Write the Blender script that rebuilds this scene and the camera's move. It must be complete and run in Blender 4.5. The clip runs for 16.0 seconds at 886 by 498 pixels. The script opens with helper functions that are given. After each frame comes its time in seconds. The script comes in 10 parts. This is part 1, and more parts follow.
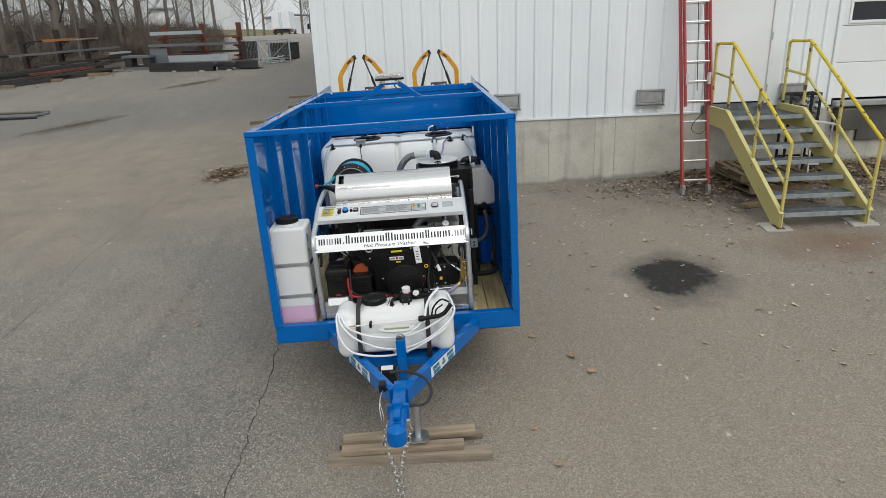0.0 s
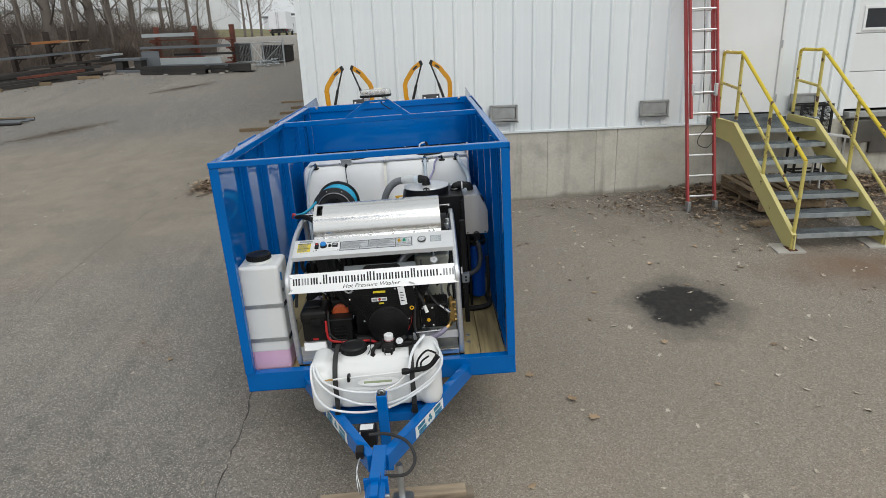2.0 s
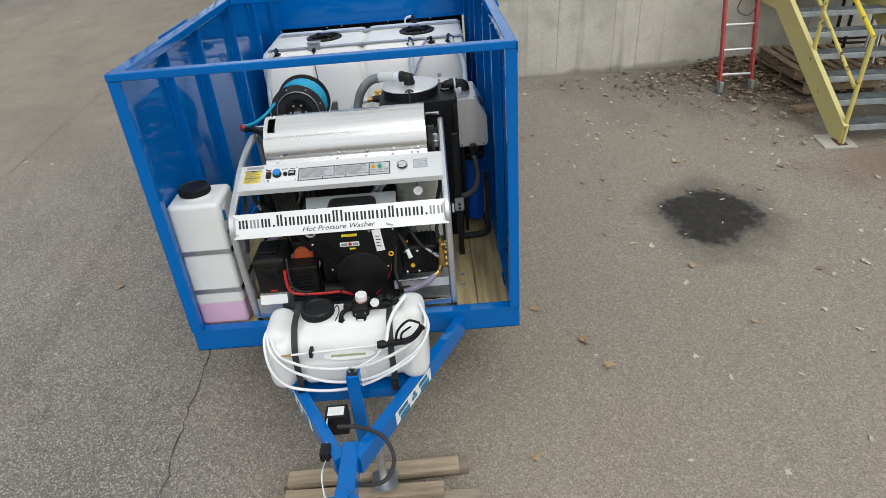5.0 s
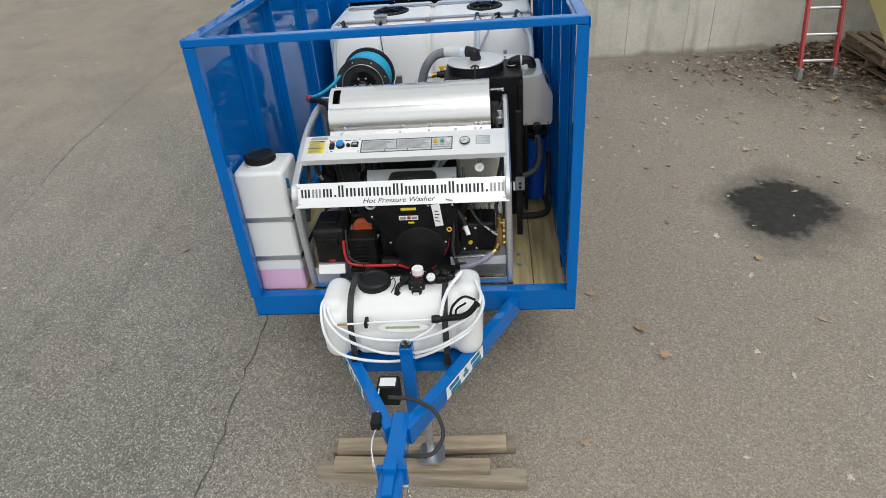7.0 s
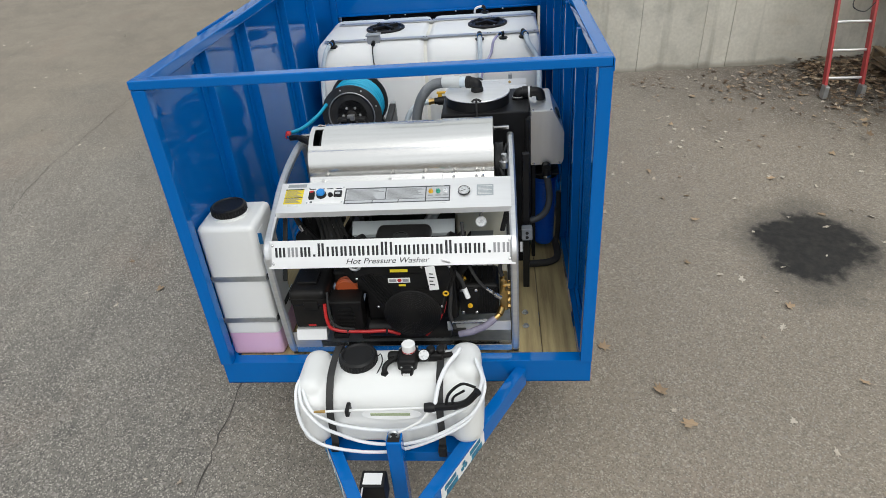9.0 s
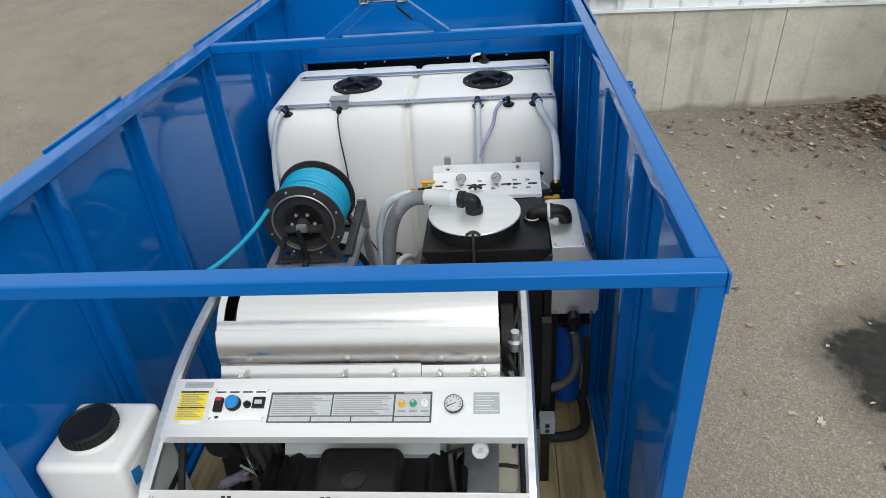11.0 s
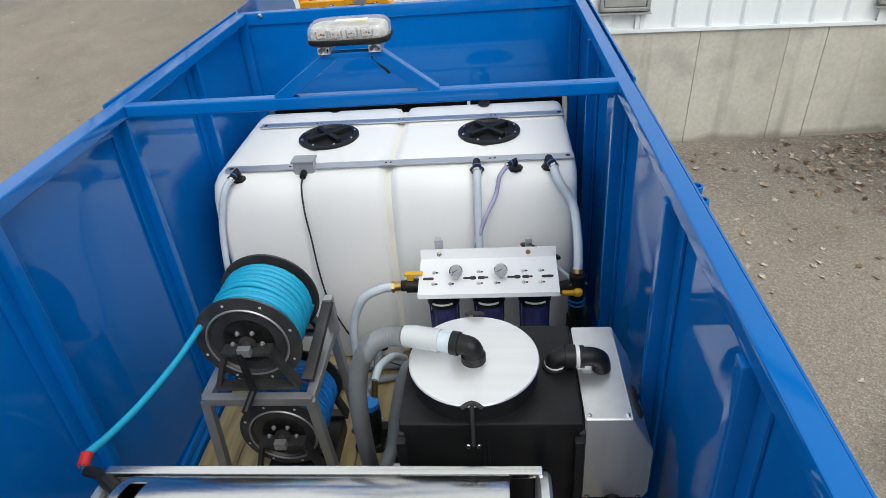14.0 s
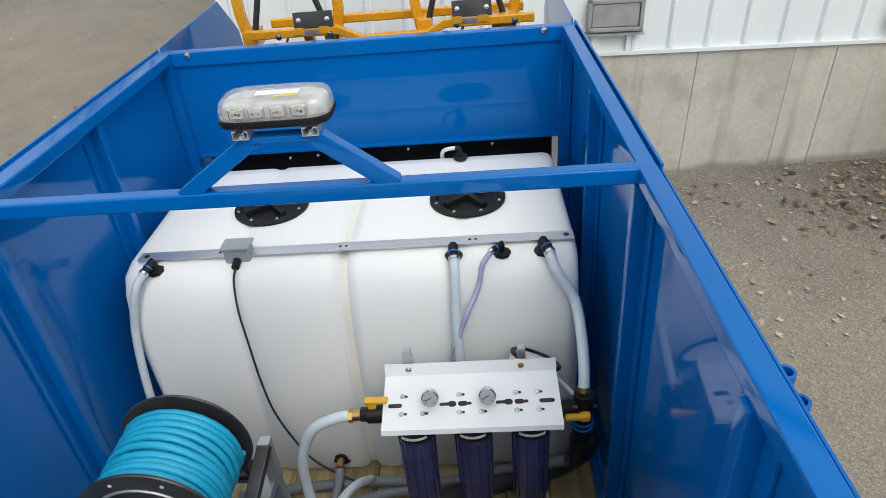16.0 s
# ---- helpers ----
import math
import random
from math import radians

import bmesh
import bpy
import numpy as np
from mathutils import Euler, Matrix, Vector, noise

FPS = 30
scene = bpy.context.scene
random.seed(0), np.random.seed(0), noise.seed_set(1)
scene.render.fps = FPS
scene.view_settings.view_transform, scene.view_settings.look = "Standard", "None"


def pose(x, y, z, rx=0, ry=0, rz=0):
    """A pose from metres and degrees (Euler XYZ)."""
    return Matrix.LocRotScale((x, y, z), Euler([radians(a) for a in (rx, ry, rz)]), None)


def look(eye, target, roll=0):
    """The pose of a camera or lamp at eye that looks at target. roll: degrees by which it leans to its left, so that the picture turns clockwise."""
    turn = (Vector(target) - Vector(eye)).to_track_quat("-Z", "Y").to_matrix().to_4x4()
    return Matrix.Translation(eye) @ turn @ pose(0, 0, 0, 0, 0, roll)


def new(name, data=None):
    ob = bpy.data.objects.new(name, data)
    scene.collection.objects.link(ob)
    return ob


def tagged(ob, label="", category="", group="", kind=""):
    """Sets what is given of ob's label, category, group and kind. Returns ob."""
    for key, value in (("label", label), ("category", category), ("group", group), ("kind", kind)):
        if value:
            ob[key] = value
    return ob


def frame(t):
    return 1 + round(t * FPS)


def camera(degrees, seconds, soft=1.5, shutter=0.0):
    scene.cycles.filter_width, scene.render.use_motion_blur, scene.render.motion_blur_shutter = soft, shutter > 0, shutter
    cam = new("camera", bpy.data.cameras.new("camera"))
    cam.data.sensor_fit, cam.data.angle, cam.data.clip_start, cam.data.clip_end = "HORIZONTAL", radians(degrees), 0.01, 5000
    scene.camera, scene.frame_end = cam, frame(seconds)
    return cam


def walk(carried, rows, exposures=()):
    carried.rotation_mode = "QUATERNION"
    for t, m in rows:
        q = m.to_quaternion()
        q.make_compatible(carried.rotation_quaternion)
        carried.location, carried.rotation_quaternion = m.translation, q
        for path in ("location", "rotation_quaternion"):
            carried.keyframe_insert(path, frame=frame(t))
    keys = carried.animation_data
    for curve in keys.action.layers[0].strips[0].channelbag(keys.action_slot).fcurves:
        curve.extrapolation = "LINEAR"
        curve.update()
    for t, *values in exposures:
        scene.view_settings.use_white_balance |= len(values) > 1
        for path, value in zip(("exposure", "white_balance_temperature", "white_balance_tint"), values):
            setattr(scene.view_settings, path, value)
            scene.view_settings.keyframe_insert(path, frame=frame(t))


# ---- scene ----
# t, x, y, z, yaw, pitch, roll: a drone that glides up to the trailer and over its open top
ROWS = [
    (0, 0.322, -5.049, 3.123, -0.89, -18.52, -2.07),
    (0.5, 0.339, -4.994, 3.287, -0.89, -18.62, -2.05),
    (1, 0.367, -4.880, 3.251, -0.91, -18.52, -2.09),
    (1.5, 0.402, -4.701, 3.250, -0.91, -18.58, -2.10),
    (2, 0.430, -4.478, 3.254, -0.97, -18.61, -2.08),
    (2.5, 0.458, -4.220, 3.253, -0.98, -18.61, -2.09),
    (3, 0.478, -3.971, 3.255, -1.02, -18.65, -2.11),
    (3.5, 0.499, -3.737, 3.259, -0.87, -21.69, -2.32),
    (4, 0.520, -3.508, 3.280, -0.87, -22.77, -2.35),
    (4.5, 0.539, -3.374, 3.288, -0.77, -25.60, -2.50),
    (5, 0.544, -3.317, 3.304, -0.43, -30.99, -2.75),
    (5.2, 0.544, -3.304, 3.302, -0.35, -32.62, -2.90),
    (7.3, 0.509, -3.316, 3.264, 5.49, -32.35, -2.81),
    (7.5, 0.507, -3.287, 3.259, 5.50, -32.24, -2.81),
    (8, 0.502, -3.162, 3.275, 5.52, -32.39, -2.84),
    (8.2, 0.505, -3.089, 3.278, 5.46, -32.38, -2.84),
    (10.3, 0.501, -1.753, 3.329, 5.23, -33.01, -2.55),
    (10.5, 0.491, -1.590, 3.328, 5.21, -32.97, -2.56),
    (11, 0.476, -1.192, 3.341, 5.19, -33.02, -2.70),
    (11.5, 0.475, -0.969, 3.333, 5.20, -33.02, -2.78),
    (12, 0.474, -0.925, 3.323, 5.14, -33.05, -2.70),
    (12.5, 0.472, -0.909, 3.326, 5.17, -33.07, -2.72),
    (13, 0.463, -0.812, 3.328, 5.09, -33.21, -2.64),
    (13.5, 0.458, -0.592, 3.324, 5.02, -33.29, -2.69),
    (14, 0.450, -0.227, 3.320, 5.00, -33.27, -2.83),
    (14.5, 0.427, 0.248, 3.340, 4.85, -33.43, -2.89),
    (15, 0.429, 0.507, 3.332, 4.84, -33.42, -2.92),
    (15.5, 0.437, 0.555, 3.321, 4.85, -33.43, -2.98),
    (16, 0.445, 0.539, 3.321, 2.76, -33.50, -2.95),
]
cam = camera(68.58, 16.0, soft=0.8)
walk(cam, [(t, pose(x, y, z, 90 + pitch, 0, yaw) @ pose(0, 0, 0, 0, 0, roll)) for t, x, y, z, yaw, pitch, roll in ROWS],
     exposures=[(0, -0.22), (3.2, -0.24), (4.4, -0.16), (5, -0.03), (8, -0.03), (10.5, 0.05), (12.5, 0.10), (14.5, 0.20), (16, 0.10)])

# ---------------------------------------------------------------- light: a bright overcast day
world = bpy.data.worlds.new("overcast_sky")
scene.world = world
world.use_nodes = True
wn, wl = world.node_tree.nodes, world.node_tree.links
sky = wn.new("ShaderNodeTexSky")
sky.sky_type = "NISHITA"
sky.sun_disc = False
sky.sun_elevation, sky.sun_rotation = radians(52), radians(157)
sky.air_density, sky.dust_density, sky.ozone_density = 1.0, 6.0, 1.0
grey = wn.new("ShaderNodeHueSaturation")
grey.inputs["Saturation"].default_value = 0.30
wl.new(sky.outputs[0], grey.inputs["Color"])
cloud = wn.new("ShaderNodeMix")
cloud.data_type = "RGBA"
cloud.inputs["Factor"].default_value = 0.7
cloud.inputs["B"].default_value = (7.40, 7.80, 7.98, 1)
wl.new(grey.outputs[0], cloud.inputs["A"])
wl.new(cloud.outputs["Result"], wn["Background"].inputs["Color"])
wn["Background"].inputs["Strength"].default_value = 0.142
sun = new("sun", bpy.data.lights.new("sun", "SUN"))
sun.data.energy, sun.data.angle, sun.data.color = 1.0, radians(40), (0.97, 0.98, 0.95)
sun.matrix_world = look((8, -19, 26), (0, 0, 0))


# ---------------------------------------------------------------- materials
def nodes_of(name):
    m = bpy.data.materials.new(name)
    m.use_nodes = True
    return m, m.node_tree.nodes, m.node_tree.links


def surf(name, col, rough=0.5, metal=0.0, col2=None, scale=5.0, low=0.35, high=0.7, bump=0.0, bscale=60.0,
         stretch=(1, 1, 1), coat=0.0, trans=0.0, ior=1.45, rvar=0.08, spec=0.5, alpha=1.0, sss=0.0, random_tint=0.0):
    """A principled surface with a large drift of colour, a fine grain and a fine relief, in metres."""
    m, n, l = nodes_of(name)
    p = n["Principled BSDF"]
    tc, mp = n.new("ShaderNodeTexCoord"), n.new("ShaderNodeMapping")
    mp.inputs["Scale"].default_value = stretch
    l.new(tc.outputs["Object"], mp.inputs["Vector"])
    big, fine = n.new("ShaderNodeTexNoise"), n.new("ShaderNodeTexNoise")
    big.inputs["Scale"].default_value, big.inputs["Detail"].default_value = scale, 6
    fine.inputs["Scale"].default_value, fine.inputs["Detail"].default_value = bscale, 4
    for q in (big, fine):
        l.new(mp.outputs[0], q.inputs["Vector"])
    ramp = n.new("ShaderNodeMapRange")
    ramp.inputs["From Min"].default_value, ramp.inputs["From Max"].default_value = low, high
    l.new(big.outputs["Fac"], ramp.inputs["Value"])
    mix = n.new("ShaderNodeMix")
    mix.data_type = "RGBA"
    c2 = col2 or tuple(0.86 * c for c in col)
    mix.inputs["A"].default_value, mix.inputs["B"].default_value = (*col, 1), (*c2, 1)
    l.new(ramp.outputs[0], mix.inputs["Factor"])
    out = mix.outputs["Result"]
    if random_tint:
        oi, hs, mr = n.new("ShaderNodeObjectInfo"), n.new("ShaderNodeHueSaturation"), n.new("ShaderNodeMapRange")
        mr.inputs["To Min"].default_value, mr.inputs["To Max"].default_value = 1 - random_tint, 1 + random_tint
        l.new(oi.outputs["Random"], mr.inputs["Value"])
        l.new(mr.outputs[0], hs.inputs["Value"])
        l.new(out, hs.inputs["Color"])
        out = hs.outputs["Color"]
    l.new(out, p.inputs["Base Color"])
    rr = n.new("ShaderNodeMapRange")
    rr.inputs["To Min"].default_value, rr.inputs["To Max"].default_value = max(0.02, rough - rvar), min(1, rough + rvar)
    l.new(fine.outputs["Fac"], rr.inputs["Value"])
    l.new(rr.outputs[0], p.inputs["Roughness"])
    p.inputs["Metallic"].default_value = metal
    p.inputs["Coat Weight"].default_value = coat
    p.inputs["Coat Roughness"].default_value = 0.06
    p.inputs["Transmission Weight"].default_value = trans
    p.inputs["IOR"].default_value = ior
    p.inputs["Specular IOR Level"].default_value = spec
    p.inputs["Alpha"].default_value = alpha
    if sss:
        p.inputs["Subsurface Weight"].default_value = sss
        p.inputs["Subsurface Radius"].default_value = (0.02, 0.02, 0.02)
    if bump:
        b = n.new("ShaderNodeBump")
        b.inputs["Strength"].default_value, b.inputs["Distance"].default_value = bump, 0.004
        l.new(fine.outputs["Fac"], b.inputs["Height"])
        l.new(b.outputs[0], p.inputs["Normal"])
    return m


M = {}
M["blue"] = surf("blue_enamel", (0.0006, 0.120, 0.425), 0.05, 0, (0.0006, 0.110, 0.395), 1.5, spec=0.42, bump=0.008, bscale=7, rvar=0.02)
M["blue"].node_tree.nodes["Principled BSDF"].inputs["Specular Tint"].default_value = (0.62, 0.90, 1.0, 1)
M["poly"] = surf("white_polyethylene", (0.73, 0.735, 0.725), 0.38, 0, (0.67, 0.675, 0.66), 1.3, bump=0.12, bscale=45, sss=0.15)
# tank copy of poly, its colour lifted to offset low light inside the trailer
M["poly_tank"] = surf("lifted_white_polyethylene", (0.85, 0.85, 0.835), 0.36, 0, (0.80, 0.80, 0.78), 1.1, bump=0.08, bscale=30, sss=0.25)
M["sleeve"] = surf("cloudy_vinyl_sleeve", (0.56, 0.58, 0.58), 0.4, 0, (0.50, 0.52, 0.52), 8, sss=0.1)
M["poly_groove"] = surf("shaded_polyethylene_seam", (0.79, 0.78, 0.72), 0.45, 0, (0.74, 0.72, 0.64), 5, bump=0.1)
M["cream"] = surf("cream_polyethylene", (0.60, 0.58, 0.45), 0.5, 0, (0.68, 0.66, 0.55), 5, bump=0.1)
M["pink"] = surf("pink_soap_in_tank", (0.66, 0.40, 0.58), 0.35, 0, (0.70, 0.47, 0.62), 3, sss=0.15)
M["steel"] = surf("brushed_stainless", (0.74, 0.735, 0.72), 0.20, 1.0, (0.70, 0.695, 0.68), 3, bump=0.04, bscale=30, stretch=(0.5, 16, 16), rvar=0.06)
M["steel_panel"] = surf("satin_stainless_sheet", (0.84, 0.84, 0.835), 0.36, 0.62, (0.79, 0.79, 0.785), 2, bump=0.03, bscale=30, stretch=(0.6, 14, 14))
M["alu"] = surf("bare_aluminium", (0.74, 0.745, 0.75), 0.40, 0.9, (0.66, 0.665, 0.675), 6, bump=0.06, stretch=(0.6, 9, 9))
M["galv"] = surf("galvanised_steel", (0.55, 0.57, 0.58), 0.42, 0.9, (0.42, 0.44, 0.46), 14, bump=0.1)
M["grating"] = surf("galvanised_grating", (0.20, 0.225, 0.235), 0.5, 0.5, (0.14, 0.155, 0.165), 6, 0.42, 0.58, bump=0.1)
M["black"] = surf("black_plastic", (0.008, 0.008, 0.009), 0.42, 0, (0.014, 0.014, 0.014), 8, bump=0.10, bscale=120, spec=0.28)
M["engineblack"] = surf("sooty_black_engine_paint", (0.006, 0.006, 0.0065), 0.42, 0, (0.014, 0.013, 0.012), 9, bump=0.12, bscale=110, spec=0.22)
M["blackmetal"] = surf("black_powder_coat", (0.010, 0.010, 0.011), 0.36, 0.1, (0.018, 0.018, 0.018), 6, bump=0.08, bscale=150, spec=0.35)
M["rubber"] = surf("black_rubber", (0.02, 0.02, 0.02), 0.7, 0, (0.035, 0.034, 0.033), 12, bump=0.1)
M["darkgrey"] = surf("dark_grey_polyethylene", (0.030, 0.031, 0.033), 0.5, 0, (0.042, 0.043, 0.045), 4, bump=0.15, bscale=90, spec=0.35)
M["cyan"] = surf("cyan_hose_rubber", (0.012, 0.36, 0.56), 0.42, 0, (0.01, 0.30, 0.50), 10, bump=0.05)
M["bluehose"] = surf("blue_hose_rubber", (0.01, 0.20, 0.60), 0.42, 0, (0.01, 0.16, 0.52), 10, bump=0.05)
M["greyhose"] = surf("grey_corrugated_hose", (0.22, 0.235, 0.25), 0.5, 0, (0.18, 0.19, 0.20), 8, bump=0.1)
M["hosedark"] = surf("dark_grey_hose", (0.085, 0.09, 0.095), 0.5, 0, (0.065, 0.07, 0.075), 8, bump=0.1)
M["clearhose"] = surf("milky_braided_hose", (0.52, 0.60, 0.66), 0.3, 0, (0.60, 0.66, 0.70), 20, bump=0.25, bscale=260, sss=0.1)
M["inlethose"] = surf("smoky_lilac_hose", (0.20, 0.185, 0.25), 0.25, 0, (0.30, 0.28, 0.36), 15)
M["purplehose"] = surf("violet_tinted_hose", (0.34, 0.32, 0.50), 0.25, 0, (0.44, 0.42, 0.58), 15)
M["whitehose"] = surf("white_vinyl_hose", (0.78, 0.79, 0.80), 0.3, 0, (0.70, 0.72, 0.74), 8, sss=0.1)
M["white"] = surf("white_powder_coat", (0.80, 0.81, 0.82), 0.4, 0, (0.76, 0.77, 0.78), 3)
M["whiteplastic"] = surf("white_plastic", (0.78, 0.78, 0.77), 0.4, 0, (0.70, 0.70, 0.69), 8)
M["violet"] = surf("violet_filter_bowl", (0.055, 0.058, 0.175), 0.10, 0, (0.035, 0.036, 0.12), 6, coat=0.5)
M["filterblue"] = surf("blue_filter_bowl", (0.008, 0.105, 0.55), 0.3, 0, (0.008, 0.085, 0.46), 4, coat=0.2)
M["brass"] = surf("worn_brass", (0.60, 0.40, 0.14), 0.32, 1.0, (0.45, 0.30, 0.12), 30)
M["yellow"] = surf("yellow_valve_plastic", (0.75, 0.42, 0.02), 0.4)
M["label_yellow"] = surf("yellow_warning_label", (0.78, 0.62, 0.03), 0.45)
M["label_white"] = surf("white_label", (0.80, 0.80, 0.79), 0.4)
M["label_grey"] = surf("grey_printed_label", (0.42, 0.43, 0.44), 0.4, 0, (0.50, 0.51, 0.52), 40)
M["ink"] = surf("black_ink", (0.02, 0.02, 0.022), 0.4)
M["ink_grey"] = surf("grey_print", (0.28, 0.28, 0.29), 0.5)
M["decal_blue"] = surf("blue_decal_print", (0.010, 0.11, 0.22), 0.35, 0, (0.02, 0.22, 0.34), 60, 0.45, 0.55)
M["logo_blue"] = surf("blue_label_print", (0.02, 0.22, 0.55), 0.4)
M["red"] = surf("red_plastic", (0.45, 0.02, 0.02), 0.4)
M["orangered"] = surf("orange_red_plastic", (0.50, 0.10, 0.03), 0.45)
M["green"] = surf("green_plastic", (0.03, 0.34, 0.22), 0.4)
M["dial"] = surf("white_dial", (0.60, 0.61, 0.61), 0.35, 0, (0.40, 0.41, 0.42), 90, 0.5, 0.62)
M["chromed"] = surf("polished_chrome_case", (0.62, 0.62, 0.62), 0.10, 1.0)
M["dialgrey"] = surf("grey_gauge_face", (0.40, 0.41, 0.42), 0.12)
M["knob"] = surf("bright_blue_knob", (0.01, 0.22, 0.60), 0.3)
M["greybox"] = surf("grey_pvc_box", (0.34, 0.36, 0.38), 0.5)
M["chrome"] = surf("zinc_bolt", (0.68, 0.68, 0.67), 0.25, 1.0)
M["amber"] = surf("orange_yellow_enamel", (0.72, 0.33, 0.01), 0.28, 0, (0.62, 0.27, 0.01), 4, coat=0.3)
M["wood"] = surf("treated_pine_board", (0.46, 0.37, 0.185), 0.65, 0, (0.20, 0.145, 0.075), 3.0, 0.38, 0.75, bump=0.35, bscale=16, stretch=(9, 0.7, 9), random_tint=0.28)
M["oldwood"] = surf("weathered_timber", (0.43, 0.34, 0.235), 0.8, 0, (0.21, 0.165, 0.12), 2.6, 0.36, 0.70, bump=0.6, bscale=18, stretch=(0.9, 7, 7), random_tint=0.2)
M["greywood"] = surf("greyed_timber", (0.30, 0.25, 0.19), 0.85, 0, (0.15, 0.122, 0.092), 2.6, 0.34, 0.70, bump=0.6, bscale=18, stretch=(0.9, 7, 7), random_tint=0.15)
M["pallet"] = surf("pallet_wood", (0.25, 0.18, 0.105), 0.85, 0, (0.12, 0.092, 0.065), 3.0, 0.3, 0.8, bump=0.5, bscale=18, stretch=(9, 0.8, 9), random_tint=0.25)
M["stair"] = surf("chipped_pale_yellow_paint", (0.60, 0.53, 0.215), 0.55, 0, (0.16, 0.08, 0.04), 7, 0.70, 0.72, bump=0.12)
M["rail"] = surf("chipped_yellow_rail_paint", (0.60, 0.50, 0.14), 0.5, 0, (0.10, 0.055, 0.032), 13, 0.612, 0.630, bump=0.2)
M["rail2"] = surf("bright_yellow_rail_paint", (0.66, 0.50, 0.035), 0.45, 0, (0.10, 0.055, 0.03), 13, 0.622, 0.640, bump=0.2)
M["nosing"] = surf("worn_galvanised_nosing", (0.40, 0.43, 0.44), 0.45, 0.5, (0.30, 0.33, 0.34), 9, 0.4, 0.6, bump=0.1)
M["stair_rust"] = surf("flaking_yellow_bracket", (0.42, 0.34, 0.14), 0.7, 0, (0.12, 0.06, 0.03), 16, 0.42, 0.50, bump=0.3)
M["rust"] = surf("rusted_plate", (0.13, 0.055, 0.028), 0.85, 0, (0.07, 0.035, 0.02), 14, bump=0.4)
M["ladder"] = surf("red_fibreglass", (0.42, 0.045, 0.045), 0.5, 0, (0.33, 0.05, 0.05), 4, bump=0.15)
M["siding"] = surf("white_painted_siding", (0.80, 0.83, 0.835), 0.42, 0, (0.74, 0.78, 0.79), 0.7, bump=0.02, rvar=0.05, stretch=(1.5, 1, 0.35), random_tint=0.02)
M["door"] = surf("white_painted_door", (0.80, 0.81, 0.81), 0.45, 0, (0.74, 0.75, 0.74), 1.2)

M["pad"] = surf("pale_concrete_pad", (0.44, 0.42, 0.38), 0.9, 0, (0.36, 0.34, 0.30), 6, bump=0.3)
M["ventgrey"] = surf("aged_vent_metal", (0.40, 0.41, 0.40), 0.5, 0.4, (0.32, 0.325, 0.31), 10)
M["dockgrey"] = surf("weathered_dock_steel", (0.105, 0.098, 0.088), 0.75, 0.1, (0.065, 0.058, 0.050), 2.5, bump=0.2)
M["glassdark"] = surf("dark_window_glass", (0.02, 0.023, 0.027), 0.08, 0, (0.03, 0.03, 0.035), 2)
M["darksteel"] = surf("weathered_dark_steel", (0.021, 0.020, 0.020), 0.7, 0.1, (0.042, 0.038, 0.035), 2, stretch=(0.3, 3, 3))
M["greysteel"] = surf("grey_steel_section", (0.17, 0.185, 0.20), 0.6, 0.2, (0.11, 0.12, 0.13), 1.5, stretch=(0.3, 3, 3))
M["palesteel"] = surf("pale_zinc_section", (0.42, 0.455, 0.465), 0.5, 0.2, (0.34, 0.37, 0.385), 1.5)
M["browned"] = surf("browned_steel_section", (0.060, 0.055, 0.051), 0.75, 0.1, (0.035, 0.029, 0.025), 1.5, stretch=(0.3, 3, 3))
M["rustpost"] = surf("red_oxide_post", (0.17, 0.05, 0.03), 0.8, 0, (0.09, 0.035, 0.025), 3)
M["rackpost"] = surf("dark_brown_post", (0.028, 0.021, 0.018), 0.8, 0, (0.045, 0.03, 0.024), 3)
M["orange"] = surf("faded_orange_beam", (0.40, 0.17, 0.05), 0.7, 0, (0.30, 0.12, 0.05), 2)
M["bark"] = surf("grey_brown_bark", (0.185, 0.157, 0.136), 0.9, 0, (0.10, 0.083, 0.071), 1.5, bump=0.6, bscale=14, stretch=(1, 1, 0.25))
M["twig"] = surf("bare_twigs", (0.215, 0.180, 0.152), 0.9, 0, (0.13, 0.104, 0.086), 1.2)
M["brush"] = surf("winter_brush", (0.088, 0.068, 0.056), 0.95, 0, (0.160, 0.128, 0.106), 0.8, 0.4, 0.6)
M["grass"] = surf("dull_winter_grass", (0.13, 0.125, 0.055), 0.95, 0, (0.20, 0.17, 0.09), 0.25, bump=0.5, bscale=6)
M["truckwhite"] = surf("white_truck_paint", (0.78, 0.79, 0.81), 0.4, 0, (0.74, 0.75, 0.77), 1)
M["farwall"] = surf("pale_far_cladding", (0.66, 0.68, 0.70), 0.6, 0, (0.60, 0.62, 0.64), 0.15)
M["farroof"] = surf("far_grey_roof", (0.30, 0.31, 0.33), 0.7)
M["tray"] = surf("milky_reflector", (0.60, 0.60, 0.58), 0.3, 0.2, (0.34, 0.34, 0.33), 18, 0.45, 0.6)
M["ledback"] = surf("pale_lamp_reflector", (0.62, 0.62, 0.60), 0.35, 0.3, (0.40, 0.38, 0.36), 60)
M["ledred"] = surf("red_lamp_chip", (0.25, 0.03, 0.02), 0.4)
M["ledamber"] = surf("amber_lamp_chip", (0.50, 0.30, 0.05), 0.4)
M["lens"] = surf("clear_scuffed_lens", (0.80, 0.80, 0.78), 0.12, 0, (0.62, 0.62, 0.60), 26, coat=0.4, alpha=0.30)
M["label_green"] = surf("pale_green_print", (0.42, 0.47, 0.30), 0.4, 0, (0.30, 0.36, 0.20), 90)
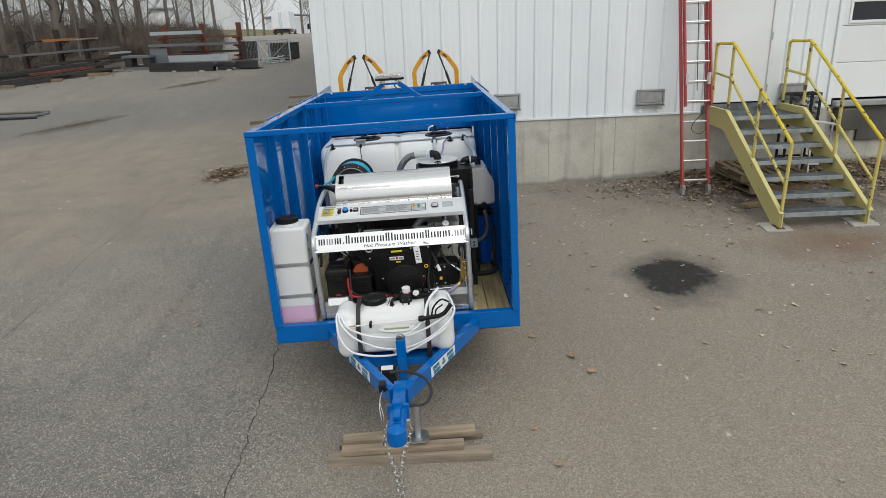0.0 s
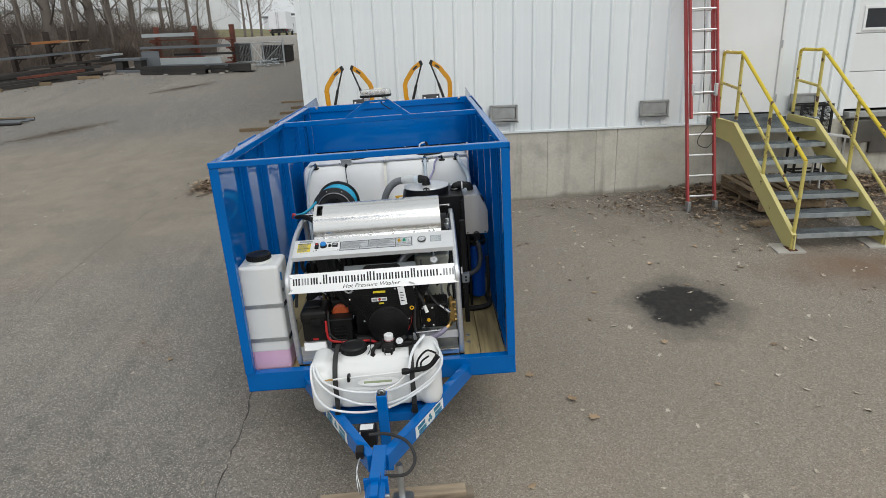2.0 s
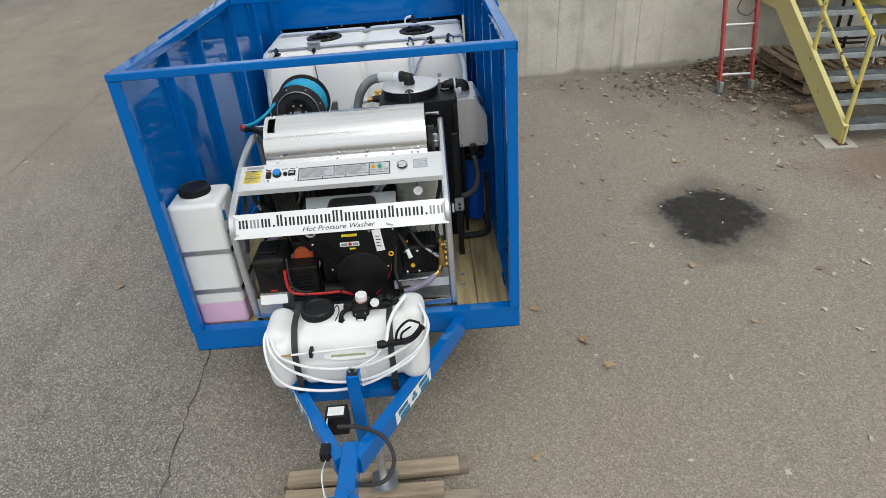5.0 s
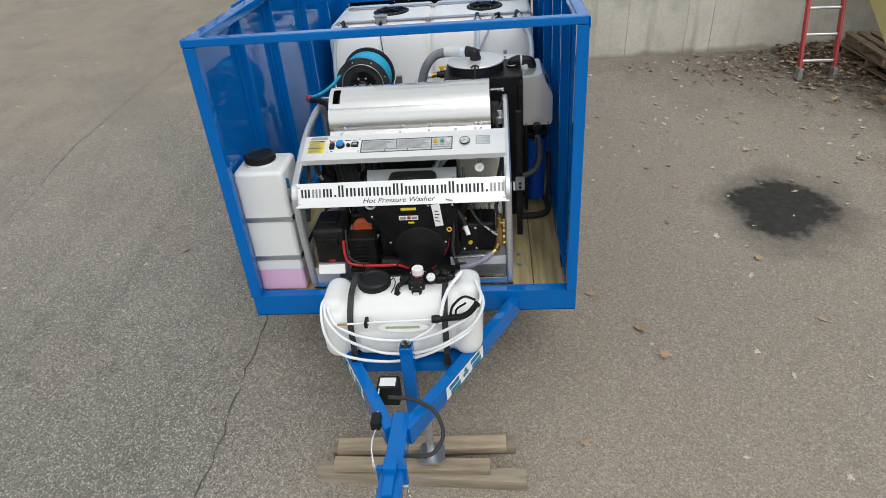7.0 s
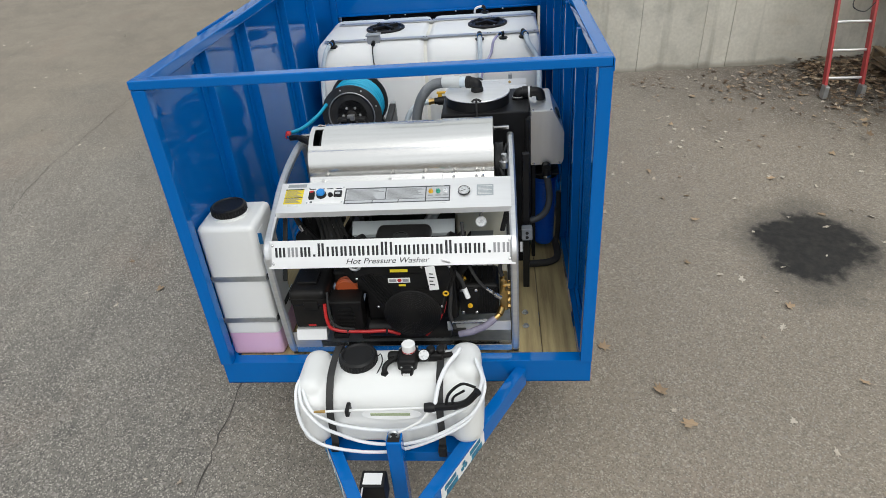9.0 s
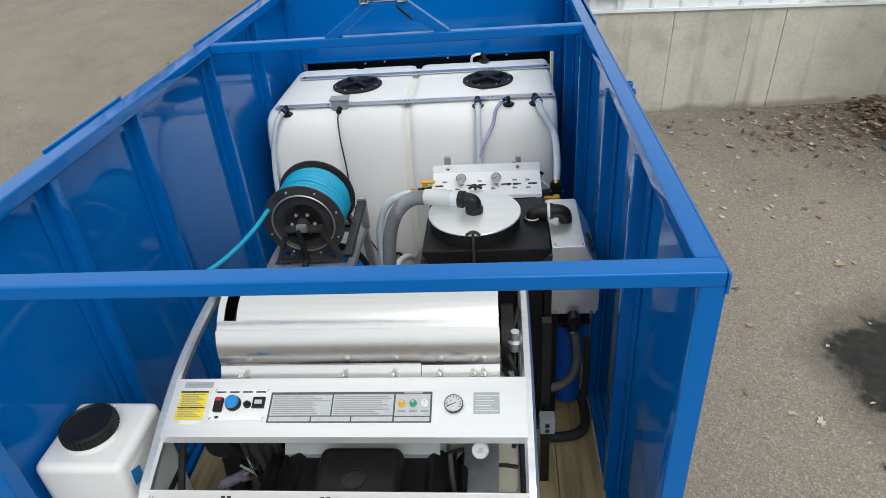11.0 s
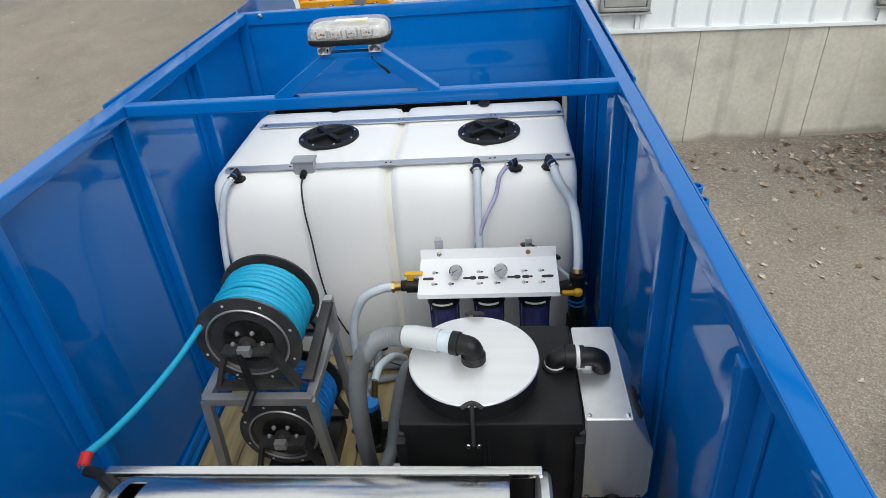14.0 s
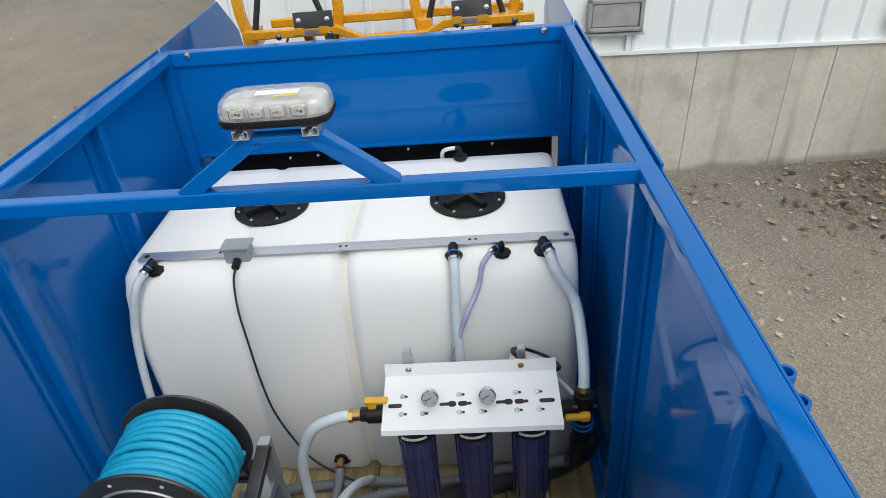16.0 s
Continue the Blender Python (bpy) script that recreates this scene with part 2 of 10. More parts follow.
M["boxsteel"] = surf("polished_steel_sheet", (0.78, 0.78, 0.775), 0.30, 0.8, (0.71, 0.71, 0.705), 3, bscale=4, stretch=(6, 6, 0.8), rvar=0.04)
M["reelgrey"] = surf("worn_grey_black_steel", (0.040, 0.040, 0.042), 0.38, 0.4, (0.075, 0.074, 0.073), 9, bump=0.06, bscale=90)
M["benchsteel"] = surf("bare_grey_steel", (0.44, 0.445, 0.45), 0.42, 0.7, (0.34, 0.345, 0.35), 9, bump=0.08)
M["plategrey"] = surf("grey_instruction_print", (0.52, 0.53, 0.54), 0.34, 0.5, (0.58, 0.59, 0.60), 60)
M["plateprint"] = surf("faint_instruction_lines", (0.33, 0.335, 0.34), 0.45)
M["plateedge"] = surf("dark_plate_border", (0.085, 0.088, 0.092), 0.45)
M["led"] = surf("silver_led_reflector", (0.75, 0.75, 0.74), 0.2, 0.9, (0.35, 0.30, 0.28), 90)
M["leaf"] = surf("dry_oak_leaf", (0.30, 0.20, 0.115), 0.8, 0, (0.40, 0.31, 0.21), 3.0, bump=0.3, random_tint=0.35)


def litter_material():
    """Dry leaves, each of its own tint."""
    m, n, l = nodes_of("mixed_leaf_litter")
    p = n["Principled BSDF"]
    geo, ramp = n.new("ShaderNodeNewGeometry"), n.new("ShaderNodeValToRGB")
    e = ramp.color_ramp.elements
    e[0].color, e[1].color = (0.045, 0.028, 0.018, 1), (0.40, 0.32, 0.235, 1)
    for pos, c in ((0.30, (0.125, 0.082, 0.050, 1)), (0.60, (0.235, 0.160, 0.098, 1)), (0.84, (0.36, 0.260, 0.160, 1))):
        e.new(pos).color = c
    l.new(geo.outputs["Random Per Island"], ramp.inputs["Fac"])
    l.new(ramp.outputs["Color"], p.inputs["Base Color"])
    p.inputs["Roughness"].default_value = 0.85
    return m


M["litter"] = litter_material()
M["litter_pale"] = surf("sun_bleached_leaf", (0.50, 0.44, 0.36), 0.85, 0, (0.20, 0.135, 0.085), 1.7, 0.46, 0.62, bump=0.3)


def asphalt_material():
    """Old grey-brown asphalt: pale and dark chippings, wide drifts of dust, an oil stain and rust wash by the stairs."""
    m, n, l = nodes_of("old_asphalt")
    p = n["Principled BSDF"]
    geo = n.new("ShaderNodeNewGeometry")
    pos = geo.outputs["Position"]

    def noise_tex(scale, detail=4, rough=0.55, vec=pos):
        q = n.new("ShaderNodeTexNoise")
        q.inputs["Scale"].default_value, q.inputs["Detail"].default_value, q.inputs["Roughness"].default_value = scale, detail, rough
        l.new(vec, q.inputs["Vector"])
        return q.outputs["Fac"]

    def span(v, a, b, c=0.0, d=1.0):
        q = n.new("ShaderNodeMapRange")
        for k, x in zip(("From Min", "From Max", "To Min", "To Max"), (a, b, c, d)):
            q.inputs[k].default_value = x
        l.new(v, q.inputs["Value"])
        return q.outputs[0]

    def blend(f, a, b, kind="MIX"):
        q = n.new("ShaderNodeMix")
        q.data_type, q.blend_type = "RGBA", kind
        for key, x in (("Factor", f), ("A", a), ("B", b)):
            if isinstance(x, (tuple, float)):
                q.inputs[key].default_value = x
            else:
                l.new(x, q.inputs[key])
        return q.outputs["Result"]

    def calc(op, a, b=None):
        q = n.new("ShaderNodeMath")
        q.operation = op
        for k, x in enumerate((a, b)):
            if x is None:
                continue
            if isinstance(x, float):
                q.inputs[k].default_value = x
            else:
                l.new(x, q.inputs[k])
        return q.outputs[0]

    def chips(scale):
        v = n.new("ShaderNodeTexVoronoi")
        v.inputs["Scale"].default_value = scale
        l.new(pos, v.inputs["Vector"])
        q = n.new("ShaderNodeSeparateColor")
        l.new(v.outputs["Color"], q.inputs["Color"])
        return v, q

    stone, sep = chips(125)
    coarse, sep2 = chips(52)
    xyz = n.new("ShaderNodeSeparateXYZ")
    l.new(pos, xyz.inputs[0])
    base = blend(span(noise_tex(0.22, 5), 0.40, 0.60), (0.165, 0.155, 0.138, 1), (0.245, 0.225, 0.194, 1))
    # long faint tyre drags across the open yard
    turn = n.new("ShaderNodeMapping")
    turn.inputs["Rotation"].default_value = (0, 0, radians(24))
    turn.inputs["Scale"].default_value = (2.4, 0.16, 1)
    l.new(pos, turn.inputs["Vector"])
    base = blend(span(noise_tex(1.0, 5, 0.6, turn.outputs[0]), 0.50, 0.70, 0, 0.62), base, (0.110, 0.103, 0.095, 1))
    base = blend(span(noise_tex(1.7, 6), 0.42, 0.68, 0, 0.5), base, (0.145, 0.136, 0.124, 1))
    # dust from the gravelled edge lies tan over the side by the building
    side = calc("ADD", xyz.outputs["X"], span(noise_tex(0.5, 4), 0.0, 1.0, -2.2, 2.2))
    dusty = calc("MULTIPLY", span(side, -1.5, 0.9, 0.0, 0.66), span(side, 3.2, 6.5, 1.0, 0.5))
    dusty = calc("MULTIPLY", dusty, span(calc("ADD", xyz.outputs["Y"], span(noise_tex(0.9, 4), 0.0, 1.0, -1.4, 1.4)), 3.6, 5.8, 1.0, 0.45))
    base = blend(dusty, base, (0.332, 0.275, 0.206, 1))
    # the open yard behind the trailer is sandy, with a smoother grey patch laid across it
    far = calc("MULTIPLY", span(calc("ADD", xyz.outputs["Y"], span(noise_tex(0.35, 4), 0.0, 1.0, -4.0, 4.0)), 2.5, 6.0, 0.0, 0.62), span(xyz.outputs["X"], -2.0, 0.0, 1.0, 0.0))
    far = calc("MULTIPLY", far, span(calc("ADD", xyz.outputs["Y"], span(noise_tex(0.5, 4), 0.0, 1.0, -1.5, 1.5)), 10.5, 14.0, 1.0, 0.12))
    sandy = blend(span(noise_tex(1.3, 8, 0.72), 0.40, 0.66), (0.318, 0.272, 0.212, 1), (0.235, 0.200, 0.158, 1))
    base = blend(calc("MULTIPLY", far, 1.25), base, sandy)
    px_, py_ = calc("SUBTRACT", xyz.outputs["X"], -4.5), calc("SUBTRACT", xyz.outputs["Y"], 16.0)
    lay = calc("ADD", calc("MULTIPLY", py_, 0.93), calc("MULTIPLY", px_, -0.37))
    lay = calc("ADD", calc("ABSOLUTE", lay), span(noise_tex(0.6, 5), 0.0, 1.0, -1.3, 1.3))
    base = blend(span(lay, 1.6, 3.0, 0.55, 0.0), base, (0.150, 0.144, 0.138, 1))
    # dark mottling on the open side of the trailer
    mott = calc("MULTIPLY", span(noise_tex(2.6, 6, 0.68), 0.54, 0.66, 0.0, 0.6), calc("MULTIPLY", span(xyz.outputs["X"], -1.6, -0.9, 1.0, 0.0), span(xyz.outputs["Y"], 0.3, 2.0, 1.0, 0.0)))
    base = blend(mott, base, (0.085, 0.084, 0.076, 1))
    base = blend(span(noise_tex(0.85, 4), 0.58, 0.74, 0, 0.30), base, (0.300, 0.225, 0.175, 1))
    # soil and leaf dust trodden in under the stairs
    dx, dy = calc("SUBTRACT", xyz.outputs["X"], 6.3), calc("SUBTRACT", xyz.outputs["Y"], 5.7)
    dist = calc("SQRT", calc("ADD", calc("MULTIPLY", calc("MULTIPLY", dx, dx), 0.30), calc("MULTIPLY", dy, dy)))
    base = blend(span(calc("ADD", dist, span(noise_tex(1.6, 5), 0.0, 1.0, -0.7, 0.7)), 1.0, 2.5, 0.82, 0.0), base, (0.085, 0.064, 0.047, 1))
    clear = calc("MULTIPLY", span(dusty, 0.05, 0.60, 1.0, 0.60), span(far, 0.1, 0.6, 1.0, 0.30))
    base = blend(calc("MULTIPLY", span(sep.outputs["Red"], 0.80, 0.84, 0, 0.66), clear), base, (0.54, 0.50, 0.43, 1))
    base = blend(calc("MULTIPLY", span(sep.outputs["Green"], 0.70, 0.76, 0, 0.62), clear), base, (0.058, 0.054, 0.050, 1))
    base = blend(calc("MULTIPLY", span(sep2.outputs["Red"], 0.95, 0.97, 0, 0.42), clear), base, (0.40, 0.37, 0.335, 1))
    base = blend(span(noise_tex(38, 5), 0.35, 0.7, 0, 0.34), base, (0.125, 0.116, 0.105, 1))
    # oil stain beside the trailer
    wob = span(noise_tex(2.4, 6), 0.0, 1.0, -0.36, 0.36)
    rag = calc("ADD", wob, span(noise_tex(7.0, 8, 0.65), 0.0, 1.0, -0.17, 0.17))
    dx, dy = calc("SUBTRACT", xyz.outputs["X"], 3.20), calc("SUBTRACT", xyz.outputs["Y"], 2.08)
    dist = calc("SQRT", calc("ADD", calc("MULTIPLY", calc("MULTIPLY", dx, dx), 1.25), calc("MULTIPLY", dy, dy)))
    d1 = calc("ADD", dist, rag)
    base = blend(span(d1, 0.42, 0.86, 0.66, 0.0), base, (0.060, 0.056, 0.050, 1))
    base = blend(calc("MULTIPLY", span(d1, 0.36, 0.48, 1.0, 0.0), span(noise_tex(14.0, 6, 0.7), 0.40, 0.68, 0.97, 0.80)), base, (0.015, 0.0145, 0.014, 1))
    # rust wash spreading from the foot of the stairs
    dx, dy = calc("SUBTRACT", xyz.outputs["X"], 5.5), calc("SUBTRACT", xyz.outputs["Y"], 2.75)
    dist = calc("SQRT", calc("ADD", calc("MULTIPLY", calc("MULTIPLY", dx, dx), 0.32), calc("MULTIPLY", dy, dy)))
    base = blend(span(calc("ADD", dist, wob), 0.1, 0.75, 0.65, 0.0), base, (0.150, 0.085, 0.048, 1))
    # dark soil washed into two low streaks across the yard
    for cx, cy, along, wide in ((-8.3, 19.85, 1.1, 0.42), (-9.45, 13.4, 1.3, 0.5)):
        dx, dy = calc("SUBTRACT", xyz.outputs["X"], cx), calc("SUBTRACT", xyz.outputs["Y"], cy)
        u = calc("ADD", calc("MULTIPLY", dx, 0.68), calc("MULTIPLY", dy, 0.73))
        v = calc("ADD", calc("MULTIPLY", dy, 0.68), calc("MULTIPLY", dx, -0.73))
        u, v = calc("MULTIPLY", u, 1 / along), calc("MULTIPLY", v, 1 / wide)
        ring = calc("SQRT", calc("ADD", calc("MULTIPLY", u, u), calc("MULTIPLY", v, v)))
        ring = calc("ADD", ring, span(noise_tex(3.5, 6, 0.65), 0.0, 1.0, -1.0, 1.0))
        base = blend(span(ring, 0.35, 1.25, 0.75, 0.0), base, (0.088, 0.070, 0.052, 1))
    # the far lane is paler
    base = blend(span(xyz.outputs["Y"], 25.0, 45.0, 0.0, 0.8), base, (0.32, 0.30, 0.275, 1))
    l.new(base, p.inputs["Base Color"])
    p.inputs["Specular IOR Level"].default_value = 0.3
    l.new(span(d1, 0.42, 0.62, 0.74, 0.92), p.inputs["Roughness"])
    b = n.new("ShaderNodeBump")
    b.inputs["Strength"].default_value, b.inputs["Distance"].default_value = 0.45, 0.004
    l.new(stone.outputs["Distance"], b.inputs["Height"])
    l.new(b.outputs[0], p.inputs["Normal"])
    return m


M["asphalt"] = asphalt_material()


def concrete_material():
    """Cast concrete: cloudy water stains, damp runs, splashed soil and small pits, differing from cast to cast."""
    m, n, l = nodes_of("stained_cast_concrete")
    p = n["Principled BSDF"]
    tc, oi = n.new("ShaderNodeTexCoord"), n.new("ShaderNodeObjectInfo")
    def fac(scale, lo, hi, to, stretch=(1, 1, 1), detail=6):
        mp, q, r = n.new("ShaderNodeMapping"), n.new("ShaderNodeTexNoise"), n.new("ShaderNodeMapRange")
        mp.inputs["Scale"].default_value = stretch
        l.new(tc.outputs["Object"], mp.inputs["Vector"])
        l.new(mp.outputs[0], q.inputs["Vector"])
        q.inputs["Scale"].default_value, q.inputs["Detail"].default_value = scale, detail
        l.new(q.outputs["Fac"], r.inputs["Value"])
        r.inputs["From Min"].default_value, r.inputs["From Max"].default_value, r.inputs["To Max"].default_value = lo, hi, to
        return r.outputs[0], q.outputs["Fac"]
    def over(a, f, c):
        q = n.new("ShaderNodeMix")
        q.data_type = "RGBA"
        if isinstance(a, tuple):
            q.inputs["A"].default_value = a
        else:
            l.new(a, q.inputs["A"])
        l.new(f, q.inputs["Factor"])
        q.inputs["B"].default_value = c
        return q.outputs["Result"]
    c = over((0.575, 0.548, 0.472, 1), fac(1.1, 0.42, 0.68, 0.75)[0], (0.405, 0.385, 0.325, 1))
    c = over(c, fac(2.6, 0.52, 0.70, 0.45)[0], (0.27, 0.258, 0.228, 1))
    c = over(c, fac(1.4, 0.55, 0.75, 0.5, (5, 1, 0.35))[0], (0.215, 0.200, 0.165, 1))
    c = over(c, fac(1.9, 0.60, 0.74, 0.4, (0.7, 1, 2.5))[0], (0.40, 0.33, 0.235, 1))
    # soil splashed up from the yard, with a ragged upper edge
    def number(op, a, b):
        q = n.new("ShaderNodeMath")
        q.operation = op
        for k, x in enumerate((a, b)):
            if isinstance(x, float):
                q.inputs[k].default_value = x
            else:
                l.new(x, q.inputs[k])
        return q.outputs[0]
    xyz = n.new("ShaderNodeSeparateXYZ")
    l.new(tc.outputs["Object"], xyz.inputs[0])
    h = number("SUBTRACT", xyz.outputs["Z"], number("ADD", number("MULTIPLY", xyz.outputs["X"], 0.029), 0.52))
    h = number("SUBTRACT", h, fac(3.2, 0.42, 0.78, 0.07, (1, 1, 0.3))[0])
    r = n.new("ShaderNodeMapRange")
    l.new(h, r.inputs["Value"])
    r.inputs["From Min"].default_value, r.inputs["From Max"].default_value, r.inputs["To Min"].default_value, r.inputs["To Max"].default_value = 0.0, 0.06, 0.60, 0.0
    c = over(c, r.outputs[0], (0.125, 0.108, 0.078, 1))
    grain, height = fac(30, 0.3, 0.7, 0.22)
    c = over(c, grain, (0.22, 0.21, 0.18, 1))
    hs, mr = n.new("ShaderNodeHueSaturation"), n.new("ShaderNodeMapRange")
    mr.inputs["To Min"].default_value, mr.inputs["To Max"].default_value = 0.86, 1.1
    l.new(oi.outputs["Random"], mr.inputs["Value"])
    l.new(mr.outputs[0], hs.inputs["Value"])
    l.new(c, hs.inputs["Color"])
    l.new(hs.outputs["Color"], p.inputs["Base Color"])
    p.inputs["Roughness"].default_value = 0.88
    b = n.new("ShaderNodeBump")
    b.inputs["Strength"].default_value, b.inputs["Distance"].default_value = 0.5, 0.004
    l.new(height, b.inputs["Height"])
    l.new(b.outputs[0], p.inputs["Normal"])
    return m


M["concrete"] = concrete_material()

# ---------------------------------------------------------------- mesh helpers
BASE = {}


def thing(name, label, category, base=(0, 0, 0), within=None, group="", kind=""):
    """An Empty at a thing's base; within: the frame (trailer, building, world) in which its parts are given."""
    ob = new(name)
    ob.empty_display_size = 0.1
    ob.matrix_world = (within or Matrix()) @ Matrix.Translation(base)
    BASE[ob.name] = Vector(base)
    return tagged(ob, label, category, group, kind)


def part(name, bm, material, parent=None, label="", sharp=35):
    me = bpy.data.meshes.new(name)
    if parent is not None:
        off = BASE[parent.name]
        for v in bm.verts:
            v.co -= off
    bm.normal_update()
    bm.to_mesh(me)
    bm.free()
    me.shade_smooth()
    me.set_sharp_from_angle(angle=radians(sharp))
    me.materials.append(M[material] if isinstance(material, str) else material)
    ob = new(name, me)
    if 20 <= len(me.polygons) <= 400:
        ob.modifiers.new("flat_faces", "WEIGHTED_NORMAL").keep_sharp = True
    if parent is not None:
        ob.parent = parent
        BASE[ob.name] = BASE[parent.name]
    if label:
        ob["label"] = label
    return ob


def solo(name, bm, material, label, category, base=(0, 0, 0), within=None, group="", kind="", sharp=35):
    """A thing of one mesh."""
    off = Vector(base)
    for v in bm.verts:
        v.co -= off
    ob = part(name, bm, material, None, "", sharp)
    ob.matrix_world = (within or Matrix()) @ Matrix.Translation(base)
    BASE[ob.name] = off
    return tagged(ob, label, category, group, kind)


def B():
    return bmesh.new()


def join(bm, other):
    me = bpy.data.meshes.new("tmp")
    other.to_mesh(me)
    other.free()
    bm.from_mesh(me)
    bpy.data.meshes.remove(me)
    return bm


def box(bm, lo, hi, bevel=0.0, seg=2, turn=None):
    """A box from corner lo to corner hi, with rounded edges; turn: a matrix about its centre."""
    t = B()
    bmesh.ops.create_cube(t, size=1)
    c, s = [(a + b) / 2 for a, b in zip(lo, hi)], [abs(b - a) for a, b in zip(lo, hi)]
    for v in t.verts:
        v.co = Vector((v.co.x * s[0], v.co.y * s[1], v.co.z * s[2]))
    if bevel:
        bmesh.ops.bevel(t, geom=t.edges[:], offset=min(bevel, 0.49 * min(s)), segments=seg, profile=0.5, affect="EDGES")
    m = Matrix.Translation(c) @ (turn.to_4x4() if turn else Matrix())
    t.transform(m)
    return join(bm, t)


def beam(bm, a, b, w, h, bevel=0.004, up=(0, 0, 1)):
    """A bar of w across by h in depth from a to b."""
    a, b = Vector(a), Vector(b)
    d = (b - a).normalized()
    side = d.cross(Vector(up))
    side = side.normalized() if side.length > 1e-4 else Vector((1, 0, 0))
    top = side.cross(d)
    t = B()
    bmesh.ops.create_cube(t, size=1)
    for v in t.verts:
        v.co = Vector((v.co.x * w, v.co.y * (b - a).length, v.co.z * h))
    if bevel:
        bmesh.ops.bevel(t, geom=t.edges[:], offset=bevel, segments=2, profile=0.5, affect="EDGES")
    m = Matrix((side, d, top)).transposed().to_4x4()
    t.transform(Matrix.Translation((a + b) / 2) @ m)
    return join(bm, t)


def smooth_path(pts, n=6):
    """Catmull-Rom through the points."""
    p = [Vector(q) for q in pts]
    p = [2 * p[0] - p[1]] + p + [2 * p[-1] - p[-2]]
    out = []
    for i in range(1, len(p) - 2):
        for k in range(n):
            t = k / n
            a, b, c, d = p[i - 1], p[i], p[i + 1], p[i + 2]
            out.append(0.5 * (2 * b + (c - a) * t + (2 * a - 5 * b + 4 * c - d) * t * t + (3 * b - a - 3 * c + d) * t ** 3))
    out.append(p[-2])
    return out


def sweep(bm, pts, r, seg=8, closed=False, ridge=0.0):
    """A round tube along a line of points; ridge: corrugation, as a share of r."""
    pts = [Vector(p) for p in pts]
    rings, side = [], None
    n = len(pts)
    for i, p in enumerate(pts):
        d = (pts[(i + 1) % n] - pts[i - 1]) if closed else (pts[min(i + 1, n - 1)] - pts[max(i - 1, 0)])
        d.normalize()
        if side is None:
            side = d.orthogonal().normalized()
        side = (side - d * side.dot(d)).normalized()
        other = d.cross(side)
        rad = (r[i] if isinstance(r, (list, tuple)) else r) * (1 + (ridge if i % 2 else 0))
        rings.append([bm.verts.new(p + rad * (math.cos(a) * side + math.sin(a) * other)) for a in (2 * math.pi * k / seg for k in range(seg))])
    for i in range(n if closed else n - 1):
        a, b = rings[i], rings[(i + 1) % n]
        for k in range(seg):
            bm.faces.new((a[k], a[(k + 1) % seg], b[(k + 1) % seg], b[k]))
    if not closed:
        bm.faces.new(rings[0][::-1])
        bm.faces.new(rings[-1])
    return bm


def square_tube(bm, pts, across, w, d, edge=0.006):
    """A flat-sided tube along pts: w wide along the fixed direction across, d deep in the plane of the bend."""
    pts, across = [Vector(p) for p in pts], Vector(across).normalized()
    rings, n = [], len(pts)
    u, v = w / 2, d / 2
    shape = [(-u + edge, -v), (u - edge, -v), (u, -v + edge), (u, v - edge), (u - edge, v), (-u + edge, v), (-u, v - edge), (-u, -v + edge)]
    for i, p in enumerate(pts):
        t = (pts[min(i + 1, n - 1)] - pts[max(i - 1, 0)]).normalized()
        up = across.cross(t).normalized()
        rings.append([bm.verts.new(p + across * a + up * b) for a, b in shape])
    for a, b in zip(rings, rings[1:]):
        for k in range(8):
            bm.faces.new((a[k], a[(k + 1) % 8], b[(k + 1) % 8], b[k]))
    bm.faces.new(rings[0][::-1])
    bm.faces.new(rings[-1])
    bmesh.ops.recalc_face_normals(bm, faces=bm.faces[:])
    return bm


def rod(bm, a, b, r, seg=12, r2=None):
    return sweep(bm, [a, b], [r, r if r2 is None else r2], seg)


def lathe(bm, prof, at, axis=(0, 0, 1), seg=28):
    """A turned body: prof is (radius, height) rows along axis from at."""
    ax = Vector(axis).normalized()
    s = ax.orthogonal().normalized()
    o = ax.cross(s)
    at = Vector(at)
    rings = []
    for r, h in prof:
        r = max(r, 1e-4)
        rings.append([bm.verts.new(at + ax * h + r * (math.cos(t) * s + math.sin(t) * o)) for t in (2 * math.pi * k / seg for k in range(seg))])
    for a, b in zip(rings, rings[1:]):
        for k in range(seg):
            bm.faces.new((a[k], a[(k + 1) % seg], b[(k + 1) % seg], b[k]))
    bm.faces.new(rings[0][::-1])
    bm.faces.new(rings[-1])
    return bm


def prism(bm, poly, a, b, axis="x"):
    """A flat outline pushed from a to b along an axis; the outline's pairs are the other two axes in order."""
    def place(u, v, w):
        return {"x": (w, u, v), "y": (u, w, v), "z": (u, v, w)}[axis]
    lo = [bm.verts.new(place(u, v, a)) for u, v in poly]
    hi = [bm.verts.new(place(u, v, b)) for u, v in poly]
    n = len(poly)
    for k in range(n):
        bm.faces.new((lo[k], lo[(k + 1) % n], hi[(k + 1) % n], hi[k]))
    bm.faces.new(lo[::-1])
    bm.faces.new(hi)
    bmesh.ops.recalc_face_normals(bm, faces=bm.faces[:])
    return bm


def bolt(bm, at, axis, r=0.012, h=0.01):
    return lathe(bm, [(r * 1.5, 0), (r * 1.5, h * 0.3), (r, h * 0.35), (r, h), (r * 0.6, h * 1.15)], at, axis, 6)


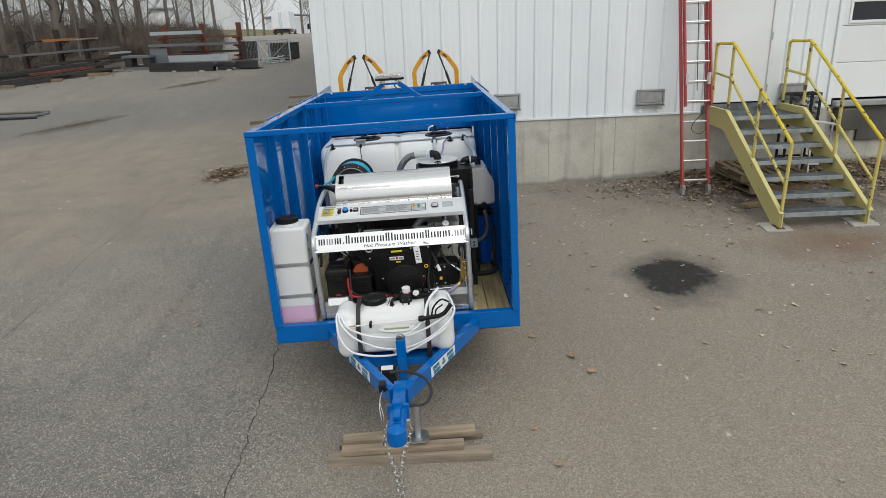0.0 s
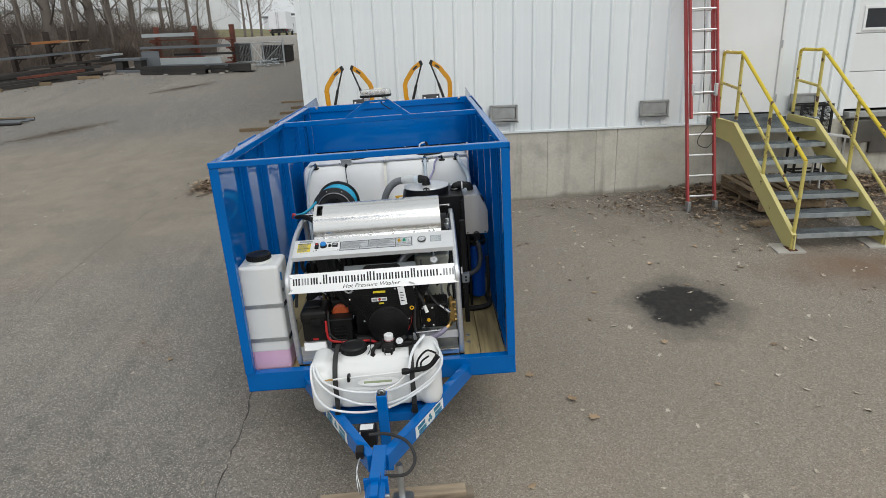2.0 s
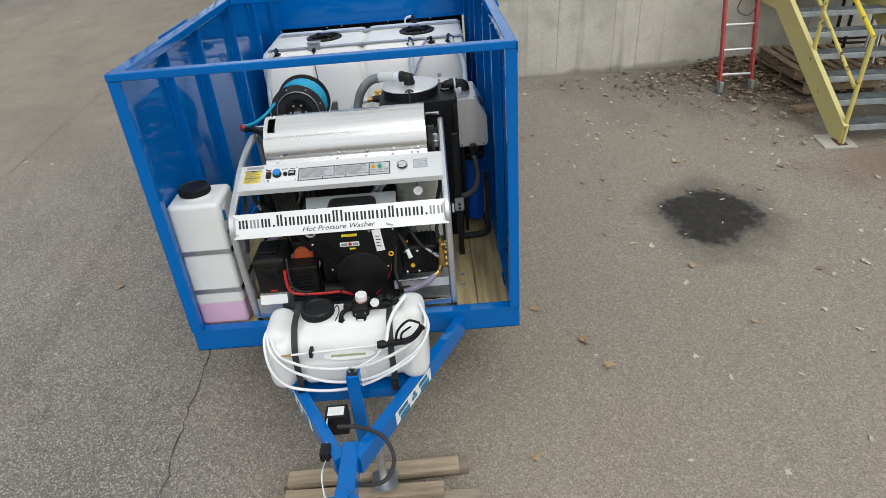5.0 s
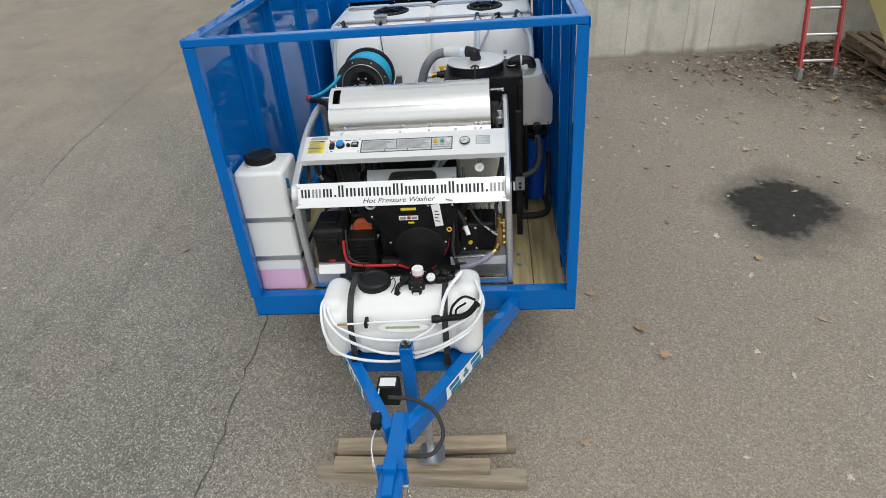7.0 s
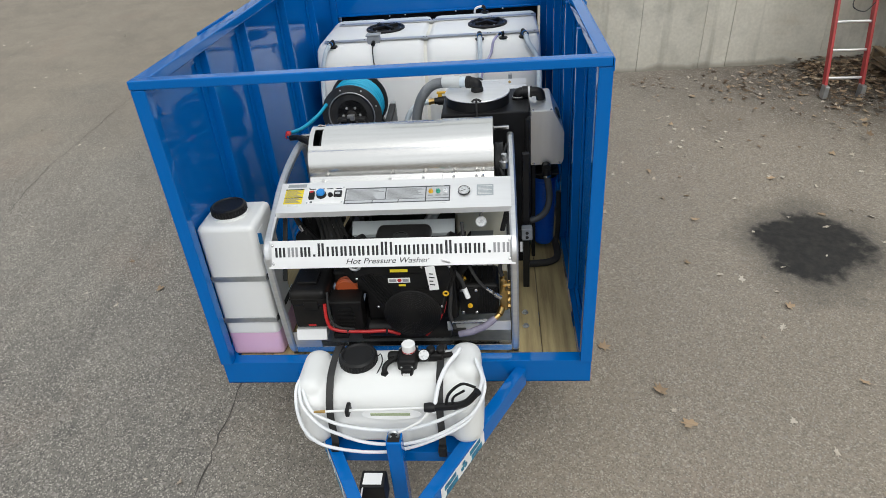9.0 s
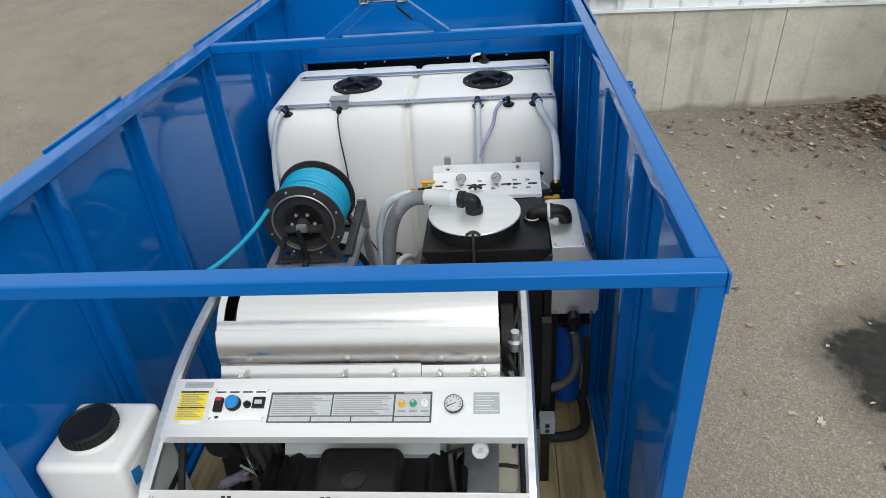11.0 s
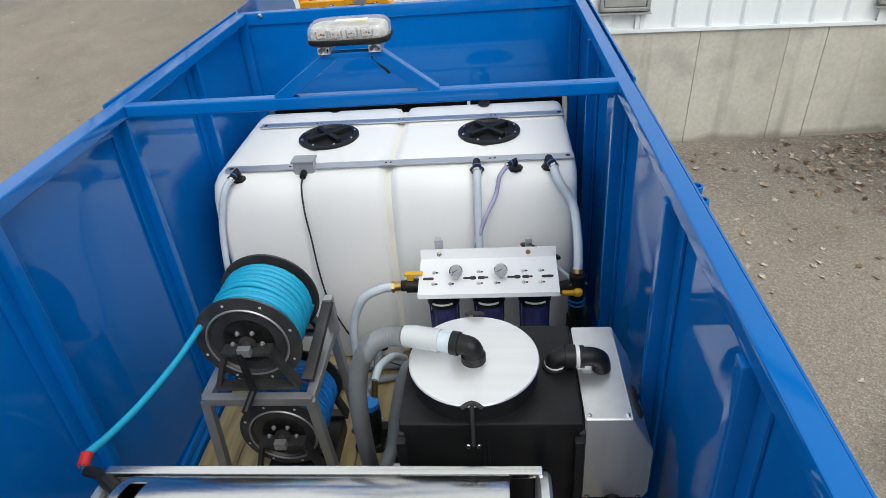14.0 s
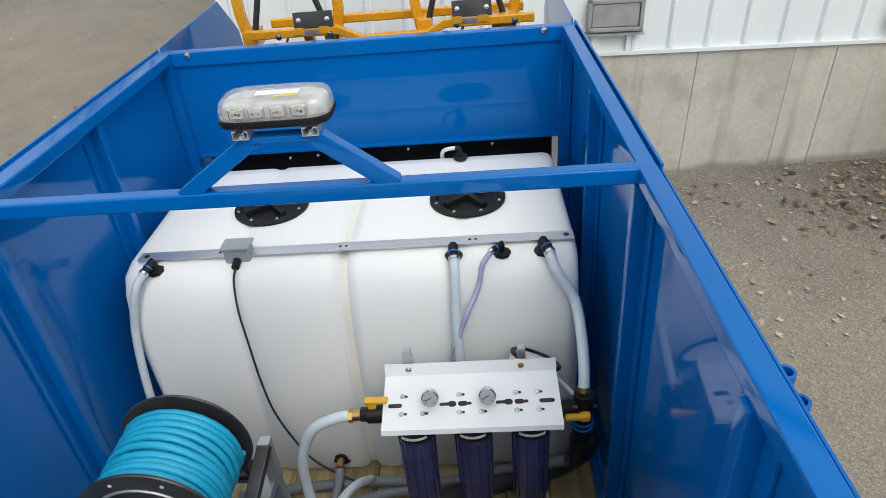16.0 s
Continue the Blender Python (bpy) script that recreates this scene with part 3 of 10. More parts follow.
def words(name, text, size, at, material, parent, turn, shear=0.0, width=None):
    """Raised lettering in the built-in font, as a mesh, centred at a place in the thing's frame."""
    cu = bpy.data.curves.new(name, "FONT")
    cu.body, cu.size, cu.extrude, cu.align_x, cu.align_y, cu.shear = text, size, 0.0006, "CENTER", "CENTER", shear
    tmp = new("tmp", cu)
    bpy.context.view_layer.update()
    me = bpy.data.meshes.new_from_object(tmp.evaluated_get(bpy.context.evaluated_depsgraph_get()))
    bpy.data.objects.remove(tmp)
    bm = B()
    bm.from_mesh(me)
    xs = [v.co.x for v in bm.verts]
    k = width / (max(xs) - min(xs)) if width else 1.0
    bm.transform(Matrix.Translation(at) @ turn.to_4x4() @ Matrix.Diagonal((k, 1, 1, 1)))
    return part(name, bm, material, parent)


def loft(bm, rows):
    """Closed rings of equal length, joined end to end and capped."""
    rings = [[bm.verts.new(p) for p in row] for row in rows]
    n = len(rings[0])
    for a, b in zip(rings, rings[1:]):
        for k in range(n):
            bm.faces.new((a[k], a[(k + 1) % n], b[(k + 1) % n], b[k]))
    bm.faces.new(rings[0][::-1])
    bm.faces.new(rings[-1])
    bmesh.ops.recalc_face_normals(bm, faces=bm.faces[:])
    return bm


def tilt(rx=0, ry=0, rz=0):
    return Euler([radians(a) for a in (rx, ry, rz)]).to_matrix()


def fuse(bm, voxel, rounds=3):
    """Welds overlapping lumps into one moulded skin and softens where they meet."""
    me = bpy.data.meshes.new("tmp")
    bm.to_mesh(me)
    bm.free()
    ob = new("tmp", me)
    md = ob.modifiers.new("skin", "REMESH")
    md.mode, md.voxel_size = "VOXEL", voxel
    bpy.context.view_layer.update()
    out = B()
    res = bpy.data.meshes.new_from_object(ob.evaluated_get(bpy.context.evaluated_depsgraph_get()))
    out.from_mesh(res)
    bpy.data.objects.remove(ob)
    bpy.data.meshes.remove(res)
    for _ in range(rounds):
        bmesh.ops.smooth_vert(out, verts=out.verts[:], factor=0.5, use_axis_x=True, use_axis_y=True, use_axis_z=True)
    return out


def moved(before, m):
    """Carries every mesh made since the given set of objects by m, in the frame of its thing."""
    for ob in bpy.data.objects:
        if ob not in before and ob.type == "MESH":
            off = Matrix.Translation(BASE[ob.name])
            ob.data.transform(off.inverted() @ m @ off)

# ---------------------------------------------------------------- frames: trailer and building
TRAILER = pose(0, 0, 0.672, -0.58, 0, 0) @ pose(0, 0, 0, 0, -1.90, 0)
BUILDING = pose(0, 5.753, 0, 0, 0, 2.03)


def rise(y):
    """The ground's height along y: a ramp up to the building, then a gentle slope."""
    if y < -6:
        return -0.541 + 0.03 * (max(y, -40) + 6)
    if y < 30:
        return 0.0902 * y
    k = min(y, 48) - 30
    return 2.706 + 0.0902 * k - 0.0902 * k * k / 36


def gz(x, y):
    return 0.0257 * 13 * math.tanh(x / 13) + rise(y)


# ---------------------------------------------------------------- ground
def ground():
    def steps(lo, near_lo, near_hi, hi, fine, coarse):
        out, v = [], lo
        while v < hi:
            out.append(v)
            v += fine if near_lo <= v < near_hi else coarse
        return out + [hi]
    xs = steps(-260, -24, 24, 260, 1.0, 11.8)
    ys = steps(-90, -12, 50, 420, 1.0, 5.0)
    verts = [(x, y, gz(x, y)) for y in ys for x in xs]
    n = len(xs)
    faces = [(j * n + i, j * n + i + 1, (j + 1) * n + i + 1, (j + 1) * n + i) for j in range(len(ys) - 1) for i in range(n - 1)]
    me = bpy.data.meshes.new("ground")
    me.from_pydata(verts, [], faces)
    me.shade_smooth()
    me.materials.append(M["asphalt"])
    return tagged(new("ground", me), "worn grey-brown asphalt yard with an oil stain", "asphalt", kind="structure")


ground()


def crack(pts, w, seed):
    """A meandering open crack, as a strip of dark filler just above the asphalt."""
    rnd = random.Random(seed)
    bm = B()
    line = smooth_path([(x, y, 0) for x, y in pts], 24)
    prev = None
    drift = 0
    for i, p in enumerate(line):
        drift = 0.7 * drift + rnd.uniform(-0.018, 0.018)
        d = (line[min(i + 1, len(line) - 1)] - line[max(i - 1, 0)]).normalized()
        s = Vector((-d.y, d.x, 0))
        c = p + s * drift
        ww = w * rnd.uniform(0.25, 1.0)
        row = [bm.verts.new((q.x, q.y, gz(q.x, q.y) + 0.004)) for q in (c - s * ww, c + s * ww)]
        if prev:
            bm.faces.new((prev[0], prev[1], row[1], row[0]))
        prev = row
    return bm


M["crackfill"] = surf("crack_dirt", (0.055, 0.050, 0.045), 0.95, 0, (0.11, 0.10, 0.09), 7)
M["joint"] = surf("mortar_grey_joint", (0.20, 0.19, 0.165), 0.95, 0, (0.27, 0.255, 0.22), 4)
cracks = B()
for k, (pts, w) in enumerate([
        ([(-1.20, -4.5), (-1.27, -2.2), (-1.29, -0.87), (-1.33, 0.7), (-1.36, 3.0), (-1.30, 5.5)], 0.008),
        ([(-4.6, -3.0), (-4.50, 1.77), (-4.6, 3.9), (-4.43, 6.6)], 0.005),
        ([(-1.3, -1.0), (-1.6, -1.6), (-1.55, -2.4)], 0.006)]):
    join(cracks, crack(pts, w, k))
solo("asphalt_crack", cracks, "crackfill", "long thin meandering cracks in the asphalt", "crack", kind="structure")

# ---------------------------------------------------------------- building
XL, XR, ZS, ZT = -1.405, 16.0, 1.707, 7.6
wall = thing("wall_front", "white ribbed metal wall on a stained concrete base", "wall", (0, 0, 0), BUILDING, kind="structure")
DOOR_X, DOCK_X = (4.955, 5.985), (7.12, 10.2)


def siding_panel(x0, x1, z0, z1):
    """One pressed sheet with three upright ribs."""
    bm = B()
    prof, x = [(x0, 0.0)], x0
    first = 1.796 - 0.2985 * 40
    k = math.ceil((x0 + 0.02 - first) / 0.2985)
    while first + 0.2985 * k < x1 - 0.02:
        c = first + 0.2985 * k
        prof += [(c - 0.034, 0.0), (c - 0.013, -0.026), (c + 0.013, -0.026), (c + 0.034, 0.0)]
        for off in (0.10, 0.19):
            if c + off + 0.02 < x1:
                prof += [(c + off - 0.012, 0), (c + off, -0.003), (c + off + 0.012, 0)]
        k += 1
    prof.append((x1, 0.0))
    lo = [bm.verts.new((a, b, z0)) for a, b in prof]
    hi = [bm.verts.new((a, b, z1)) for a, b in prof]
    lo2 = [bm.verts.new((a, 0.03, z0)) for a, b in (prof[0], prof[-1])]
    hi2 = [bm.verts.new((a, 0.03, z1)) for a, b in (prof[0], prof[-1])]
    for i in range(len(prof) - 1):
        bm.faces.new((lo[i], lo[i + 1], hi[i + 1], hi[i]))
    bm.faces.new((lo[0], hi[0], hi2[0], lo2[0]))
    bm.faces.new((lo[-1], lo2[1], hi2[1], hi[-1]))
    bm.faces.new((lo2[0], hi2[0], hi2[1], lo2[1]))
    bm.faces.new(lo[::-1] + lo2)
    bm.faces.new(hi + hi2[::-1])
    return bm


edges = [XL, -0.74]
while edges[-1] + 0.8955 < DOOR_X[0]:
    edges.append(edges[-1] + 0.8955)
for a, b in zip(edges, edges[1:]):
    part("siding_panel", siding_panel(a, b, ZS, ZT), "siding", wall)
part("siding_panel", siding_panel(edges[-1], DOOR_X[0] - 0.05, ZS, ZT), "siding", wall)
part("siding_panel", siding_panel(DOOR_X[0] - 0.05, DOOR_X[1] + 0.05, 3.98, ZT), "siding", wall)
part("siding_panel", siding_panel(DOOR_X[1] + 0.05, DOCK_X[0] - 0.06, ZS, ZT), "siding", wall)
part("siding_panel", siding_panel(DOCK_X[0] - 0.06, DOCK_X[1] + 0.06, 4.9, ZT), "siding", wall)
x = DOCK_X[1] + 0.06
while x < XR:
    part("siding_panel", siding_panel(x, min(x + 0.8955, XR), ZS, ZT), "siding", wall)
    x += 0.8955
part("base_trim", box(B(), (XL - 0.01, -0.034, ZS - 0.035), (DOOR_X[0] - 0.06, 0.02, ZS - 0.001), 0.004), "siding", wall, "white drip trim")
part("base_trim", box(B(), (DOOR_X[1] + 0.06, -0.034, ZS - 0.035), (DOCK_X[0] - 0.07, 0.02, ZS - 0.001), 0.004), "siding", wall, "white drip trim")
part("corner_trim", box(B(), (XL - 0.035, -0.036, ZS - 0.03), (XL + 0.05, 0.12, ZT), 0.005), "siding", wall, "white folded corner trim")
part("side_wall", box(B(), (XL - 0.002, 0.125, 0.2), (XL + 0.1, 26, ZT - 0.01)), "siding", wall)
part("back_wall", box(B(), (XL + 0.1, 25.9, 0.2), (XR, 26, ZT - 0.01)), "siding", wall)
part("end_wall", box(B(), (XR - 0.1, 0.04, 0.2), (XR, 25.9, ZT - 0.01)), "siding", wall)
part("roof", box(B(), (XL - 0.2, -0.2, ZT), (XR + 0.2, 26.2, ZT + 0.2)), "farroof", wall)
slabs = [XL, 0.35, 1.44, 2.335, 3.12, 3.46, 4.62, 5.9, 7.13, 8.4, 9.7, 11.2, 12.8, 14.4, XR]
for a, b in zip(slabs, slabs[1:]):
    part("concrete_panel", box(B(), (a + 0.0015, -0.008 + 0.003 * math.sin(7 * a), -0.4), (b - 0.0015, 0.25, ZS - 0.036), 0.004), "concrete", wall)
part("joint_filler", box(B(), (XL + 0.01, 0.004, -0.4), (XR - 0.01, 0.2, ZS - 0.037)), "joint", wall)

# the plain steel door at the stair head
door = thing("door_1", "closed white steel door with a lever handle", "door", (5.47, 0, 1.82), BUILDING, kind="structure")
bm = box(B(), (DOOR_X[0] - 0.045, -0.03, 1.78), (DOOR_X[0] + 0.01, 0.05, 3.97), 0.006)
box(bm, (DOOR_X[1] - 0.01, -0.03, 1.78), (DOOR_X[1] + 0.045, 0.05, 3.97), 0.006)
box(bm, (DOOR_X[0] - 0.045, -0.03, 3.90), (DOOR_X[1] + 0.045, 0.05, 3.975), 0.006)
part("door_frame", bm, "door", door)
part("leaf", box(B(), (DOOR_X[0] + 0.013, 0.0, 1.83), (DOOR_X[1] - 0.013, 0.045, 3.895), 0.004), "door", door)
hd = part("door_handle", rod(rod(B(), (5.07, -0.002, 2.80), (5.07, -0.06, 2.80), 0.012), (5.065, -0.055, 2.80), (5.19, -0.055, 2.80), 0.010), "steel", door, "steel lever handle")
part("sill", box(B(), (DOOR_X[0] - 0.04, -0.05, 1.66), (DOOR_X[1] + 0.04, 0.1, 1.805), 0.004), "grating", door, "dull grey metal sill")
for z in (2.05, 2.87, 3.70):
    part("hinge", rod(B(), (DOOR_X[1] + 0.004, -0.035, z - 0.06), (DOOR_X[1] + 0.004, -0.035, z + 0.06), 0.011, 8), "galv", door)

# overhead dock door with a small window, and the dock leveller under it
dock = thing("door_2", "closed white sectional dock door with a small dark window", "dock door", (8.6, 0, 1.8), BUILDING, kind="structure")
bm = box(B(), (DOCK_X[0] - 0.055, -0.04, 1.72), (DOCK_X[0] + 0.02, 0.06, 4.9), 0.005)
box(bm, (DOCK_X[1] - 0.02, -0.04, 1.72), (DOCK_X[1] + 0.055, 0.06, 4.9), 0.005)
box(bm, (DOCK_X[0] + 0.021, -0.04, 4.82), (DOCK_X[1] - 0.021, 0.06, 4.9), 0.005)
part("door_frame", bm, "siding", dock)
for z0, z1 in ((1.82, 2.40), (2.405, 2.98), (2.985, 3.56), (3.565, 4.15), (4.155, 4.81)):
    part("door_section", box(B(), (DOCK_X[0] + 0.022, 0.0, z0), (DOCK_X[1] - 0.022, 0.05, z1), 0.012), "door", dock)
wf = part("window_frame", box(box(box(box(B(), (7.25, -0.02, 3.02), (7.95, 0.01, 3.065), 0.006), (7.25, -0.02, 3.345), (7.95, 0.01, 3.39), 0.006), (7.25, -0.02, 3.06), (7.295, 0.01, 3.35), 0.006), (7.905, -0.02, 3.06), (7.95, 0.01, 3.35), 0.006), "door", dock)
part("pane", box(B(), (7.29, -0.006, 3.06), (7.91, -0.002, 3.35)), "glassdark", wf)
lev = thing("dock_leveller", "dark weathered steel dock plate and rubber bumper box", "dock plate", (8.6, -0.1, 1.2), BUILDING)
part("plate", box(B(), (7.16, -0.16, 1.70), (10.1, -0.012, 1.79), 0.01), "ventgrey", lev)
part("bumper", box(B(), (7.20, -0.20, 1.30), (7.60, -0.012, 1.66), 0.02, 3), "dockgrey", lev)
part("bumper", box(B(), (9.60, -0.30, 1.18), (10.0, -0.012, 1.66), 0.03, 3), "rubber", lev)
part("face_plate", box(B(), (7.66, -0.06, 1.1), (9.56, -0.012, 1.69), 0.008), "dockgrey", lev)


def vent(x0, x1, z0, z1):
    """A wall vent: a hooded frame with a flap, a lip at its foot and two legs of flashing."""
    v = thing("wall_vent", "small grey metal flap vent on the white siding", "vent", ((x0 + x1) / 2, -0.03, z0), BUILDING, "wall vents")
    bm = B()
    t = 0.032
    for lo, hi in (((x0, z0), (x0 + t, z1)), ((x1 - t, z0), (x1, z1)), ((x0, z1 - t), (x1, z1)), ((x0, z0), (x1, z0 + t))):
        box(bm, (lo[0], -0.075, lo[1]), (hi[0], -0.027, hi[1]), 0.006)
    part("vent_frame", bm, "ventgrey", v)
    part("flap", box(B(), (x0 + t + 0.004, -0.062, z0 + t + 0.004), (x1 - t - 0.004, -0.045, z1 - t - 0.004), 0.01), "ventgrey", v)
    part("lip", prism(B(), [(-0.028, z0 - 0.004), (-0.085, z0 - 0.018), (-0.085, z0 - 0.026), (-0.028, z0 - 0.016)], x0 - 0.012, x1 + 0.012), "ventgrey", v)
    for c in (x0 + 0.07, x1 - 0.09):
        part("flashing", box(B(), (c - 0.02, -0.036, ZS), (c + 0.02, -0.027, z0 - 0.03), 0.003), "siding", v)


vent(1.405, 1.842, 1.872, 2.118)
vent(3.785, 4.248, 1.852, 2.098)
vent(6.215, 6.645, 1.866, 2.106)

# ---------------------------------------------------------------- stairs
def stairs():
    s = thing("stairs", "steel stairs with grated treads and chipped yellow railings", "stairs", (5.6, 3.4, 0.46), None)
    xl, xr, y0, y1, zl = 5.025, 6.20, 3.42, 5.17, 1.817
    foot = 0.46
    yw = 5.90
    def stringer(x, w):
        poly = [(y0 - 0.19, foot - 0.02), (y0 + 0.07, foot - 0.02), (y1 + 0.10, zl - 0.34), (yw, zl - 0.31), (yw, zl - 0.017), (y1 - 0.03, zl - 0.017), (y0 - 0.19, foot + 0.19)]
        return prism(B(), poly, x - w, x + w)
    part("stringer", stringer(xl, 0.009), "stair", s)
    part("stringer", stringer(xr, 0.009), "stair", s)
    for x, sg in ((xl, -1), (xr, 1)):
        bm = B()
        a, b = (y0 - 0.19, foot + 0.187), (y1 - 0.03, zl - 0.020)
        beam(bm, (x + sg * 0.025, a[0], a[1]), (x + sg * 0.025, b[0], b[1]), 0.05, 0.008, 0.002)
        beam(bm, (x + sg * 0.025, b[0], b[1]), (x + sg * 0.025, yw, b[1]), 0.05, 0.008, 0.002)
        part("flange", bm, "stair", s)
        part("base_shoe", box(B(), (x - 0.050, y0 - 0.20, foot - 0.035), (x + 0.050, y0 + 0.07, foot - 0.012), 0.004), "rust", s, "rusted foot plate")
    a, b = xl + 0.030, xr - 0.030
    def grate(front, back, z):
        """Bearing bars with lower cross bars between two end plates, open underneath."""
        bm = B()
        n = int((back - front) / 0.030)
        for k in range(n + 1):
            y = front + 0.006 + (back - front - 0.012) * k / n
            box(bm, (a, y - 0.0028, z - 0.030), (b, y + 0.0028, z))
        for k in range(30):
            x = a + 0.02 + (b - a - 0.04) * k / 29
            box(bm, (x - 0.0035, front, z - 0.013), (x + 0.0035, back, z - 0.003))
        for x in (a, b):
            box(bm, (x - 0.004, front, z - 0.055), (x + 0.004, back, z))
        return bm
    def step(name, front, back, z):
        t = part(name, grate(front + 0.032, back, z), "grating", s)
        bm = box(B(), (a, front, z - 0.004), (b, front + 0.032, z + 0.003), 0.001)
        box(bm, (a, front, z - 0.052), (b, front + 0.005, z - 0.004), 0.001)
        for k in range(22):
            x = a + 0.03 + (b - a - 0.06) * k / 21
            box(bm, (x - 0.012, front + 0.008, z + 0.003), (x + 0.012, front + 0.026, z + 0.006))
        part("nosing", bm, "nosing", t, "ridged galvanised nosing")
        return t
    for k in range(1, 7):
        front, z = 5.045 - 0.300 * k, 1.702 - 0.1765 * k
        t = step("tread", front, front + 0.262, z)
        for x, sg in ((a - 0.006, 1), (b + 0.006, -1)):
            bm = box(B(), (x - 0.004, front + 0.02, z - 0.085), (x + 0.004, front + 0.24, z - 0.056))
            box(bm, (min(x, x + sg * 0.045), front + 0.02, z - 0.062), (max(x, x + sg * 0.045), front + 0.24, z - 0.056))
            part("tread_bracket", bm, "stair_rust", t, "rusting angle bracket")
    t = step("landing", 5.045, yw - 0.02, 1.702)
    part("kick_plate", box(B(), (a, yw - 0.016, 1.690), (b, yw - 0.008, 1.762), 0.001), "grating", t)
    r = 0.024
    for x, upper in ((xl - 0.005, "rail"), (xr + 0.005, "rail")):
        low, top, h = y0 - 0.12, y1, 0.975
        zfoot = foot + 0.02
        bot = (x, low, zfoot + 0.10)
        bend = (x, low - 0.06, zfoot + 1.11)
        head = (x, top, zl + h)
        part("lower_post", rod(B(), (x, low - 0.015, foot - 0.03), bend, r), upper, s)
        part("upper_post", rod(B(), (x, top, zl + 0.03), (x, top, zl + h - 0.03), r), upper, s)
        part("end_post", rod(B(), (x, yw - 0.12, zl + 0.03), (x, yw - 0.12, zl + h - 0.03), r), upper, s)
        mid = [(bend[i] + head[i]) / 2 for i in range(3)]
        part("middle_post", rod(B(), (x, mid[1], zl - (y1 - mid[1]) / (y1 - y0 + 0.19) * (zl - foot - 0.1) - 0.02), mid, r), upper, s)
        path = [bend, tuple(bend[i] + 0.06 * (head[i] - bend[i]) for i in range(3)), tuple(bend[i] + 0.96 * (head[i] - bend[i]) for i in range(3)), (x, top + 0.04, zl + h + 0.012), (x, top + 0.12, zl + h), (x, yw - 0.2, zl + h), (x, yw - 0.13, zl + h - 0.02), (x, yw - 0.12, zl + h - 0.07)]
        part("handrail", sweep(B(), path, r, 10), "rail2", s, "bright yellow handrail")
        part("mid_rail", rod(B(), (x, low, zfoot + 0.57), (x, top, zl + 0.47), r * 0.85), upper, s)
        part("mid_rail", rod(B(), (x, top, zl + 0.47), (x, yw - 0.12, zl + 0.52), r * 0.85), upper, s)
    for x in (xl, xr):
        solo("concrete_pad", box(B(), (x - 0.20, y0 - 0.23, gz(x, y0 - 0.2) - 0.02), (x + 0.15, y0 + 0.09, gz(x, y0) + 0.012), 0.006, 2, tilt(4.5, -1.3, -3)), "pad", "thin pale concrete pad under a stair foot", "pad", (x, y0 - 0.1, gz(x, y0)), group="stair pads")


stairs()


# ---------------------------------------------------------------- ladder
def ladder():
    up = Vector((0.012, 0.27, 0.963)).normalized()
    o = Vector((4.49, 4.86, gz(4.49, 4.86)))
    side = Vector((1, 0.03, 0)).normalized()
    out = side.cross(up).normalized()
    lad = thing("extension_ladder", "red fibreglass extension ladder leaning on the white wall", "ladder", o)
    def rail(x, w, a, b, name, back):
        p, q = o + side * x + up * a + out * back, o + side * x + up * b + out * back
        part(name, beam(B(), p, q, w, 0.075, 0.006, up=out), "ladder", lad)
    for x in (-0.205, 0.205):
        rail(x, 0.032, 0.12, 4.75, "base_rail", 0)
        rail(x * 0.86 if x < 0 else x * 0.9 + 0.045, 0.028, 1.36, 6.6, "fly_rail", 0.085)
        p = o + side * x
        part("shoe", box(B(), (p.x - 0.028, p.y - 0.055, p.z + 0.0), (p.x + 0.028, p.y + 0.055, p.z + 0.15), 0.012), "galv", lad, "grey metal shoe")
    for k in range(15):
        a = 0.22 + 0.3048 * k
        part("rung", rod(B(), o + side * -0.19 + up * a, o + side * 0.19 + up * a, 0.017, 10), "alu", lad)
    for k in range(17):
        a = 1.44 + 0.3048 * k
        part("fly_rung", rod(B(), o + side * -0.16 + up * a + out * 0.085, o + side * 0.215 + up * a + out * 0.085, 0.015, 8), "alu", lad)
    for x in (-0.16, 0.19):
        part("rung_lock", box(B(), *(lambda c: ((c.x - 0.02, c.y - 0.05, c.z - 0.09), (c.x + 0.02, c.y + 0.02, c.z + 0.09)))(o + side * x + up * 1.78 + out * 0.10), 0.01), "alu", lad)
    rope = [o + side * 0.02 + up * a + out * (0.05 + 0.015 * math.sin(3 * a)) + side * (0.02 * a - 0.02) for a in (6.0, 4.2, 3.0, 2.2, 1.6)]
    part("rope", sweep(B(), smooth_path(rope), 0.006, 6), "rubber", lad)
    loop = [o + side * 0.14 + up * 1.75 + out * 0.06, o + side * 0.10 + up * 1.3 + out * 0.1, o + side * -0.06 + up * 1.1 + out * 0.1, o + side * -0.08 + up * 0.98 + out * 0.1, o + side * 0.05 + up * 0.93 + out * 0.1, o + side * 0.16 + up * 1.02 + out * 0.08]
    part("rope_loop", sweep(B(), smooth_path(loop), 0.006, 6), "rubber", lad)


ladder()


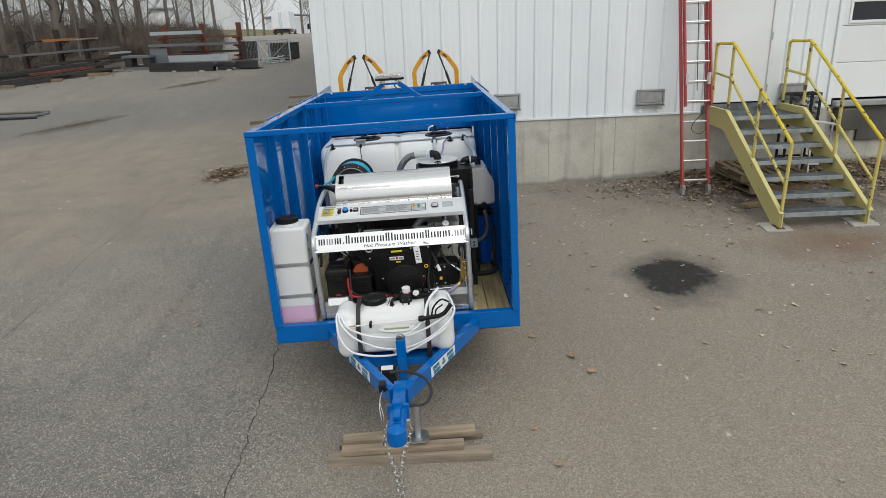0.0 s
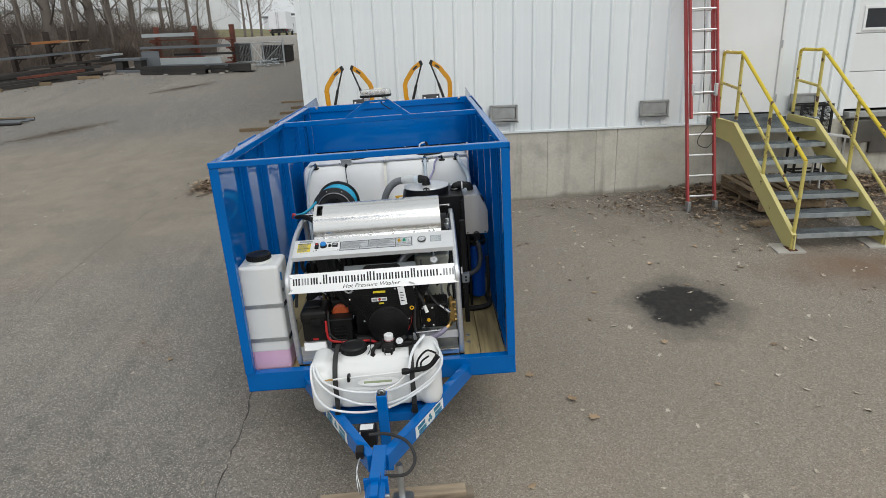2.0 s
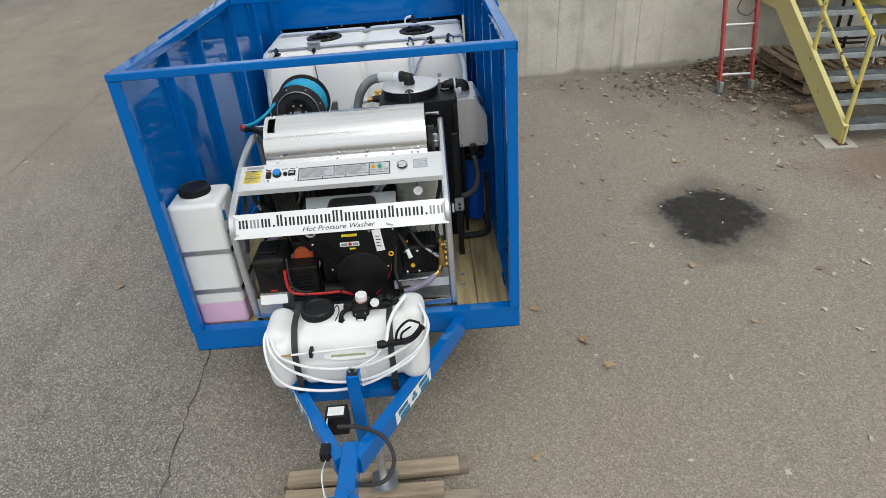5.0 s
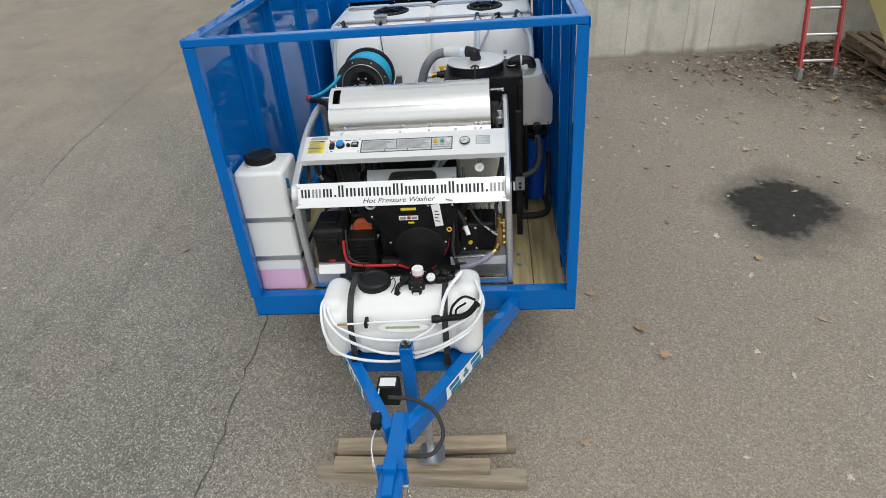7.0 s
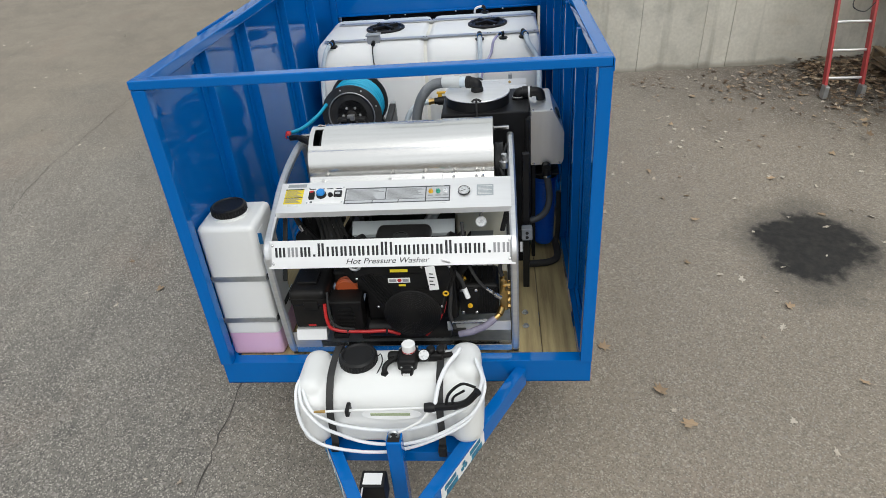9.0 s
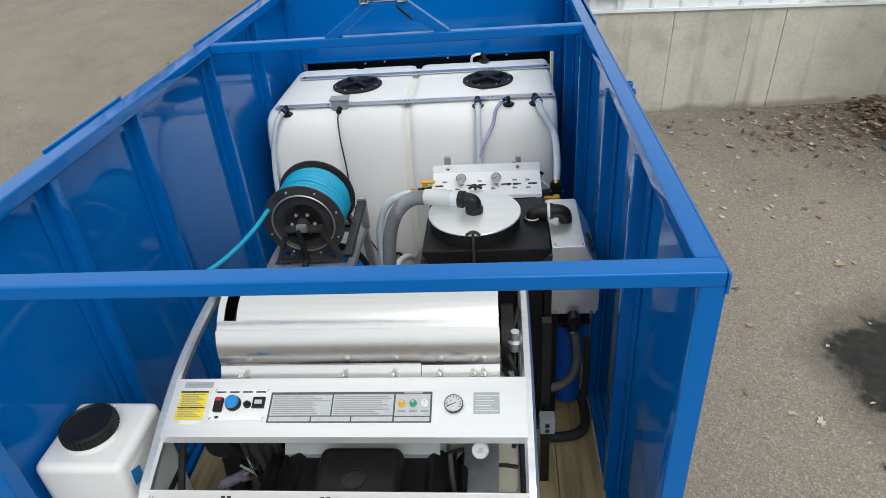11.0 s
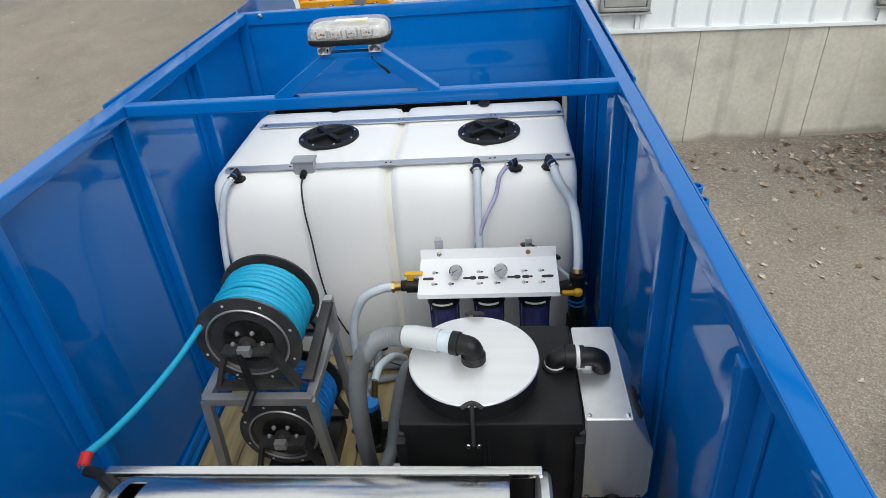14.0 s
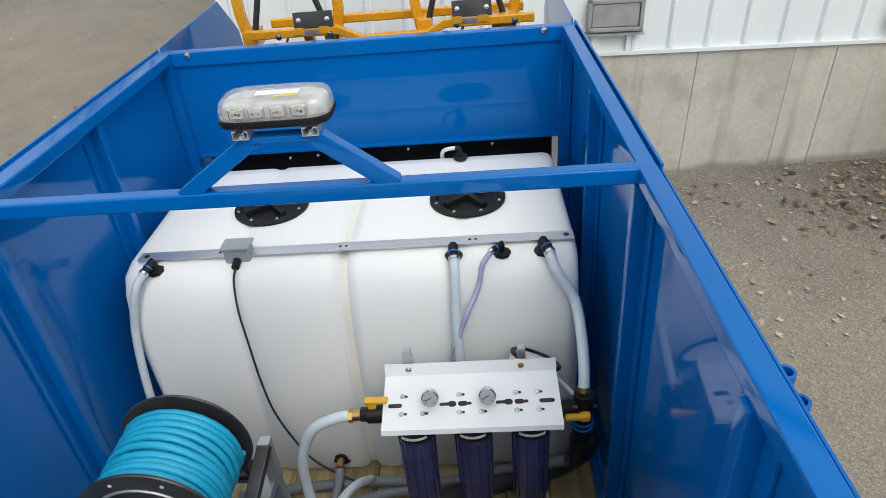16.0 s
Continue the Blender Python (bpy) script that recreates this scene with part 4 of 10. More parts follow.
# ---------------------------------------------------------------- clutter under the stairs
def pallet(x, y, z, rz, label):
    p = thing("pallet", label, "pallet", (x, y, z), None, "pallets")
    m = tilt(0, 0, rz).to_4x4()
    m = Matrix.Translation((x, y, z)) @ m
    def slab(lo, hi, name):
        bm = box(B(), lo, hi, 0.004)
        bm.transform(m)
        part(name, bm, "pallet", p)
    for yy in (-0.55, 0, 0.55):
        slab((-0.5, yy - 0.022, 0.018), (0.5, yy + 0.022, 0.11), "stringer")
    for k in range(7):
        xx = -0.45 + 0.15 * k
        slab((xx - 0.045, -0.6, 0.111), (xx + 0.045, 0.6, 0.128), "deck_board")
    for k in range(3):
        xx = -0.45 + 0.45 * k
        slab((xx - 0.045, -0.6, 0.0), (xx + 0.045, 0.6, 0.017), "bottom_board")


pallet(5.62, 5.05, gz(5.6, 5.0) + 0.03, 4, "weathered wooden pallet on the leaf-strewn asphalt")
pallet(5.60, 5.10, gz(5.6, 5.1) + 0.17, -3, "weathered wooden pallet on top of another")
solo("plank", box(B(), (4.9, 4.18, gz(5, 4.2)), (5.9, 4.30, gz(5, 4.2) + 0.06), 0.006, 2, tilt(0, 0, 12)), "pallet", "old grey plank lying under the stairs", "plank", (5.4, 4.24, gz(5, 4.2)))


def mesh_cart():
    c = thing("mesh_cart", "black perforated metal cart beneath the stairs", "cart", (6.495, 5.74, gz(6.49, 5.74)), None)
    x0, x1, y0, y1, z0, z1 = 6.255, 6.735, 5.62, 5.86, gz(6.2, 5.6), 1.97
    bm = B()
    for x in (x0, x1):
        for y in (y0, y1):
            beam(bm, (x, y, z0 + 0.08), (x, y, z1), 0.035, 0.035)
    for z in (z0 + 0.25, z1 - 0.48, z1 - 0.02):
        for a, b in (((x0, y0), (x1, y0)), ((x0, y1), (x1, y1)), ((x0, y0), (x0, y1)), ((x1, y0), (x1, y1))):
            beam(bm, (*a, z), (*b, z), 0.03, 0.03)
    part("cart_frame", bm, "blackmetal", c)
    bm = B()
    low = z1 - 0.48
    for k in range(25):
        x = x0 + 0.02 + (x1 - x0 - 0.04) * k / 24
        beam(bm, (x, y0 + 0.003, low), (x, y0 + 0.003, z1), 0.007, 0.004, 0)
    for k in range(25):
        z = low + (z1 - low) * k / 24
        beam(bm, (x0, y0 + 0.002, z), (x1, y0 + 0.002, z), 0.004, 0.008, 0)
    part("mesh_panel", bm, "blackmetal", c)
    for x in (x0, x1):
        for y in (y0, y1):
            part("caster", lathe(B(), [(0.02, 0), (0.05, 0.004), (0.05, 0.03), (0.02, 0.034)], (x - 0.017, y, gz(x, y) + 0.05), (1, 0, 0), 14), "rubber", c)


mesh_cart()
fr = thing("folding_stand", "bare aluminium folding stand beside the stairs", "stand", (6.66, 5.33, gz(6.66, 5.33)))
for k, (x, z) in enumerate(((6.46, 1.555), (6.885, 1.485))):
    for y in (5.28, 5.42):
        part("leg", beam(B(), (x + 0.02 * k, y + 0.06 * (1 if y > 5.3 else -1), gz(x, y)), (x, y, z - 0.02), 0.022, 0.032, 0.003), "alu", fr)
for y in (5.28, 5.42):
    part("top_rail", beam(B(), (6.44, y, 1.560), (6.905, y, 1.485), 0.035, 0.030, 0.004), "alu", fr)
    part("low_rail", beam(B(), (6.46, y, 0.86), (6.90, y, 0.86), 0.020, 0.026, 0.003), "alu", fr)
hook = thing("pry_bar", "dark steel bar with a hooked foot leaning on the concrete", "bar", (7.03, 5.45, gz(7.0, 5.4)))
part("shaft", sweep(B(), smooth_path([(6.995, 5.62, 1.27), (7.0, 5.58, 1.05), (7.03, 5.52, 0.90), (7.09, 5.47, 0.84), (7.12, 5.46, gz(7.1, 5.46) + 0.02)]), 0.014, 8), "darksteel", hook)

# ---------------------------------------------------------------- trailer
FL = 0.12
trailer = thing("trailer", "blue steel box trailer with an open front and top", "trailer", (0, 1.9, 0), TRAILER)


def tpart(name, bm, mat="blue", label=""):
    return part(name, bm, mat, trailer, label)


bm = box(B(), (-1.04, 0, 0), (1.04, 0.012, 0.15), 0.004)
box(bm, (-1.04, 0.0, 0.143), (1.04, 0.07, 0.155), 0.004)
box(bm, (-1.04, 0.0, 0.0), (1.04, 0.07, 0.012), 0.004)
tpart("front_beam", bm)
for s in (-1, 1):
    o = 0.0 if s < 0 else 0.006          # the wall beside the building leans out a little
    tpart("side_beam", box(B(), (s * 0.985, 0.072, 0), (s * 1.04, 4.75, 0.14), 0.006))
    if s < 0:
        tpart("front_post", box(B(), (-0.972, -0.020, 0.156), (-1.04, 0.042, 1.761), 0.007, 3))
        tpart("side_rail", box(B(), (-0.962, 0.038, 1.75), (-1.04, 3.72, 1.803), 0.007, 3))
    else:
        tpart("front_post", beam(B(), (1.009, 0.011, 0.156), (1.022, 0.011, 1.761), 0.062, 0.062, 0.007, up=(0, 1, 0)))
        tpart("side_rail", beam(B(), (1.020, 0.038, 1.7765), (1.008, 3.72, 1.7765), 0.056, 0.053, 0.007))
    tpart("side_sheet", box(B(), (s * 1.026 + o, 0.063, 0.141), (s * 1.033 + o, 3.785, 1.749)))
    for y in (0.70, 1.335, 2.19, 2.95):
        bm = box(B(), (s * 0.972 + o, y - 0.022, 0.141), (s * 1.025 + o, y + 0.022, 1.749), 0.006)
        tpart("wall_stud", bm)
        for dy in (-0.05, 0.05):
            tpart("stud_flange", box(B(), (s * 1.014 + o, y + dy - 0.027, 0.145), (s * 1.0255 + o, y + dy + 0.027, 1.745), 0.003))
    tpart("rear_post", box(B(), (s * 0.965 + o, 3.70, 0.141), (s * 1.025 + o, 3.76, 1.749), 0.006))
    tpart("top_flange", prism(B(), [(0.07, 1.70), (3.70, 1.70), (3.70, 1.749), (0.07, 1.749)], s * 1.012 + o, s * 1.0255 + o))
    tpart("bottom_flange", box(B(), (s * 1.006 + o, 0.07, 0.142), (s * 1.0255 + o, 3.70, 0.19), 0.003))
    tpart("outer_lip", box(B(), (s * 1.041 + o * 0.6, 2.17, 1.66), (s * 1.050 + o * 0.6, 3.785, 1.812), 0.002))
    tpart("rear_wing", prism(B(), [(3.789, 0.141), (4.742, 0.141), (4.742, 1.25), (5.02, 1.44), (4.99, 1.60), (4.72, 1.842), (3.789, 1.818)], s * 1.026 + o, s * 1.033 + o), label="plain blue sheet wing with a slanted rear edge")
tpart("outer_lip", beam(B(), (1.052, -0.025, 1.770), (1.0475, 2.168, 1.770), 0.007, 0.055, 0.002))
tpart("outer_lip", box(B(), (-1.050, 0.80, 1.60), (-1.041, 1.36, 1.812), 0.002))
tpart("front_rail", box(B(), (-1.04, -0.025, 1.762), (1.047, 0.037, 1.804), 0.006, 3))
tpart("middle_rail", box(B(), (-0.961, 2.165, 1.752), (0.999, 2.215, 1.803), 0.007, 3))
tpart("rear_rail", box(B(), (-1.04, 3.725, 1.73), (1.047, 3.785, 1.803), 0.007, 3))
bm = box(B(), (-0.964, 3.742, 1.245), (0.974, 3.748, 1.73))
box(bm, (-0.964, 3.72, 1.235), (0.974, 3.748, 1.25), 0.002)
tpart("rear_panel", bm)
# added black sheet, no trailer part: stands in for shade below the rear panel
tpart("lower_rear_panel", box(B(), (-0.964, 3.86, 0.082), (0.955, 3.866, 1.30)), "blackmetal", "added black sheet standing in for shade below the rear panel")
tpart("rear_crossbar", box(B(), (-0.964, 3.70, 0.141), (0.964, 3.75, 0.30), 0.005))
for x in (-0.875, 0.892):
    tpart("rail_bolt", bolt(B(), (x, 3.724, 1.787), (0, -1, 0), 0.012, 0.012), "chrome", "zinc bolt")
for k in range(10):
    x0 = -0.978 + 0.1957 * k
    tpart("floor_plank", box(B(), (x0 + 0.002, 0.072, 0.082), (x0 + 0.1935, 3.70, FL + 0.001 * (k % 3)), 0.004), "wood")
for y in (0.5, 1.4, 2.3, 3.2):
    tpart("cross_member", box(B(), (-0.984, y - 0.03, 0.01), (0.984, y + 0.03, 0.08)))
# small wheels stand in the shade under the box
for s in (-1, 1):
    for y in (1.75, 2.55):
        gl = -0.672 + 0.0902 * y + 0.012 + s * 0.05
        w = tpart("tyre", lathe(B(), [(0.13, -0.08), (0.205, -0.09), (0.235, -0.06), (0.235, 0.06), (0.205, 0.09), (0.13, 0.08)], (s * 0.86, y, gl + 0.235), (1, 0, 0), 32), "rubber", "black rubber tyre")
        part("rim", lathe(B(), [(0.05, -0.04), (0.13, -0.05), (0.13, 0.06), (0.05, 0.03)], (s * 0.86, y, gl + 0.235), (s, 0, 0), 24), "galv", w, "grey steel rim")
        tpart("axle_stub", rod(B(), (s * 0.86, y, gl + 0.235), (s * 0.5, y, gl + 0.235), 0.03), "blackmetal")
        tpart("spring_hanger", box(B(), (s * 0.52, y - 0.05, gl + 0.2), (s * 0.6, y + 0.05, 0.02), 0.006), "blackmetal")

# tongue
for s in (-1, 1):
    a, b = Vector((s * 0.618 + 0.043, 0.0, 0.05)), Vector((s * 0.038 + 0.043, -1.08, 0.05))
    d = (b - a).normalized()
    n = Vector((-d.y, d.x, 0)) * s
    bm = B()
    beam(bm, a, b, 0.062, 0.115, 0.006)
    arm = tpart("tongue_arm", bm, "blue")
    # printed safety decal on the outer face of each arm
    mid = a + (b - a) * 0.56
    f = n * (-1 if n.x * s < 0 else 1)
    rot = Matrix((d, Vector((0, 0, 1)), d.cross(Vector((0, 0, 1))))).transposed()
    dec = part("decal", box(B(), *(lambda c: ((c.x - 0.20, c.y - 0.042, c.z - 0.001), (c.x + 0.20, c.y + 0.042, c.z + 0.001)))(mid + f * 0.0335 + Vector((0, 0, 0.0))), 0, 1, rot), "label_white", arm, "white decal with blue print")
    for k, w in ((-0.115, 0.10), (0.115, 0.10)):
        for row in (-0.019, 0.019):
            c = mid + f * 0.0355 + d * (k + row * 0.35) + Vector((0, 0, row))
            part("print_bar", box(B(), (c.x - w / 2, c.y - 0.0145, c.z - 0.0006), (c.x + w / 2, c.y + 0.0145, c.z + 0.0006), 0, 1, rot), "decal_blue", dec)
        c = mid + f * 0.0355 + d * k + Vector((0, 0, -0.038))
        part("fine_bar", box(B(), (c.x - 0.055, c.y - 0.002, c.z - 0.0006), (c.x + 0.055, c.y + 0.002, c.z + 0.0006), 0, 1, rot), "decal_blue", dec)
    for t in (90, 210, 330):
        c = mid + f * 0.0352 + d * (0.017 * math.cos(radians(t))) + Vector((0, 0, 0.017 * math.sin(radians(t))))
        part("print_dot", lathe(B(), [(0.014, 0), (0.014, 0.0012)], c, f, 12), "decal_blue", dec)
tpart("tongue_tube", box(B(), (0.008, -1.42, 0.0), (0.096, -0.98, 0.1125), 0.008, 3), "blue")
tpart("tank_platform", box(B(), (-0.33, -0.545, 0.050), (0.37, -0.06, 0.060), 0.003), "blue")
tpart("platform_lip", box(B(), (-0.27, -0.557, 0.0), (0.35, -0.546, 0.066), 0.003), "blue")
cp = tpart("coupler", box(B(), (-0.005, -1.56, 0.035), (0.109, -1.30, 0.125), 0.025, 3), "blue", "bright blue ball coupler")
part("socket", lathe(B(), [(0.062, -0.03), (0.066, 0.02), (0.06, 0.06), (0.035, 0.082), (0.002, 0.088)], (0.052, -1.60, 0.06), (0, 0, 1), 20), "blue", cp)
part("latch", box(box(B(), (0.028, -1.52, 0.13), (0.076, -1.34, 0.158), 0.008), (0.020, -1.40, 0.125), (0.084, -1.33, 0.185), 0.01), "blue", cp)
part("flange", box(B(), (-0.02, -1.36, 0.02), (0.124, -1.335, 0.14), 0.005), "blue", cp)
pt = tpart("jack_post", box(B(), (0.022, -0.70, -0.30), (0.094, -0.628, 0.288), 0.008, 3), "blue")
part("post_mouth", box(B(), (0.030, -0.692, 0.2885), (0.086, -0.636, 0.2895)), "blackmetal", pt)
part("ring_pin", sweep(B(), [(0.058 + 0.022 * math.cos(t), -0.66, 0.301 + 0.02 * math.sin(t)) for t in [2 * math.pi * k / 14 for k in range(14)]], 0.006, 6, True), "galv", pt)
jk = tpart("jack_leg", rod(B(), (0.125, -0.66, -0.28), (0.125, -0.66, -0.585), 0.024, 14), "galv", "galvanised jack leg")
part("jack_foot", prism(B(), [(0.055, -0.72), (0.085, -0.74), (0.18, -0.74), (0.205, -0.71), (0.205, -0.61), (0.18, -0.58), (0.08, -0.58), (0.055, -0.60)], -0.583, -0.567, "z"), "galv", jk)
bx = tpart("breakaway_box", box(B(), (-0.115, -0.78, -0.05), (0.005, -0.68, 0.085), 0.01), "black", "black battery box with a white label")
part("box_label", box(B(), (-0.10, -0.765, 0.0855), (-0.012, -0.70, 0.0865)), "label_white", bx)
cab = [(-0.10, -0.76, 0.07), (-0.09, -0.84, 0.10), (-0.075, -0.93, 0.10), (-0.07, -1.02, 0.11)]
tpart("white_wire", sweep(B(), smooth_path(cab), 0.004, 6), "whiteplastic")
tpart("breakaway_switch", box(B(), (-0.095, -1.08, 0.08), (-0.045, -1.0, 0.135), 0.008), "black")
loop = [(-0.06, -1.06, 0.10), (-0.085, -1.15, 0.06), (-0.06, -1.24, -0.02), (-0.08, -1.20, -0.06), (-0.095, -1.12, 0.0), (-0.075, -1.05, 0.08)]
tpart("breakaway_cable", sweep(B(), smooth_path(loop), 0.003, 6), "galv")
cord = [(-0.02, -0.90, 0.135), (0.10, -0.93, 0.15), (0.22, -0.98, 0.12), (0.27, -1.08, 0.06), (0.22, -1.18, 0.03), (0.10, -1.20, 0.04), (0.05, -1.18, 0.05)]
tpart("wiring_cord", sweep(B(), smooth_path(cord, 8), 0.0105, 8), "rubber", "black coiled trailer cable")


def chain(pts, parent, link=0.04):
    """Interlocking oval links along a hanging line."""
    line = smooth_path(pts, 30)
    along, last, k = 0.0, line[0], 0
    for p in line[1:]:
        along += (p - last).length
        last = p
        if along > link * 0.72:
            along = 0.0
            bm = B()
            ring = []
            for j in range(12):
                t = 2 * math.pi * j / 12
                u, w = link * 0.36 * math.cos(t), link * 0.62 * math.sin(t)
                ring.append(Vector((u, 0, w)) if k % 2 else Vector((0, u, w)))
            sweep(bm, [p + q for q in ring], link * 0.11, 6, True)
            part("chain_link", bm, "chrome", parent)
            k += 1


ch = tpart("safety_chain", rod(B(), (-0.02, -1.37, 0.03), (0.124, -1.37, 0.03), 0.012), "galv", "hanging galvanised safety chain")
chain([(-0.018, -1.37, 0.02), (-0.05, -1.42, -0.08), (-0.01, -1.52, -0.16), (0.02, -1.58, -0.24), (0.025, -1.60, -0.40)], ch)
chain([(0.12, -1.37, 0.02), (0.118, -1.40, -0.06), (0.07, -1.48, -0.16), (0.05, -1.56, -0.26), (0.055, -1.60, -0.46)], ch)
bm = B()
for z, y in ((1.757, 1.41), (1.748, 1.345)):
    lathe(bm, [(0.012, -0.13), (0.012, 0.0), (0.019, 0.002), (0.019, 0.022), (0.013, 0.022), (0.012, 0.0)], (1.084, y, z - 0.03), (0, 0, 1), 14)
box(bm, (1.070, 1.33, 1.60), (1.082, 1.43, 1.70), 0.004)
tpart("pole_socket", bm, "blue")

# ---------------------------------------------------------------- warning light on its bracket
bm = B()
beam(bm, (-0.325, 2.19, 1.79), (-0.085, 2.19, 1.955), 0.05, 0.045, 0.004, up=(0, 1, 0))
beam(bm, (0.30, 2.19, 1.79), (0.085, 2.19, 1.955), 0.05, 0.045, 0.004, up=(0, 1, 0))
box(bm, (-0.12, 2.165, 1.945), (0.115, 2.215, 1.965), 0.003)
tpart("light_bracket", bm)
lb = thing("light_bar", "clear-lensed amber warning light bar on a blue bracket", "light bar", (-0.02, 2.24, 1.965), TRAILER)
for x in (-0.105, 0.088):
    bm = box(B(), (x - 0.0225, 2.150, 1.9655), (x + 0.0225, 2.295, 1.969), 0.001)
    for sg in (-1, 1):
        u, w = x + sg * 0.0225, x + sg * 0.019
        box(bm, (min(u, w), 2.150, 1.969), (max(u, w), 2.295, 1.991), 0.001)
        u, w = x + sg * 0.019, x + sg * 0.010
        box(bm, (min(u, w), 2.150, 1.9875), (max(u, w), 2.295, 1.991), 0.001)
    part("strut_channel", bm, "alu", lb)
    part("clamp_bolt", bolt(bolt(B(), (x, 2.168, 1.969), (0, 0, 1), 0.010, 0.004), (x, 2.168, 1.973), (0, 0, 1), 0.0065, 0.010), "chrome", lb)
    part("bolt_end", bolt(B(), (x + 0.004, 2.185, 1.945), (0, 0, -1), 0.006, 0.022), "chrome", lb)


def loaf(rows, seg=44):
    """Rings of a rounded oblong, given as half width, half depth and height."""
    def ring(w, d, z):
        out = []
        for k in range(seg):
            t = 2 * math.pi * k / seg
            c, q = math.cos(t), math.sin(t)
            out.append((-0.014 + w * math.copysign(abs(c) ** 0.42, c), 2.24 + d * math.copysign(abs(q) ** 0.50, q), z))
        return out
    return loft(B(), [ring(*r) for r in rows])


part("base", loaf([(0.146, 0.076, 1.991), (0.156, 0.084, 1.994), (0.160, 0.087, 2.004), (0.158, 0.085, 2.0142)]), "black", lb)
part("lens", loaf([(0.155, 0.082, 2.0145), (0.157, 0.0835, 2.026), (0.155, 0.082, 2.042), (0.150, 0.077, 2.056), (0.142, 0.069, 2.065), (0.128, 0.058, 2.069), (0.06, 0.028, 2.0705)]), "lens", lb, "clear scuffed plastic lens", 60)
part("reflector_tray", loaf([(0.147, 0.062, 2.0148), (0.146, 0.062, 2.038), (0.140, 0.058, 2.052), (0.124, 0.046, 2.058)]), "tray", lb, "milky white reflector tray", 60)
for x in (-0.106, -0.052, 0.008, 0.064):
    for y, f in ((2.169, -1), (2.311, 1)):
        led = part("led_module", box(B(), (x - 0.0235, y - 0.007, 2.0185), (x + 0.0235, y + 0.007, 2.053), 0.006, 3), "led", lb, "silver lamp module")
        part("bezel", box(B(), (x - 0.0175, y + f * 0.0075 - 0.001, 2.0245), (x + 0.0175, y + f * 0.0075 + 0.001, 2.047), 0.0009), "ledback", led, "pale inner reflector")
        for n_, dx in enumerate((-0.009, 0.0, 0.009)):
            c = (x + dx, y + f * 0.0088, 2.0345 + 0.002 * (n_ % 2))
            part("emitter", lathe(B(), [(0.0040, 0), (0.0040, 0.001), (0.002, 0.0018)], c, (0, f, 0), 10), ("ledred", "ink", "ledamber")[(n_ + int(40 * x)) % 3], led)
part("lens_label", box(B(), (-0.005, 2.188, 2.0696), (0.062, 2.200, 2.0701)), "label_yellow", lb)
part("lens_label", box(B(), (-0.060, 2.204, 2.0708), (0.062, 2.240, 2.0713)), "label_white", lb)
part("cable", sweep(B(), smooth_path([(0.04, 2.26, 1.99), (0.07, 2.30, 1.96), (0.03, 2.32, 1.92), (0.12, 2.23, 1.86)]), 0.006, 6), "rubber", lb)

# ---------------------------------------------------------------- timbers under the jack
def timber(lo, hi, rz, label, mat="oldwood"):
    c = [(a + b) / 2 for a, b in zip(lo, hi)]
    g = gz(c[0], c[1])
    solo("timber_block", box(B(), (lo[0], lo[1], g + lo[2]), (hi[0], hi[1], g + hi[2]), 0.006, 2, tilt(3.2, -1.4, rz)), mat, label, "timber", (c[0], c[1], g + lo[2]), group="jack timbers")


timber((-0.57, -0.77, -0.012), (0.72, -0.67, 0.078), -2.2, "long grey weathered timber lying on the asphalt", "greywood")
timber((-0.50, -0.56, -0.012), (0.66, -0.47, 0.062), 2.4, "weathered timber lying on the asphalt", "greywood")
timber((-0.46, -0.745, 0.081), (0.50, -0.655, 0.125), -0.5, "pale sawn timber laid on a longer timber")
timber((-0.46, -0.60, 0.066), (0.60, -0.50, 0.122), 2.0, "pale split timber under the jack foot")

# ---------------------------------------------------------------- corner soap tank
soap = thing("soap_tank", "tall white plastic soap tank with pink liquid low inside", "tank", (-0.85, 0.24, FL), TRAILER)
X0, X1, Y0, Y1 = -1.012, -0.705, 0.105, 0.408
part("liquid", box(B(), (X0, Y0, FL), (X1, Y1, 0.315), 0.028, 4), "pink", soap, "pink soap showing through the wall")
bm = box(B(), (X0 - 0.002, Y0 - 0.002, 0.27), (X1 + 0.002, Y1 + 0.002, 0.985), 0.030, 4)
part("body", bm, "poly", soap)
part("neck", lathe(B(), [(0.094, 0), (0.092, 0.012), (0.084, 0.02)], (-0.87, 0.25, 0.984), (0, 0, 1)), "poly", soap)
prof = [(0.082, 0.015), (0.091, 0.018), (0.092, 0.055), (0.085, 0.060), (0.080, 0.061), (0.076, 0.056), (0.02, 0.054)]
cap = part("cap", lathe(B(), prof, (-0.87, 0.25, 0.985), (0, 0, 1), 36), "black", soap, "black ribbed screw cap")
bm = B()
for k in range(36):
    t = 2 * math.pi * k / 36
    rod(bm, (-0.87 + 0.092 * math.cos(t), 0.25 + 0.092 * math.sin(t), 1.006), (-0.87 + 0.092 * math.cos(t), 0.25 + 0.092 * math.sin(t), 1.038), 0.003, 5)
part("cap_rib", bm, "black", cap)
